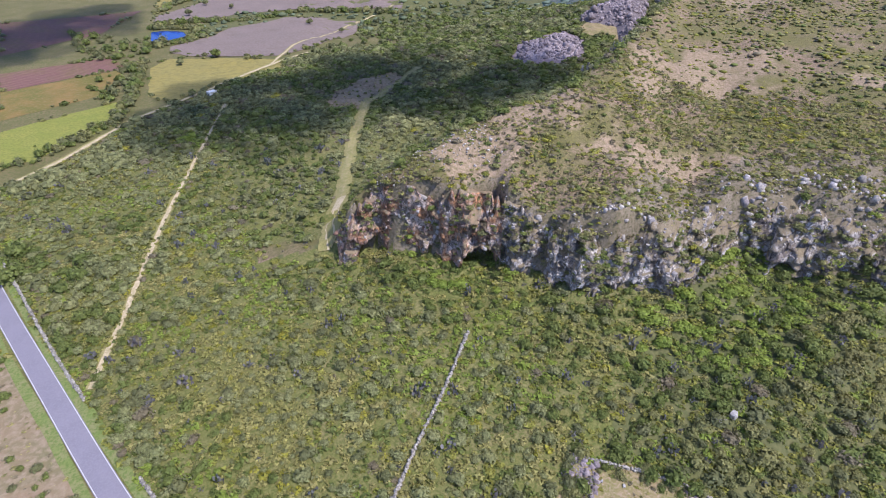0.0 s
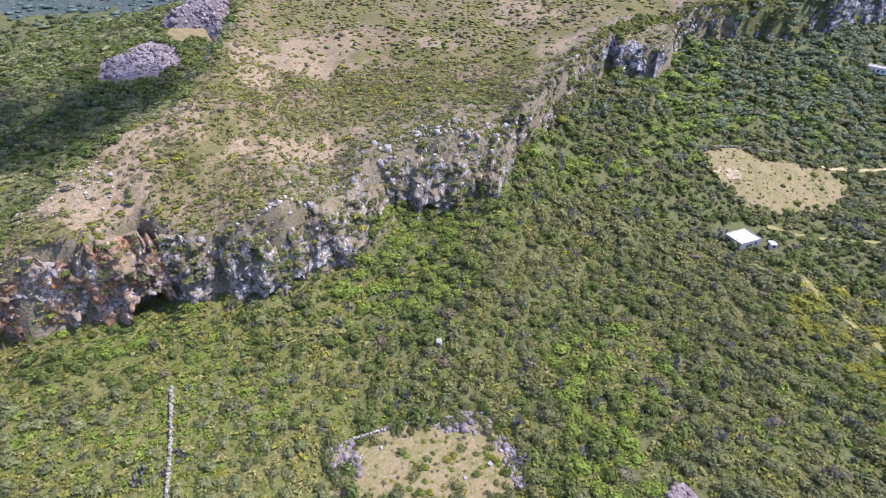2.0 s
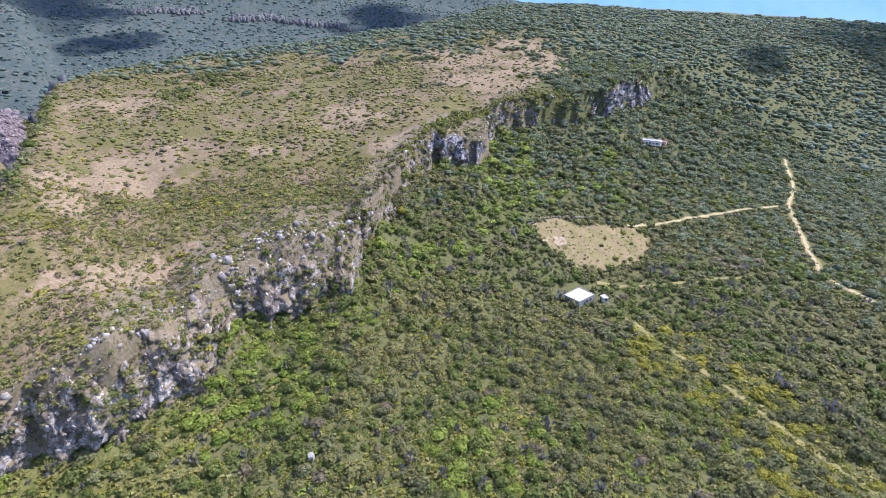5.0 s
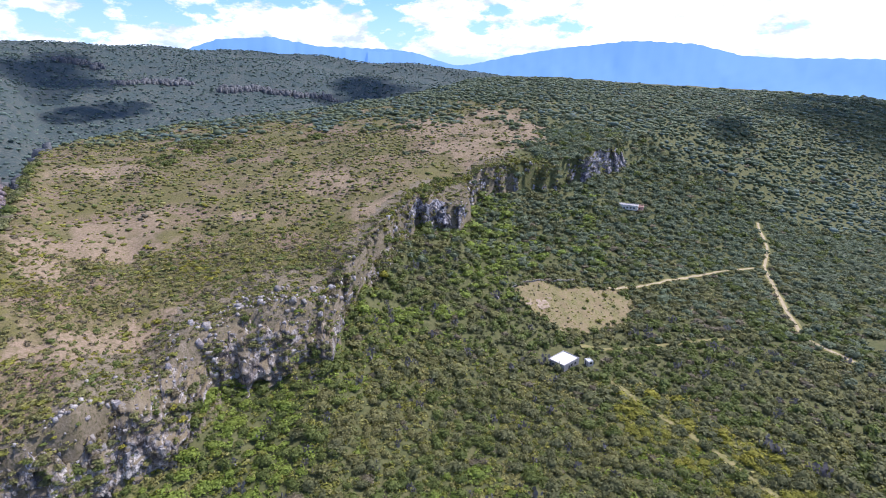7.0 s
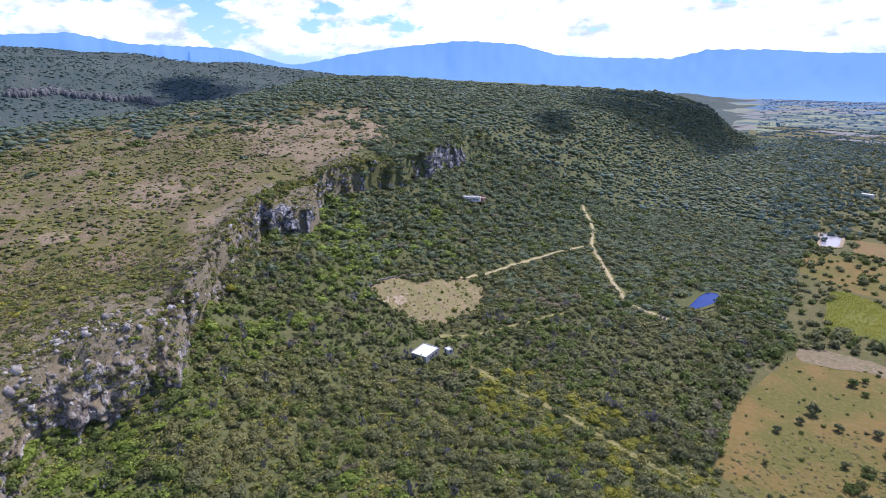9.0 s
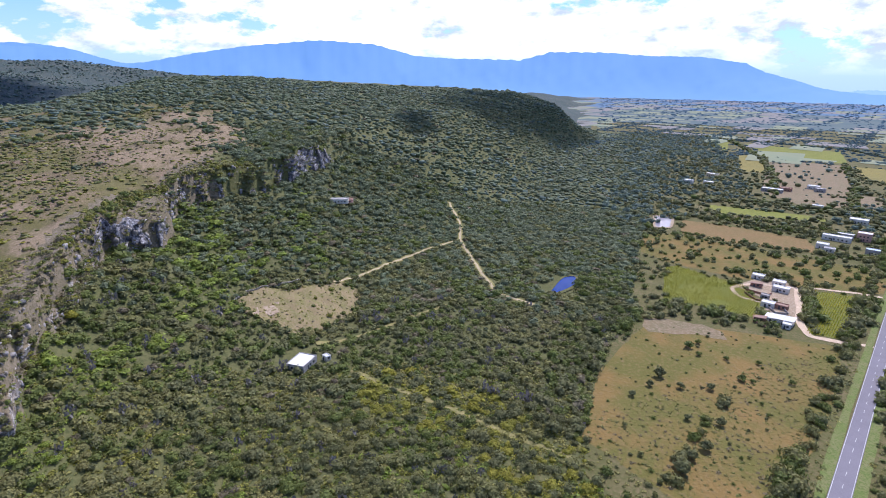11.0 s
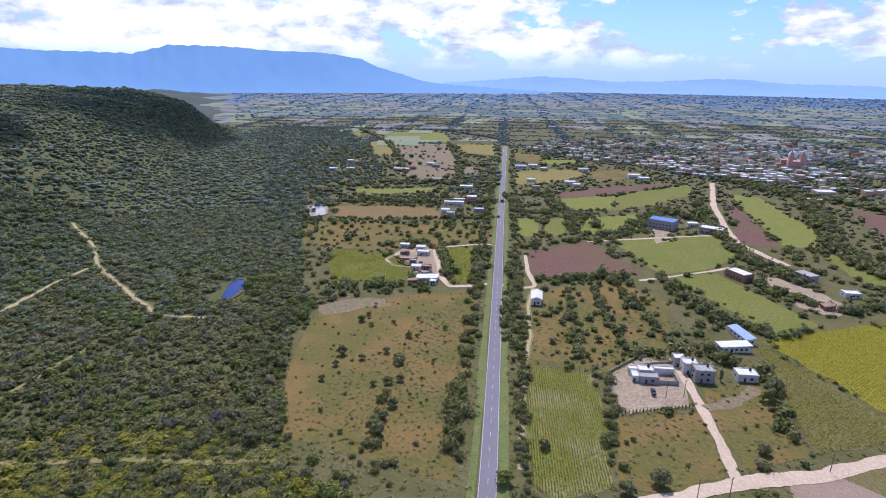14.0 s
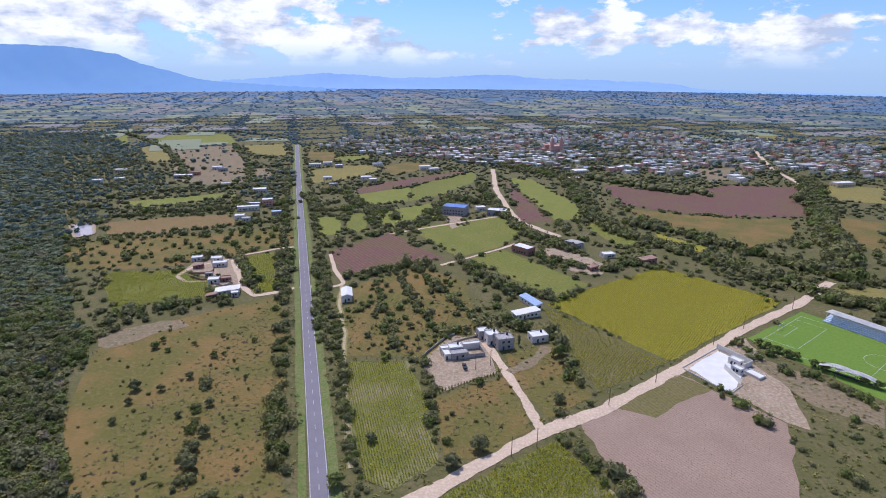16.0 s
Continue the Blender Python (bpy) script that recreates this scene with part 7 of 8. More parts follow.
def house(label, x, y, w, d, h, turn=ROAD_TURN, wall=WALL_WHITE, roof=ROOF_WHITE, style="flat", category="house", group="", tank=False, detail=True):
    """A rendered block house: walls, a flat parapet roof, a lean-to or a gable roof, door and windows."""
    HOUSES.append((x, y, max(w, d) * 0.62 + 2.5))
    ob = new("house" if category == "house" else category.replace(" ", "_"))
    if style == "flat":
        part("wall", boxes((-w / 2, -d / 2, -0.3, w / 2, d / 2, h)), wall, ob)
        t = 0.25
        rf = part("roof", boxes((-w / 2 + t, -d / 2 + t, h, w / 2 - t, d / 2 - t, h + 0.12)), roof, ob)
        part("parapet", boxes((-w / 2, -d / 2, h, w / 2, -d / 2 + t, h + 0.5), (-w / 2, d / 2 - t, h, w / 2, d / 2, h + 0.5), (-w / 2, -d / 2 + t, h, -w / 2 + t, d / 2 - t, h + 0.5), (w / 2 - t, -d / 2 + t, h, w / 2, d / 2 - t, h + 0.5)), wall, ob)
        if tank:
            bm = bmesh.new()
            bmesh.ops.create_cone(bm, segments=12, radius1=0.6, radius2=0.5, depth=1.5, cap_ends=True, matrix=Matrix.Translation((w * 0.25, d * 0.2, h + 0.85)))
            part("water_tank", bm, DARK_METAL, ob, "black plastic water tank")
    else:
        rise = 0.9 if style == "lean" else w * 0.22
        part("wall", boxes((-w / 2, -d / 2, -0.3, w / 2, d / 2, h)), wall, ob)
        bm = bmesh.new()
        if style == "lean":
            sec = [(-w / 2 - 0.4, h), (w / 2 + 0.4, h + rise), (w / 2 + 0.4, h + rise + 0.1), (-w / 2 - 0.4, h + 0.12)]
        else:
            sec = [(-w / 2 - 0.4, h - 0.05), (0, h + rise), (w / 2 + 0.4, h - 0.05), (w / 2 + 0.4, h + 0.1), (0, h + rise + 0.15), (-w / 2 - 0.4, h + 0.1)]
        a = [bm.verts.new((p, -d / 2 - 0.4, q)) for p, q in sec]
        b = [bm.verts.new((p, d / 2 + 0.4, q)) for p, q in sec]
        n = len(sec)
        bm.faces.new(a)
        bm.faces.new(b[::-1])
        for k in range(n):
            bm.faces.new((a[k], b[k], b[(k + 1) % n], a[(k + 1) % n]))
        bmesh.ops.recalc_face_normals(bm, faces=bm.faces[:])
        part("roof", bm, roof, ob)
        if style == "gable":
            bm = bmesh.new()
            for yy in (-d / 2, d / 2):
                bm.faces.new([bm.verts.new(p) for p in ((-w / 2, yy, h), (w / 2, yy, h), (0, yy, h + rise * 0.97))])
            part("gable", bm, wall, ob)
        else:
            part("end_wall", boxes((w / 2 - 0.2, -d / 2, h, w / 2, d / 2, h + rise * 0.93)), wall, ob)
    if detail:
        part("door", boxes((-0.55 - w * 0.15, -d / 2 - 0.06, -0.1, 0.45 - w * 0.15, -d / 2 + 0.05, 2.05)), DARK_METAL, ob)
        floors = max(int(h / 2.9), 1)
        for f in range(floors):
            for xx in np.linspace(-w / 2, w / 2, max(int(w / 3.2), 2) + 2)[1:-1]:
                if f or abs(xx + w * 0.15) > 1.4:
                    window(ob, xx, -d / 2, 1.6 + 2.8 * f, 1.3, 1.2, "x")
            for yy in np.linspace(-d / 2, d / 2, max(int(d / 4.5), 1) + 2)[1:-1]:
                window(ob, w / 2, yy, 1.6 + 2.8 * f, 1.2, 1.1, "y")
                window(ob, -w / 2, yy, 1.6 + 2.8 * f, 1.2, 1.1, "y")
    ob.matrix_basis = pose(x, y, float(land(x, y)[0]) + 0.15, 0, 0, turn)
    return tagged(ob, label, category, group)


def compound(ox, oy, turn):
    """Places in a yard's own axes: u along its front, v away from it."""
    a = radians(turn)
    return lambda u, v: (ox + u * math.cos(a) - v * math.sin(a), oy + u * math.sin(a) + v * math.cos(a))


def roof_posts(ob, w, d, h):
    """Stubs of unfinished columns on a parapet."""
    for xx in (-w / 2 + 0.2, 0, w / 2 - 0.2):
        for yy in (-d / 2 + 0.2, d / 2 - 0.2):
            part("roof_post", boxes((xx - 0.2, yy - 0.2, h + 0.5, xx + 0.2, yy + 0.2, h + 1.25)), WALL_WHITE, ob)


def yard_wall(label, height, material, *line):
    """A thin masonry wall along a line."""
    ob = new("yard_wall")
    p = np.array(line, float)
    for a, b in zip(p[:-1], p[1:]):
        L = float(np.hypot(*(b - a)))
        w = part("wall_section", boxes((0, -0.12, -0.2, L, 0.12, height)), material, ob)
        w.matrix_basis = pose(*a, 0.15, 0, 0, math.degrees(math.atan2(*(b - a)[::-1])))
    return tagged(ob, label, "wall")


def pond(label, material, *poly):
    ob = drape("pond", poly, material, 0.5)
    ob.name = "pond"
    line = smooth_line(list(poly) + [poly[0]], 3)
    tagged(ribbon("bank", line, 2.6, SOIL_PALE if material is WATER_PALE else FOREST_MAT, 0.7, ragged=0.2, parent=ob), kind="structure")
    return tagged(ob, label, "pond", kind="structure")


def pole(x, y, tall=9.0):
    ob = new("utility_pole")
    bm = bmesh.new()
    bmesh.ops.create_cone(bm, segments=8, radius1=0.17, radius2=0.11, depth=tall, cap_ends=True, matrix=Matrix.Translation((0, 0, tall / 2 - 0.2)))
    part("post", bm, WOOD_POLE, ob)
    part("crossarm", boxes((-1.0, -0.06, tall - 1.0, 1.0, 0.06, tall - 0.86)), WOOD_POLE, ob)
    for xx in (-0.9, 0, 0.9):
        part("insulator", boxes((xx - 0.05, -0.05, tall - 0.86, xx + 0.05, 0.05, tall - 0.66)), WALL_WHITE, ob)
    ob.matrix_basis = pose(x, y, 0.1, 0, 0, 60)
    return tagged(ob, "weathered wooden utility pole beside the dirt road", "utility pole", "utility poles")


def car(x, y, turn, material, label):
    ob = new("pickup_truck")
    def prism(sec, half, name, mat_, parent=ob):
        bm = bmesh.new()
        a = [bm.verts.new((p, -half, q)) for p, q in sec]
        b = [bm.verts.new((p, half, q)) for p, q in sec]
        bm.faces.new(a[::-1])
        bm.faces.new(b)
        for k in range(len(sec)):
            bm.faces.new((a[k], a[(k + 1) % len(sec)], b[(k + 1) % len(sec)], b[k]))
        bmesh.ops.recalc_face_normals(bm, faces=bm.faces[:])
        return part(name, bm, mat_, parent)
    prism(((-2.5, 0.45), (2.4, 0.45), (2.45, 0.95), (1.3, 1.08), (-2.5, 1.08)), 0.9, "body", material)
    prism(((-0.7, 1.08), (1.2, 1.08), (0.6, 1.68), (-0.55, 1.68)), 0.8, "cabin", material)
    prism(((-0.62, 1.14), (1.08, 1.14), (0.58, 1.6), (-0.5, 1.6)), 0.81, "side_window", GLASS)
    for xx in (-1.6, 1.55):
        for yy in (-0.85, 0.85):
            bm = bmesh.new()
            bmesh.ops.create_cone(bm, segments=14, radius1=0.36, radius2=0.36, depth=0.24, cap_ends=True, matrix=Matrix.Translation((xx, yy, 0.36)) @ pose(0, 0, 0, 90, 0, 0))
            part("wheel", bm, DARK_METAL, ob)
    ob.matrix_basis = pose(x, y, 0.55, 0, 0, turn)
    return tagged(ob, label, "pickup truck")


def church(x, y, turn):
    ob = new("church")
    part("nave", boxes((-9, -22, 0, 9, 22, 13), (-16, 2, 0, 16, 14, 12)), WALL_PINK, ob)
    bm = bmesh.new()
    bmesh.ops.create_cone(bm, segments=16, radius1=6.2, radius2=6.2, depth=6, cap_ends=True, matrix=Matrix.Translation((0, 8, 16)))
    drum = part("drum", bm, WALL_PINK, ob)
    bm = bmesh.new()
    bmesh.ops.create_uvsphere(bm, u_segments=20, v_segments=12, radius=6.6, matrix=Matrix.Translation((0, 8, 19)) @ Matrix.Diagonal((1, 1, 1.1, 1)))
    part("dome", bm, ROOF_WHITE, drum, "white tiled dome")
    part("lantern", boxes((-0.8, 7.2, 26, 0.8, 8.8, 28.5)), WALL_WHITE, drum)
    for xx in (-8, 8):
        tw = part("bell_tower", boxes((xx - 3, -24, 0, xx + 3, -18, 22), (xx - 2.2, -23.2, 22, xx + 2.2, -18.8, 26)), WALL_PINK, ob)
        bm = bmesh.new()
        bmesh.ops.create_cone(bm, segments=8, radius1=2.4, radius2=0.2, depth=4, cap_ends=True, matrix=Matrix.Translation((xx, -21, 28)))
        part("spire", bm, WALL_PINK, tw)
    ob.matrix_basis = pose(x, y, 0, 0, 0, turn)
    return tagged(ob, "pink stone church with a white dome above village roofs", "church")


def mast(x, y, tall=42):
    ob = new("radio_mast")
    for k in range(7):
        z0, z1 = tall * k / 7, tall * (k + 1) / 7
        w = 1.1 - 0.12 * k
        bm = boxes(*[(sx * w - 0.12, sy * w - 0.12, z0, sx * w + 0.12, sy * w + 0.12, z1) for sx in (-1, 1) for sy in (-1, 1)], (-w, -w, z1 - 0.2, w, w, z1))
        part("section", bm, WALL_WHITE if k % 2 else WALL_PINK, ob)
    ob.matrix_basis = pose(x, y, 0)
    return tagged(ob, "red and white lattice radio mast in the village", "radio mast")


def grandstand(x, y, turn, length=62):
    ob = new("grandstand")
    for k in range(5):
        part("tier", boxes((-length / 2, -6 + k * 1.5, 0, length / 2, -4.5 + k * 1.5, 0.6 + 0.5 * k)), ROOF_PALE_BLUE, ob)
    part("back_wall", boxes((-length / 2, 1.5, 0, length / 2, 1.8, 5.6)), WALL_WHITE, ob)
    bm = bmesh.new()
    v = [bm.verts.new(p) for p in ((-length / 2, -5.5, 6.2), (length / 2, -5.5, 6.2), (length / 2, 3, 5.6), (-length / 2, 3, 5.6))]
    f = bm.faces.new(v)
    bmesh.ops.solidify(bm, geom=[f], thickness=0.15)
    part("roof", bm, ROOF_WHITE, ob)
    for xx in np.linspace(-length / 2 + 1, length / 2 - 1, 9):
        part("post", boxes((xx - 0.1, -5.2, 0, xx + 0.1, -5.0, 6.1)), WALL_WHITE, ob)
    ob.matrix_basis = pose(x, y, 0.3, 0, 0, turn)
    return tagged(ob, "long white-roofed football stand with pale blue tiers", "grandstand")


def canopy(x, y, turn):
    ob = new("shade_canopy")
    bm = bmesh.new()
    n = 10
    for s in (-2.2, 2.2):
        for k in range(n + 1):
            u = k / n
            bm.verts.new((-8 + 16 * u, s, 3.0 + 1.3 * math.sin(u * math.pi)))
    bm.verts.ensure_lookup_table()
    fs = [bm.faces.new((bm.verts[k], bm.verts[k + 1], bm.verts[n + 2 + k], bm.verts[n + 1 + k])) for k in range(n)]
    bmesh.ops.solidify(bm, geom=fs, thickness=0.1)
    part("cover", bm, ROOF_WHITE, ob, "arched white fabric cover")
    for xx in (-7.8, 0, 7.8):
        part("post", boxes((xx - 0.08, -2.0, 0, xx + 0.08, -1.84, 3.0)), DARK_METAL, ob)
        part("post", boxes((xx - 0.08, 1.84, 0, xx + 0.08, 2.0, 3.0)), DARK_METAL, ob)
    part("bench", boxes((-7, 0.6, 0, 7, 1.2, 0.5)), DARK_METAL, ob)
    ob.matrix_basis = pose(x, y, 0.3, 0, 0, turn)
    return tagged(ob, "arched white shade canopy beside the pitch", "canopy", "canopies beside the pitch")


def goal(x, y, turn):
    ob = new("football_goal")
    for yy in (-3.66, 3.66):
        part("post", boxes((-0.09, yy - 0.09, 0, 0.09, yy + 0.09, 2.44)), PAINT_WHITE, ob)
        part("stay", boxes((0.09, yy - 0.05, 0, 1.8, yy + 0.05, 0.1)), PAINT_WHITE, ob)
    part("crossbar", boxes((-0.09, -3.75, 2.44, 0.09, 3.75, 2.62)), PAINT_WHITE, ob)
    ob.matrix_basis = pose(x, y, 0.35, 0, 0, turn)
    return tagged(ob, "white steel football goal on green turf", "goal")


def maize(label, direction, row, step, size, share, *poly, leaf=LEAF_MAIZE):
    """Standing maize: plants set in rows inside an outline."""
    p = np.array(poly, float)
    r = np.random.RandomState(int(abs(p[0, 0] * 5)) % 997)
    c, rad = p.mean(0), np.hypot(*(p - p.mean(0)).T).max()
    u, w = np.meshgrid(np.arange(-rad, rad, step), np.arange(-rad, rad, row))
    u, w = u.ravel() + r.uniform(-0.5, 0.5, u.size) * step, w.ravel() + r.uniform(-0.12, 0.12, u.size) * row
    t = radians(direction)
    x, y = c[0] - u * math.sin(t) + w * math.cos(t), c[1] + u * math.cos(t) + w * math.sin(t)
    k = inside(p, x, y)
    x, y = x[k], y[k]
    k = r.uniform(0, 1, len(x)) < share + 0.35 * waves(x, y, 45, 91)
    x, y = x[k], y[k]
    forms = []
    for s in range(4):
        q = np.random.RandomState(s)
        v, f = [], []
        for b in range(4):
            a = q.uniform(0, 6.28)
            n = len(v)
            v += [(-0.3 * math.sin(a), 0.3 * math.cos(a), 0.25), (0.3 * math.sin(a), -0.3 * math.cos(a), 0.25), (0.65 * math.cos(a), 0.65 * math.sin(a), q.uniform(0.5, 1.2))]
            f.append((n, n + 1, n + 2))
        forms.append((np.array(v), np.array(f)))
    return plant("maize", label, "maize", leaf, forms, x, y, size * r.uniform(0.8, 1.25, len(x)), r, tall=1.3, sink=0)


def pitch_line(points):
    ob = ribbon("pitch_line", np.array(points, float), 0.16, PAINT_WHITE, 0.26)
    return tagged(ob, "white painted line on the football pitch", "line", kind="structure")


def pitch_marks(near, far, length=100.0):
    """Lines of a football pitch whose goal line runs from near to far."""
    a, b = np.array(near), np.array(far)
    wide = float(np.hypot(*(b - a)))
    v = (b - a) / wide
    u = np.array([v[1], -v[0]])
    def at(s, t):
        return a + u * s + v * t
    def line(*pts):
        p = np.array([at(*q) for q in pts])
        for k in range(len(p) - 1):
            pitch_line([p[k], (p[k] + p[k + 1]) / 2, p[k + 1]])
    line((0, 0), (0, wide), (length, wide), (length, 0), (0, 0))
    line((length / 2, 0), (length / 2, wide))
    for depth, half in ((16.5, 20), (5.5, 9)):
        line((0, wide / 2 - half), (depth, wide / 2 - half), (depth, wide / 2 + half), (0, wide / 2 + half))
    pitch_line([at(length / 2 + 9.15 * math.cos(t), wide / 2 + 9.15 * math.sin(t)) for t in np.linspace(0, 6.283, 40)])
    goal(*at(-0.1, wide / 2), math.degrees(math.atan2(u[1], u[0])) + 180)


def cypress(x, y, tall):
    ob = new("cypress")
    r = np.random.RandomState(int(abs(x * 91)) % 499)
    v, f = crown(r.randint(900), 2, 24, 0.4)
    mesh_object("crown", v * (tall * 0.13, tall * 0.13, tall * 0.68), f, LEAF_DARK, ob)
    part("trunk", boxes((-0.1, -0.1, -0.2, 0.1, 0.1, tall * 0.3)), BARK, ob)
    ob.matrix_basis = pose(x, y, 0.1)
    return tagged(ob, "slim dark cypress in a row beside the yard", "cypress", "cypresses beside the yard")

# ---- unseen fair-weather clouds, inferred from and placed to cast the shadows on the hills ----
CLOUD = surface("cloud", (0.86, 0.87, 0.88), (0.8, 0.81, 0.83), (0.9, 0.9, 0.9), big=60, fine=9, bump=0.2, rough=1.0)
CLOUD_N, CLOUD_L = CLOUD.node_tree.nodes, CLOUD.node_tree.links
thin_, veil = CLOUD_N.new("ShaderNodeMixShader"), CLOUD_N.new("ShaderNodeBsdfTransparent")
# partly see-through so that the cast shadows come out lighter
thin_.inputs[0].default_value = 0.72
CLOUD_L.new(CLOUD_N["Principled BSDF"].outputs[0], thin_.inputs[1])
CLOUD_L.new(veil.outputs[0], thin_.inputs[2])
CLOUD_L.new(thin_.outputs[0], [q for q in CLOUD_N if q.type == "OUTPUT_MATERIAL"][0].inputs[0])


def cumulus(*shadow, base=900.0):
    """A flat-based cumulus cloud of heaped lumps, out of view, its outline projected sunward from the ground that it
    shades.
    """
    p = np.array(shadow, float)
    ground_z = land(p[:, 0], p[:, 1])[0]
    p = p + np.outer(base - ground_z, SUN_DIR[:2]) / SUN_DIR[2]
    r = np.random.RandomState(int(abs(p[0, 0])) % 983)
    lo, hi = p.min(0), p.max(0)
    lump = 0.11 * float(np.hypot(*(hi - lo)))
    x, y = sown(lo[0], hi[0], lo[1], hi[1], lump * 0.8, r)
    k = inside(p, x, y)
    ball, faces = ICO[3]
    vs, fs, n = [], [], 0
    for cx, cy in zip(x[k], y[k]):
        mid = 1 - min(float(np.hypot(*(p.mean(0) - (cx, cy)))) / (4 * lump), 1)
        for up in range(1 + int(2.2 * mid * r.uniform(0.5, 1))):
            s = lump * r.uniform(0.55, 1.0) * (0.85 ** up)
            v = ball * s * (1 + 0.12 * np.sin(ball[:, :1] * 7 + cx) + 0.1 * np.sin(ball[:, 1:2] * 9 + cy))
            v = v + (cx + r.uniform(-0.3, 0.3) * lump, cy + r.uniform(-0.3, 0.3) * lump, base + 0.3 * lump + up * 0.75 * lump)
            v[:, 2] = np.maximum(v[:, 2], base + 0.04 * (v[:, 2] - base))
            vs.append(v)
            fs.append(faces + n)
            n += len(v)
    ob = mesh_object("cumulus_cloud", np.concatenate(vs), np.concatenate(fs), CLOUD, smooth=True)
    return tagged(ob, "white flat-based cumulus cloud unseen above the hills", "cloud", kind="structure")


cumulus((28, -425), (10, -360), (-44, -318), (-90, -340), (-117, -350), (-150, -345), (-186, -306), (-232, -292), (-262, -325), (-250, -390), (-215, -440), (-187, -464), (-144, -463), (-110, -446), (-50, -440))
cumulus((150, -560), (90, -600), (30, -700), (20, -820), (90, -800), (180, -680))
cumulus((-1010, 480), (-1130, 590), (-1200, 720), (-1230, 860), (-1130, 930), (-992, 802), (-905, 609), (-880, 530), (-930, 470))
cumulus((-800, 300), (-830, 345), (-745, 335), (-690, 275), (-730, 262))
cumulus((-1520, -1190), (-1439, -1046), (-1182, -857), (-1051, -865), (-1200, -1120))
cumulus((-1010, -850), (-1155, -759), (-1084, -700), (-950, -790))
cumulus((-1602, -465), (-1744, -503), (-1900, -400), (-1800, -250), (-1500, -230), (-1330, -330))
# ---- houses, sheds and other made things ----
spot = compound(-26, 251, ROAD_TURN)
house("grey block front of a house with a grey flat roof", *spot(-4.5, 2.5), 9, 5, 3.1, wall=WALL_GREY, roof=ROOF_GREY)
house("white flat-roofed house in a gravel yard", *spot(-5, 7.7), 7, 5.2, 3.9, tank=True)
house("low white side room of a house", *spot(-10.6, 4), 3.2, 6, 2.7)
house("small white outbuilding behind the house", *spot(-10.4, 9), 4.4, 3.6, 3.1)
house("long narrow white-roofed annexe", *spot(4.6, 10.6), 9.4, 3, 2.9, detail=False)
yard_wall("grey block wall of a planted patio", 2.1, WALL_GREY, spot(0.2, 0.3), spot(9, 0.3), spot(9, 8.8))
spot = compound(-13, 261, ROAD_TURN)
roof_posts(house("grey two-storey block house with flat roof", *spot(6, 3.6), 9, 7, 5.9, wall=WALL_GREY, roof=ROOF_GREY, tank=True), 9, 7, 5.9)
roof_posts(house("white two-storey house beside the dirt lane", *spot(1.6, 10.4), 7, 6.2, 5.4, tank=True), 7, 6.2, 5.4)
house("unfinished grey house beside cypresses", *spot(-1.6, 16.6), 5.6, 5.6, 4.7, wall=WALL_GREY, roof=ROOF_WHITE)
house("small white house with a bright flat roof", 9.0, 278.2, 9.5, 7, 3.4, wall=WALL_WHITE, tank=True)
house("long school shed with a white sheet roof", 2.0, 308.0, 16, 6.4, 3.0, turn=30, style="lean", category="school building")
house("school wing with a blue sheet roof", 4.6, 326.2, 4.8, 18, 3.0, turn=35.4, roof=ROOF_SKY, style="lean", category="school building")
house("white shed with a pitched roof beside the road", -112.4, 316.1, 6.5, 14, 4.0, turn=20, style="gable", category="shed")
house("pink brick barn with a pale flat roof", -2.0, 432.1, 16, 10, 5, wall=WALL_BRICK, roof=ROOF_WHITE, turn=-38, category="barn")
house("open shed with a grey sheet roof", 39.9, 455.1, 14, 8, 4, roof=ROOF_GREY, wall=WALL_GREY, style="lean", turn=-50, category="shed")
house("low brick shed with a rusty roof", 49.5, 399.1, 6, 5, 2.6, roof=ROOF_RUST, wall=WALL_BRICK, style="lean", category="shed")
house("brick sheds with rusty roofs beside trees", 93.0, 423.5, 12, 7, 3.4, roof=ROOF_RUST, wall=WALL_BRICK, style="lean", category="shed")
house("grey building with a bright blue roof", -73.9, 550.0, 24, 16, 8, roof=ROOF_BLUE, wall=WALL_GREY, turn=-8, category="warehouse")
house("grey shed with a pale roof beside the road", -31.0, 553.2, 20, 12, 5, wall=WALL_GREY, roof=ROOF_WHITE, turn=-8, category="shed")
house("small white house under trees", -50.0, 569.3, 10, 8, 3.5)
house("farm shed with a white sheet roof", -194.6, 309.4, 9, 8, 2.7, style="lean", category="shed")
house("farm shed with a bright sheet roof", -189.6, 312.5, 9, 8, 2.7, style="lean", category="shed")
house("small white farm shed", -185.1, 307.3, 4.5, 4.5, 2.6, category="shed")
house("small house with a white flat roof", -211.5, 327.1, 7.5, 6, 2.7)
house("farmhouse with a white flat roof", -225.3, 358.9, 10, 6, 3.0)
house("farm store with a white roof", -234.1, 369.3, 8, 6, 2.7, category="shed")
house("small farm building with a white roof", -249.2, 367.9, 8, 6, 2.7, category="shed")
house("roofless brick store in the farmyard", -205.2, 331.5, 7, 5, 2.4, wall=WALL_BRICK, roof=ROOF_RUST, category="shed")
house("rusty tin shelter in the farmyard", -197.8, 301.2, 6, 4, 2.4, wall=WALL_BRICK, roof=ROOF_RUST, style="lean", category="shed")
house("white-roofed building among fields and trees", -289.4, 525.0, 22, 7, 4, wall=WALL_WHITE, roof=ROOF_WHITE, category="building")
house("white-roofed building among fields and trees", -290.7, 539.9, 13, 6, 4, wall=WALL_GREY, roof=ROOF_WHITE, category="building")
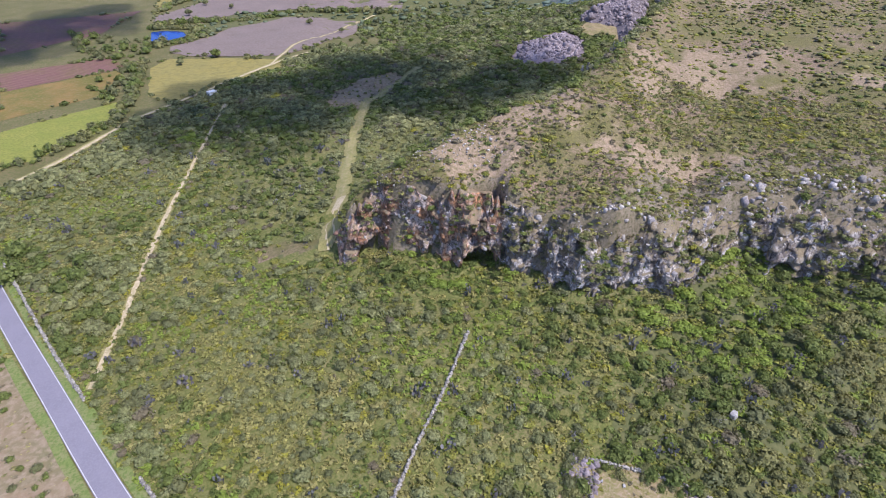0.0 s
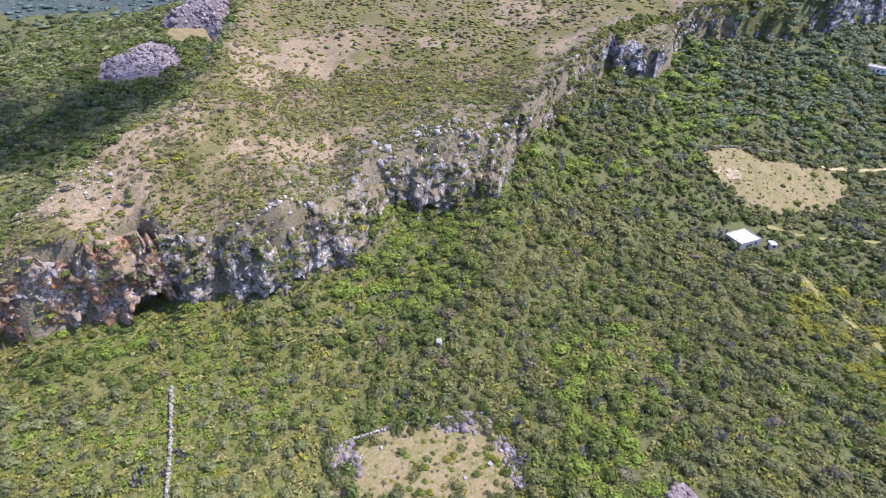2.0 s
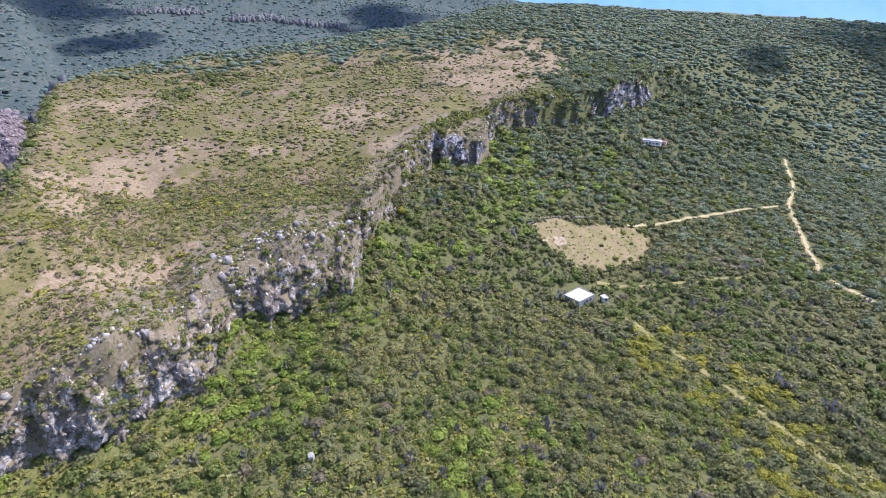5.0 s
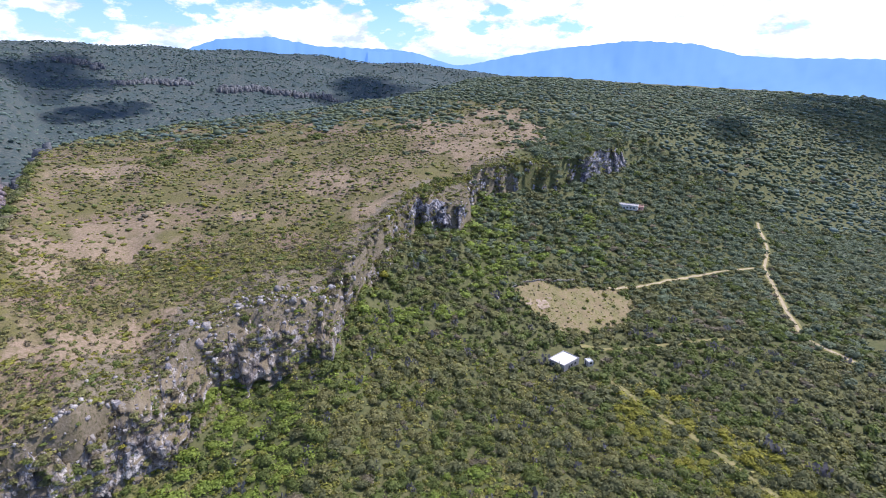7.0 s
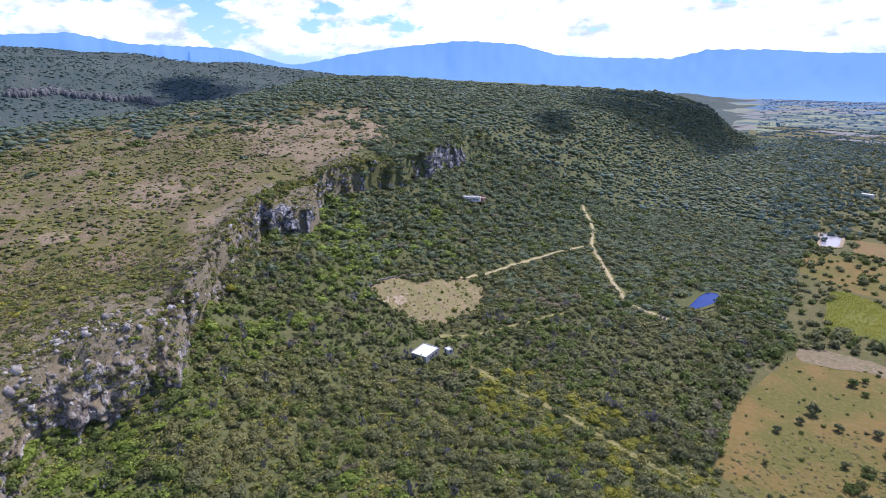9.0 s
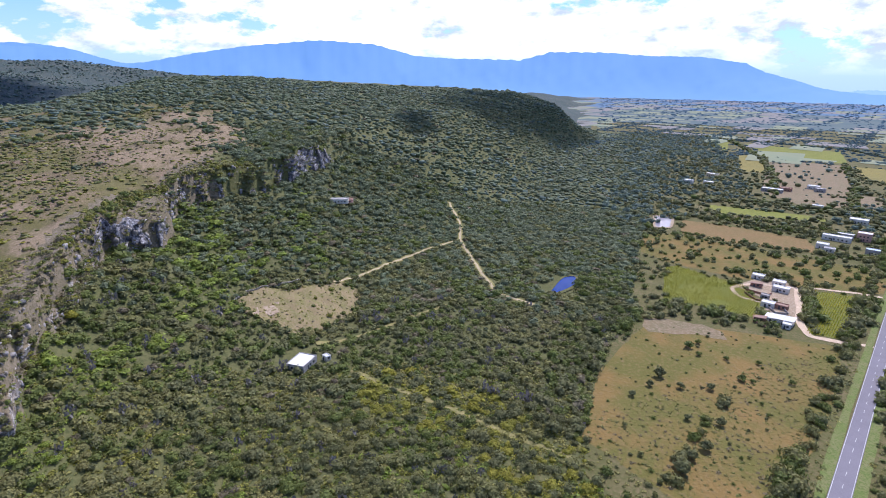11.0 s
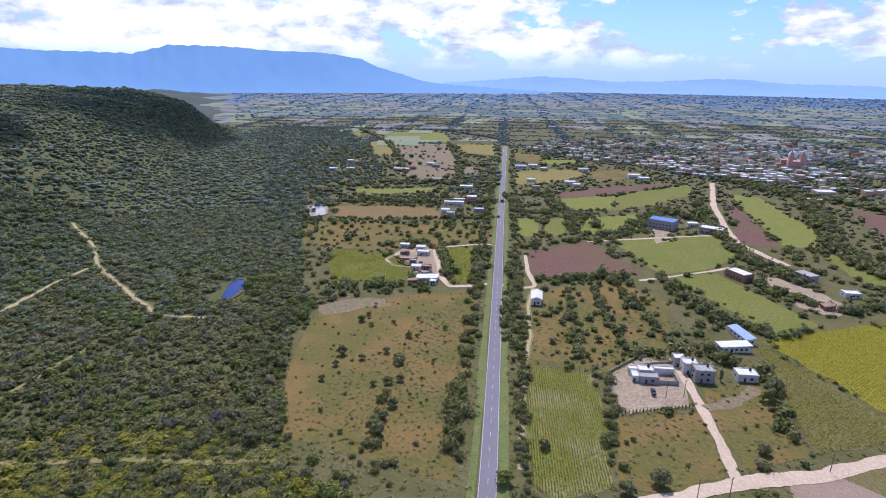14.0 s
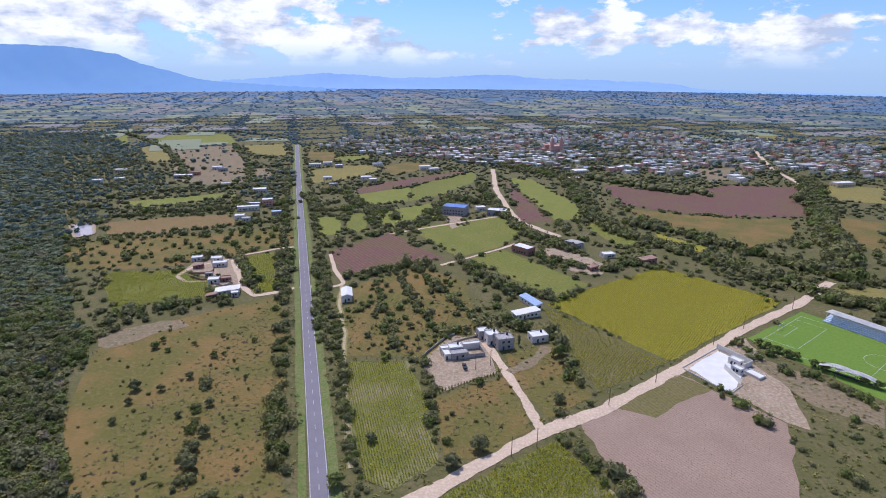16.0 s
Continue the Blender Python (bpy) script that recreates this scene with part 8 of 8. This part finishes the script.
house("white-roofed building among fields and trees", -279.0, 547.7, 11, 9, 7, wall=WALL_PINK, roof=ROOF_WHITE, category="building")
house("white-roofed building among fields and trees", -279.5, 488.9, 9, 8, 4, wall=WALL_WHITE, roof=ROOF_WHITE, category="building")
house("grey flat-roofed building among fields and trees", -270.4, 484.1, 8, 7, 3, wall=WALL_WHITE, roof=ROOF_GREY, category="building")
house("long building with a pale blue roof among fields and trees", -251.1, 510.2, 10, 7, 4, wall=WALL_GREY, roof=ROOF_PALE_BLUE, category="building")
house("white-roofed building among fields and trees", -320.0, 611.4, 16, 10, 4, wall=WALL_WHITE, roof=ROOF_WHITE, category="building")
house("white-roofed building among fields and trees", -377.5, 635.4, 11, 7, 4, wall=WALL_WHITE, roof=ROOF_WHITE, category="building")
house("white-roofed building among fields and trees", -463.4, 677.9, 24, 10, 4, wall=WALL_GREY, roof=ROOF_WHITE, category="building")
house("brick building with a rusty roof among fields and trees", -460.8, 700.2, 14, 9, 4, wall=WALL_BRICK, roof=ROOF_RUST, category="building")
house("white-roofed building among fields and trees", -455.1, 748.6, 14, 10, 4, wall=WALL_WHITE, roof=ROOF_WHITE, category="building")
house("grey flat-roofed building among fields and trees", -439.6, 737.2, 12, 9, 4, wall=WALL_GREY, roof=ROOF_GREY, category="building")
house("white-roofed building among fields and trees", -549.5, 625.1, 12, 8, 4, wall=WALL_WHITE, roof=ROOF_WHITE, category="building")
house("white-roofed building among fields and trees", -574.7, 700.7, 16, 10, 4, wall=WALL_CREAM, roof=ROOF_WHITE, category="building")
house("white-roofed building among fields and trees", -532.7, 643.8, 12, 9, 3.5, wall=WALL_WHITE, roof=ROOF_WHITE, category="building")
house("long building with a pale blue roof among fields and trees", -324.4, 800.5, 18, 10, 4, wall=WALL_WHITE, roof=ROOF_PALE_BLUE, category="building")
house("white-roofed building among fields and trees", -311.6, 819.5, 14, 10, 4, wall=WALL_WHITE, roof=ROOF_WHITE, category="building")
house("white-roofed building among fields and trees", -285.5, 797.3, 12, 9, 4, wall=WALL_GREY, roof=ROOF_WHITE, category="building")
house("long building with a pale blue roof among fields and trees", -233.1, 823.9, 15, 8, 4, wall=WALL_WHITE, roof=ROOF_PALE_BLUE, category="building")
house("white-roofed building among fields and trees", -218.0, 713.0, 14, 10, 4, wall=WALL_WHITE, roof=ROOF_WHITE, category="building")
house("white-roofed building among fields and trees", -204.6, 699.2, 10, 9, 4, wall=WALL_CREAM, roof=ROOF_WHITE, category="building")
house("white-roofed building among fields and trees", -155.5, 807.7, 16, 12, 5, wall=WALL_WHITE, roof=ROOF_WHITE, category="building")
house("white-roofed building among fields and trees", -139.7, 796.1, 14, 10, 4, wall=WALL_WHITE, roof=ROOF_WHITE, category="building")
house("white-roofed building among fields and trees", 69.3, 804.1, 22, 16, 7, wall=WALL_CREAM, roof=ROOF_WHITE, category="building")
house("white-roofed building among fields and trees", 58.5, 758.2, 16, 10, 4, wall=WALL_BRICK, roof=ROOF_WHITE, category="building")
house("white-roofed building among fields and trees", 279.1, 809.5, 16, 12, 6, wall=WALL_WHITE, roof=ROOF_WHITE, category="building")
house("white-roofed building among fields and trees", 281.1, 793.2, 12, 10, 5, wall=WALL_WHITE, roof=ROOF_WHITE, category="building")
house("grey flat-roofed building among fields and trees", 425.4, 933.3, 34, 22, 6, wall=WALL_GREY, roof=ROOF_GREY, category="building")
house("white-roofed building among fields and trees", 403.1, 785.6, 30, 12, 5, wall=WALL_CREAM, roof=ROOF_WHITE, category="building")
house("white-roofed building among fields and trees", -268.6, 703.1, 12, 8, 3.5, wall=WALL_WHITE, roof=ROOF_WHITE, category="building")
house("grey flat-roofed building among fields and trees", -245.5, 661.0, 10, 8, 3.5, wall=WALL_GREY, roof=ROOF_GREY, category="building")
house("white-roofed building among fields and trees", 64.4, 432.2, 10, 7, 3, wall=WALL_WHITE, roof=ROOF_WHITE, category="building")
house("square building with a plain white roof in the scrub", -251.5, 38.7, 12.5, 9.7, 3.0, turn=137.6, wall=WALL_GREY, style="flat", category="building")
house("tiny white shed in the scrub", -253.7, 51.6, 3.5, 3, 2.2, category="shed")
house("low house with a pale grey roof under the cliff", -461.3, 112.1, 16, 7, 3.2, roof=ROOF_GREY, turn=70)
house("small pink house under the cliff", -466.0, 121.8, 8, 6, 3, wall=WALL_PINK, roof=ROOF_RUST, turn=70)
house("small white hut beside the dirt road", -28.1, -435.2, 6, 5, 3, category="hut")
yard_wall("white rear wall of a paved lot", 3.0, WALL_WHITE, (103.1, 283.6), (115.1, 267.7), (109.4, 262.7))
yard_wall("low white kerb wall along the dirt road", 0.6, WALL_WHITE, (80.2, 259.4), (103.1, 283.6))
yard_wall("white partition wall of a paved lot", 2.8, WALL_WHITE, (100.4, 262.0), (103.6, 247.5))
yard_wall("low kerb wall of a paved lot", 0.5, WALL_WHITE, (80.4, 257.9), (96.2, 238.4), (103.6, 246.6))
yard_wall("low brick wall in the farmyard", 1.5, WALL_BRICK, (-236, 338), (-223, 342), (-224, 348))
yard_wall("broken brick wall round a pen", 1.3, WALL_BRICK, (-233, 333), (-221, 328), (-214, 334))
yard_wall("low grey wall between farm pens", 1.4, WALL_GREY, (-209, 324), (-201, 320), (-197, 326), (-204, 331))
yard_wall("brick pen wall beside the sheds", 1.2, WALL_BRICK, (-205, 305), (-199, 297), (-190, 296))
house("low brick pen with a rusty sheet roof", -238.5, 352.0, 7, 4, 2.3, wall=WALL_BRICK, roof=ROOF_RUST, style="lean", category="shed")
house("small grey store beside the farm loop", -221.0, 337.0, 5, 4, 2.6, wall=WALL_GREY, roof=ROOF_GREY, category="shed")
yard_wall("low rubble wall behind the yard", 1.0, STONE_MAT, (-40, 262), (-32, 270), (-24, 276))
yard_wall("stone wall along a yard", 1.2, STONE_MAT, (-49.4, 248.7), (-40.7, 272.1), (-36.5, 275.7))
field(ROOF_WHITE, "pale concrete floor of a walled lot", (82.2, 259.8), (102.4, 281.1), (113.7, 267.4), (95.6, 239.0))
house("white block store inside the walled lot", 107.4, 267.6, 6, 4, 3.0, category="store", turn=-52)
house("low white platform beside the walled lot", 113.2, 258.0, 8, 5, 0.7, category="platform", turn=-52, detail=False)
house("small white store beside the partition wall", 105.6, 259.6, 5, 3.4, 2.6, category="store", turn=-52)
pond("deep blue pond among thorn trees", WATER_BLUE, (-281.3, 204.0), (-300.1, 226.4), (-308.5, 238.9), (-304.7, 248.2), (-291.7, 240.2), (-285.2, 228.5), (-280.7, 212.6))
pond("milky pale pond beside a ploughed field", WATER_PALE, (-422, 437), (-411, 453), (-378, 416), (-386, 402))
pond("blue pond beyond the fields", WATER_BLUE, (6, -614), (-3, -615), (-18, -620), (-31, -630), (-30, -650), (-14, -662), (2, -664))
grandstand(197.5, 313.2, -51.0, 54.0)
canopy(153.4, 265.3, -34.1)
canopy(158.6, 260.6, -34.1)
pitch_marks((128.2, 295.8), (166.2, 335.7))
pole(-14.3, 245.6)
pole(8.4, 185.8)
pole(-1.2, 178.8)
pole(39.8, 220.0)
pole(64.1, 243.0)
pole(102.5, 287.4)
pole(125.6, 311.5)
pole(165.8, 346.6)
pole(-21.2, 240.4)
car(-23.2, 279.3, 80, ROOF_WHITE, "white pickup truck parked beside a house")
car(-26.8, 241.1, 110, DARK_METAL, "dark pickup truck parked in a yard")
church(40.6, 1041.1, 10)
mast(-110.4, 1146.9)
for u in np.linspace(0, 1, 22):
    cypress(-36.8 + 27.1 * u, 216.4 + 22.2 * u, 2.4)
cypress(-19.1, 275.8, 7)
cypress(-18.9, 280.1, 7)
cypress(-1.0, 269.6, 7)
# standing crops
maize("young maize in rows beside the narrow track", 24, 1.05, 0.7, 0.72, 0.95, (-85.0, 236.8), (-56.4, 242.8), (-38.7, 205.8), (-28.2, 170.3), (-42.1, 153.7), (-52.6, 156.6), (-72.9, 200.0))
maize("tall green maize beside the dirt road", 24, 0.95, 0.75, 0.85, 1.1, (-22.6, 154.8), (16.2, 190.6), (35.4, 162.9), (28.9, 155.8), (-23.4, 147.1))
maize("golden-green maize of the wide field", -28, 1.25, 1.1, 0.75, 1.3, (15.0, 327.4), (40.7, 356.8), (101, 413), (164.8, 358.2), (75.3, 265.5), leaf=LEAF_RIPE)
maize("withered maize stubble in pale furrows", -137.5, 1.3, 1.1, 0.24, 0.5, (25.9, 203.5), (76.6, 253.3), (112.4, 218.0), (97.1, 168.5), (42.3, 159.3), leaf=LEAF_DRY)
maize("drying maize of the brown strip", -28, 1.3, 1.2, 0.8, 0.8, (12.2, 323.4), (73.5, 263.5), (36.7, 229.8), (25.9, 262.9))
maize("green maize of the plot beside the road", 24, 1.3, 1.2, 0.85, 0.9, (-216, 382), (-197, 400), (-162.1, 323.3), (-175.2, 310.9))
maize("green maize of the farm plot", 24, 1.3, 1.25, 0.85, 0.85, (-293, 322), (-294, 333), (-244, 345), (-213.1, 326.9), (-199.1, 306.8), (-220.4, 290.7), (-248.2, 274.4))
# rubble, walls and boulders
heap("heaps of purple-grey quarry stone", QUARRY_MAT, 900, 1.8, (-338, -413), (-381, -432), (-480, -493), (-517, -506), (-274.9, -266.5), (-356, -378), rise=9.0)
heap("heap of purple-grey broken stone on the slope", QUARRY_MAT, 600, 1.5, (-261, -387), (-277, -397), (-312, -391), (-312, -366), (-291, -344), (-271, -345), (-255, -366), rise=3.0)
belt("dark bushes growing on a stone heap", 7, 3.5, 2.6, (-279, -398), (-288, -390), (-296, -384))
heap("white blocks strewn over the nose of the mesa", ROCK_WHITE, 260, 0.5, (-61, -188), (-71, -184), (-92, -192), (-115, -188), (-111, -165), (-96, -170), (-74, -171))
heap("purple rubble in the scrub", SCREE, 160, 0.9, (-108.1, 20.9), (-111.0, 28.4), (-100.2, 37.1), (-91.6, 37.4), (-89.5, 23.7))
heap("pinkish stones strewn below the ruined wall", QUARRY_MAT, 330, 0.75, (-79, -71), (-83, -64), (-76, -57), (-70, -59), (-71, -64))
heap("pinkish stones strewn at the head of the clearing", QUARRY_MAT, 340, 0.75, (-99, -48), (-109, -38), (-108, -31), (-103, -30), (-98, -42))
heap("pinkish stones strewn along the clearing's edge", QUARRY_MAT, 350, 0.75, (-102, -29), (-104, -24), (-97, -15), (-89, -12), (-90, -17), (-97, -23))
stone_wall("long dry-stone wall running up through the scrub", (-25.0, -79.4), (-38.5, -93.0), (-49.5, -102.4), (-60.3, -111.7), (-72.5, -123.3))
stone_wall("ruined stone wall along the clearing", (-79.1, -68.4), (-85.2, -63.5), (-91.2, -58.3), (-100.2, -48.5), (-105.1, -39.2), (-110.4, -33.0))
stone_wall("low stone wall beside the highway", (83.6, -261.6), (63.1, -197.9), (55.7, -175.7), (48.4, -155.9))
stone_wall("low stone wall beside the verge", (33.7, -117.7), (30.5, -109.6), (27.7, -100.4))
stone_wall("ruined stone wall beside the tan clearing", (-307.6, 13.1), (-318.7, 21.9), (-330.3, 42.0), (-341.4, 63.3))
boulder(-121.7, -58.0, 3.2, "pale grey boulder standing among bushes")
boulder(-126.8, -57.3, 2.6, "pale grey boulder standing among bushes")
boulder(-85.0, -56.4, 1.2, "pale boulder in the stony clearing")
boulder(-93.4, -25.8, 1.6, "pale boulder in the stony clearing")
boulder(-80.4, -60.3, 1.0, "pale boulder in the stony clearing")
boulder(-86.6, -30.5, 1.2, "pale boulder in the stony clearing")
YELLOW_TREE = (-269.7, -56.1)
TOWN = [(-401, 1003), (-385, 1156), (-180, 1268), (80, 1429), (470, 1411), (687, 1231), (483, 849), (394, 916), (240, 801), (132, 835), (-33, 852), (-228, 921)]

# ---- the village: block houses along a grid of streets ----
FORMS_T = []
for k, (w, d, h, wall, roof, look_) in enumerate(((11, 9, 3.6, WALL_WHITE, ROOF_WHITE, "white"), (9, 8, 6.2, WALL_CREAM, ROOF_GREY, "cream two-storey"), (13, 8, 3.4, WALL_GREY, ROOF_GREY, "grey"),
                                                  (10, 10, 6.0, WALL_PINK, ROOF_WHITE, "pink two-storey"), (8, 8, 3.4, WALL_BRICK, ROOF_RUST, "brick"), (14, 10, 4.0, WALL_WHITE, ROOF_PALE_BLUE, "white blue-roofed"),
                                                  (10, 8, 3.6, WALL_WHITE, ROOF_RUST, "white rust-roofed"))):
    FORMS_T.append(house(look_ + " flat-roofed village house among trees", 300 + 20 * k, 900 + 8 * k, w, d, h, turn=ROAD_TURN, wall=wall, roof=roof, group="village houses", detail=False))
    ob = FORMS_T[-1]
    for xx in (-w / 4, w / 4):
        window(ob, xx, -d / 2, 1.7, 1.6, 1.3, "x")
    if h > 5:
        for xx in (-w / 4, w / 4):
            window(ob, xx, -d / 2, 4.5, 1.6, 1.3, "x")
    part("door", boxes((-0.5, -d / 2 - 0.06, -0.1, 0.5, -d / 2 + 0.05, 2.05)), DARK_METAL, ob)
rt = np.random.RandomState(17)
tp = np.array(TOWN, float)
spots = []
c_, s_n = math.cos(radians(ROAD_TURN)), math.sin(radians(ROAD_TURN))
for u in np.arange(-900, 1500, 14.5):
    for w in np.arange(200, 1900, 21):
        x, y = u * c_ - w * s_n + rt.uniform(-3, 3), u * s_n + w * c_ + rt.uniform(-6, 6)
        spots.append((x, y))
spots = np.array(spots)
k = inside(tp, spots[:, 0], spots[:, 1]) & ~bare(spots[:, 0], spots[:, 1], 6) & (waves(spots[:, 0], spots[:, 1], 260, 33) > -0.75)
spots = spots[k]
spots = spots[rt.uniform(0, 1, len(spots)) < 0.8]
spots = spots[np.argsort(np.hypot(spots[:, 0], spots[:, 1]))]
blocks = {m: ([], []) for m in (WALL_WHITE, WALL_CREAM, WALL_GREY, WALL_PINK, WALL_BRICK)}
for k, (x, y) in enumerate(spots):
    turn = ROAD_TURN + rt.choice([0, 90, 180, 270]) + rt.uniform(-4, 4)
    m = pose(x, y, 0.15, 0, 0, turn)
    kind = rt.choice(7, p=(0.28, 0.16, 0.24, 0.08, 0.08, 0.06, 0.10))
    if k < 7:
        FORMS_T[k].matrix_basis = m
    elif k < 240:
        copy_thing(FORMS_T[kind], m)
    else:
        # houses further off: block, parapet rim and sunk roof
        w, d, h = rt.uniform(7, 13), rt.uniform(6, 10), rt.choice([3.2, 3.6, 6.2])
        wall = (WALL_WHITE, WALL_CREAM, WALL_GREY, WALL_PINK, WALL_BRICK)[rt.choice(5, p=(0.34, 0.22, 0.26, 0.09, 0.09))]
        v, f = blocks[wall]
        n = len(v)
        for s, z in ((1, 0), (1, h + 0.5), (0.92, h + 0.5), (0.92, h)):
            v += [tuple(m @ Vector((sx * w / 2 * s, sy * d / 2 * s, z))) for sx, sy in ((-1, -1), (1, -1), (1, 1), (-1, 1))]
        for lev in range(3):
            f += [[n + lev * 4 + q, n + lev * 4 + (q + 1) % 4, n + lev * 4 + 4 + (q + 1) % 4, n + lev * 4 + 4 + q] for q in range(4)]
        f.append([n + 12, n + 13, n + 14, n + 15])
for wall, (v, f) in blocks.items():
    if v:
        tagged(mesh_object("village_houses", v, f, wall), "far flat-roofed village houses among trees", "houses", kind="stuff")
# the yellow flowering tree at the foot of the cliff
TREES.append(tagged(tree_form(6, LEAF_YELLOW), "bright yellow flowering tree at the cliff foot", "tree"))
tree(*YELLOW_TREE, 3.4, 3)

# ---- bushes and small trees of the plain, between fields, yards and houses ----
rf = np.random.RandomState(77)


def clear_of_houses(x, y):
    out = np.ones(len(x), bool)
    for hx, hy, hr in HOUSES:
        out &= np.hypot(x - hx, y - hy) > hr
    return out


def plain_bushes(name, label, x, y, size):
    """Bushes of mixed greens, coarser with distance."""
    d = np.hypot(x, y)
    pick = rf.uniform(0, 1, len(x))
    for d0, d1, kinds in ((0, 230, FINE), (230, 400, MID), (400, 620, LOW), (620, 3000, SPECK)):
        # the farthest bushes partly use a leaf colour tinted for haze
        for lo, hi, m in ((0, 0.55, LEAF_DARK), (0.55, 0.82, LEAF_GREEN if d1 < 900 else LEAF_DARK), (0.82, 1.01, LEAF_OLIVE if d1 < 900 else LEAF_HAZED)):
            k = (d >= d0) & (d < d1) & (pick >= lo) & (pick < hi)
            plant(name, label, "bushes", m, kinds, x[k], y[k], size[k], rf, tall=1.0)


x, y = sown(-700, 640, -60, 1150, 6.5, rf)
d, az = np.hypot(x, y), (np.degrees(np.arctan2(-x, y)) + 180) % 360 - 180
k = (d > 70) & (d < 1150) & (az > -46) & (az < 62) & ~inside(WOODLAND, x, y)
x, y, d = x[k], y[k], d[k]
share = np.where(d < 240, 0.16, np.where(d < 420, 0.34, 0.5)) + 0.3 * waves(x, y, 70, 95)
k = (rf.uniform(0, 1, len(x)) < share) & ~bare(x, y, 2.5)
x, y, d = x[k], y[k], d[k]
k = clear_of_houses(x, y)
x, y, d = x[k], y[k], d[k]
plain_bushes("bushes", "dark green bushes and small trees between the fields", x, y, np.where(d < 300, 1.7, 2.7) * rf.lognormal(-0.1, 0.38, len(x)))
# grass and weeds on the open ground near by
x, y = sown(-160, 330, -60, 330, 2.9, rf)
k = (np.hypot(x, y) > 45) & (np.hypot(x, y) < 330) & ~inside(WOODLAND, x, y) & (rf.uniform(0, 1, len(x)) < 0.75)
x, y = x[k], y[k]
k = ~bare(x, y, 0.3) & clear_of_houses(x, y)
x, y = x[k], y[k]
patch = waves(x, y, 25, 96) + rf.uniform(-0.7, 0.7, len(x))
for lo, hi, m, sort in ((-9, 0, LEAF_STRAW, "straw-coloured"), (0, 0.6, LEAF_OLIVE, "olive green"), (0.6, 9, LEAF_GREEN, "green")):
    k = (patch >= lo) & (patch < hi)
    plant("weeds", sort + " weeds on open ground between the fields", "grass", m, TUFT, x[k], y[k], 0.9 * rf.lognormal(-0.1, 0.4, k.sum()), rf, tall=0.6)
# hedges along the edges of the fields
hx, hy = [], []
for m, p in FIELDS:
    if m in (TURF, CLEARING, SCREE, ROOF_WHITE) or not 330 < np.hypot(*p.mean(0)) < 1100:
        continue
    for a, b in zip(p, np.roll(p, -1, 0)):
        n = int(np.hypot(*(b - a)) / 4.2)
        u = rf.uniform(0, 1, n)
        q = a + (b - a) * u[:, None] + rf.normal(0, 2.2, (n, 2))
        k = waves(q[:, 0], q[:, 1], 60, 97) > -0.1
        hx.append(q[k, 0])
        hy.append(q[k, 1])
hx, hy = np.concatenate(hx), np.concatenate(hy)
k = clear_of_houses(hx, hy)
for w, line in TRACKS:
    k &= ~near_line(line[::2] if len(line) > 8 else line, hx, hy, w / 2 + 2)
plain_bushes("hedges", "dark green hedge bushes along field edges", hx[k], hy[k], 2.1 * rf.lognormal(-0.1, 0.35, k.sum()))
# trees standing between the village houses
x, y = spots[:, 0] + rf.uniform(6, 11, len(spots)), spots[:, 1] + rf.uniform(-11, 11, len(spots))
x, y = np.concatenate([x, x - rf.uniform(12, 22, len(x))]), np.concatenate([y, y + rf.uniform(-9, 9, len(y))])
k = ~bare(x, y, 4) & (rf.uniform(0, 1, len(x)) < 0.85)
plain_bushes("village_trees", "dark green trees between the village houses", x[k], y[k], 3.3 * rf.lognormal(-0.1, 0.4, k.sum()))
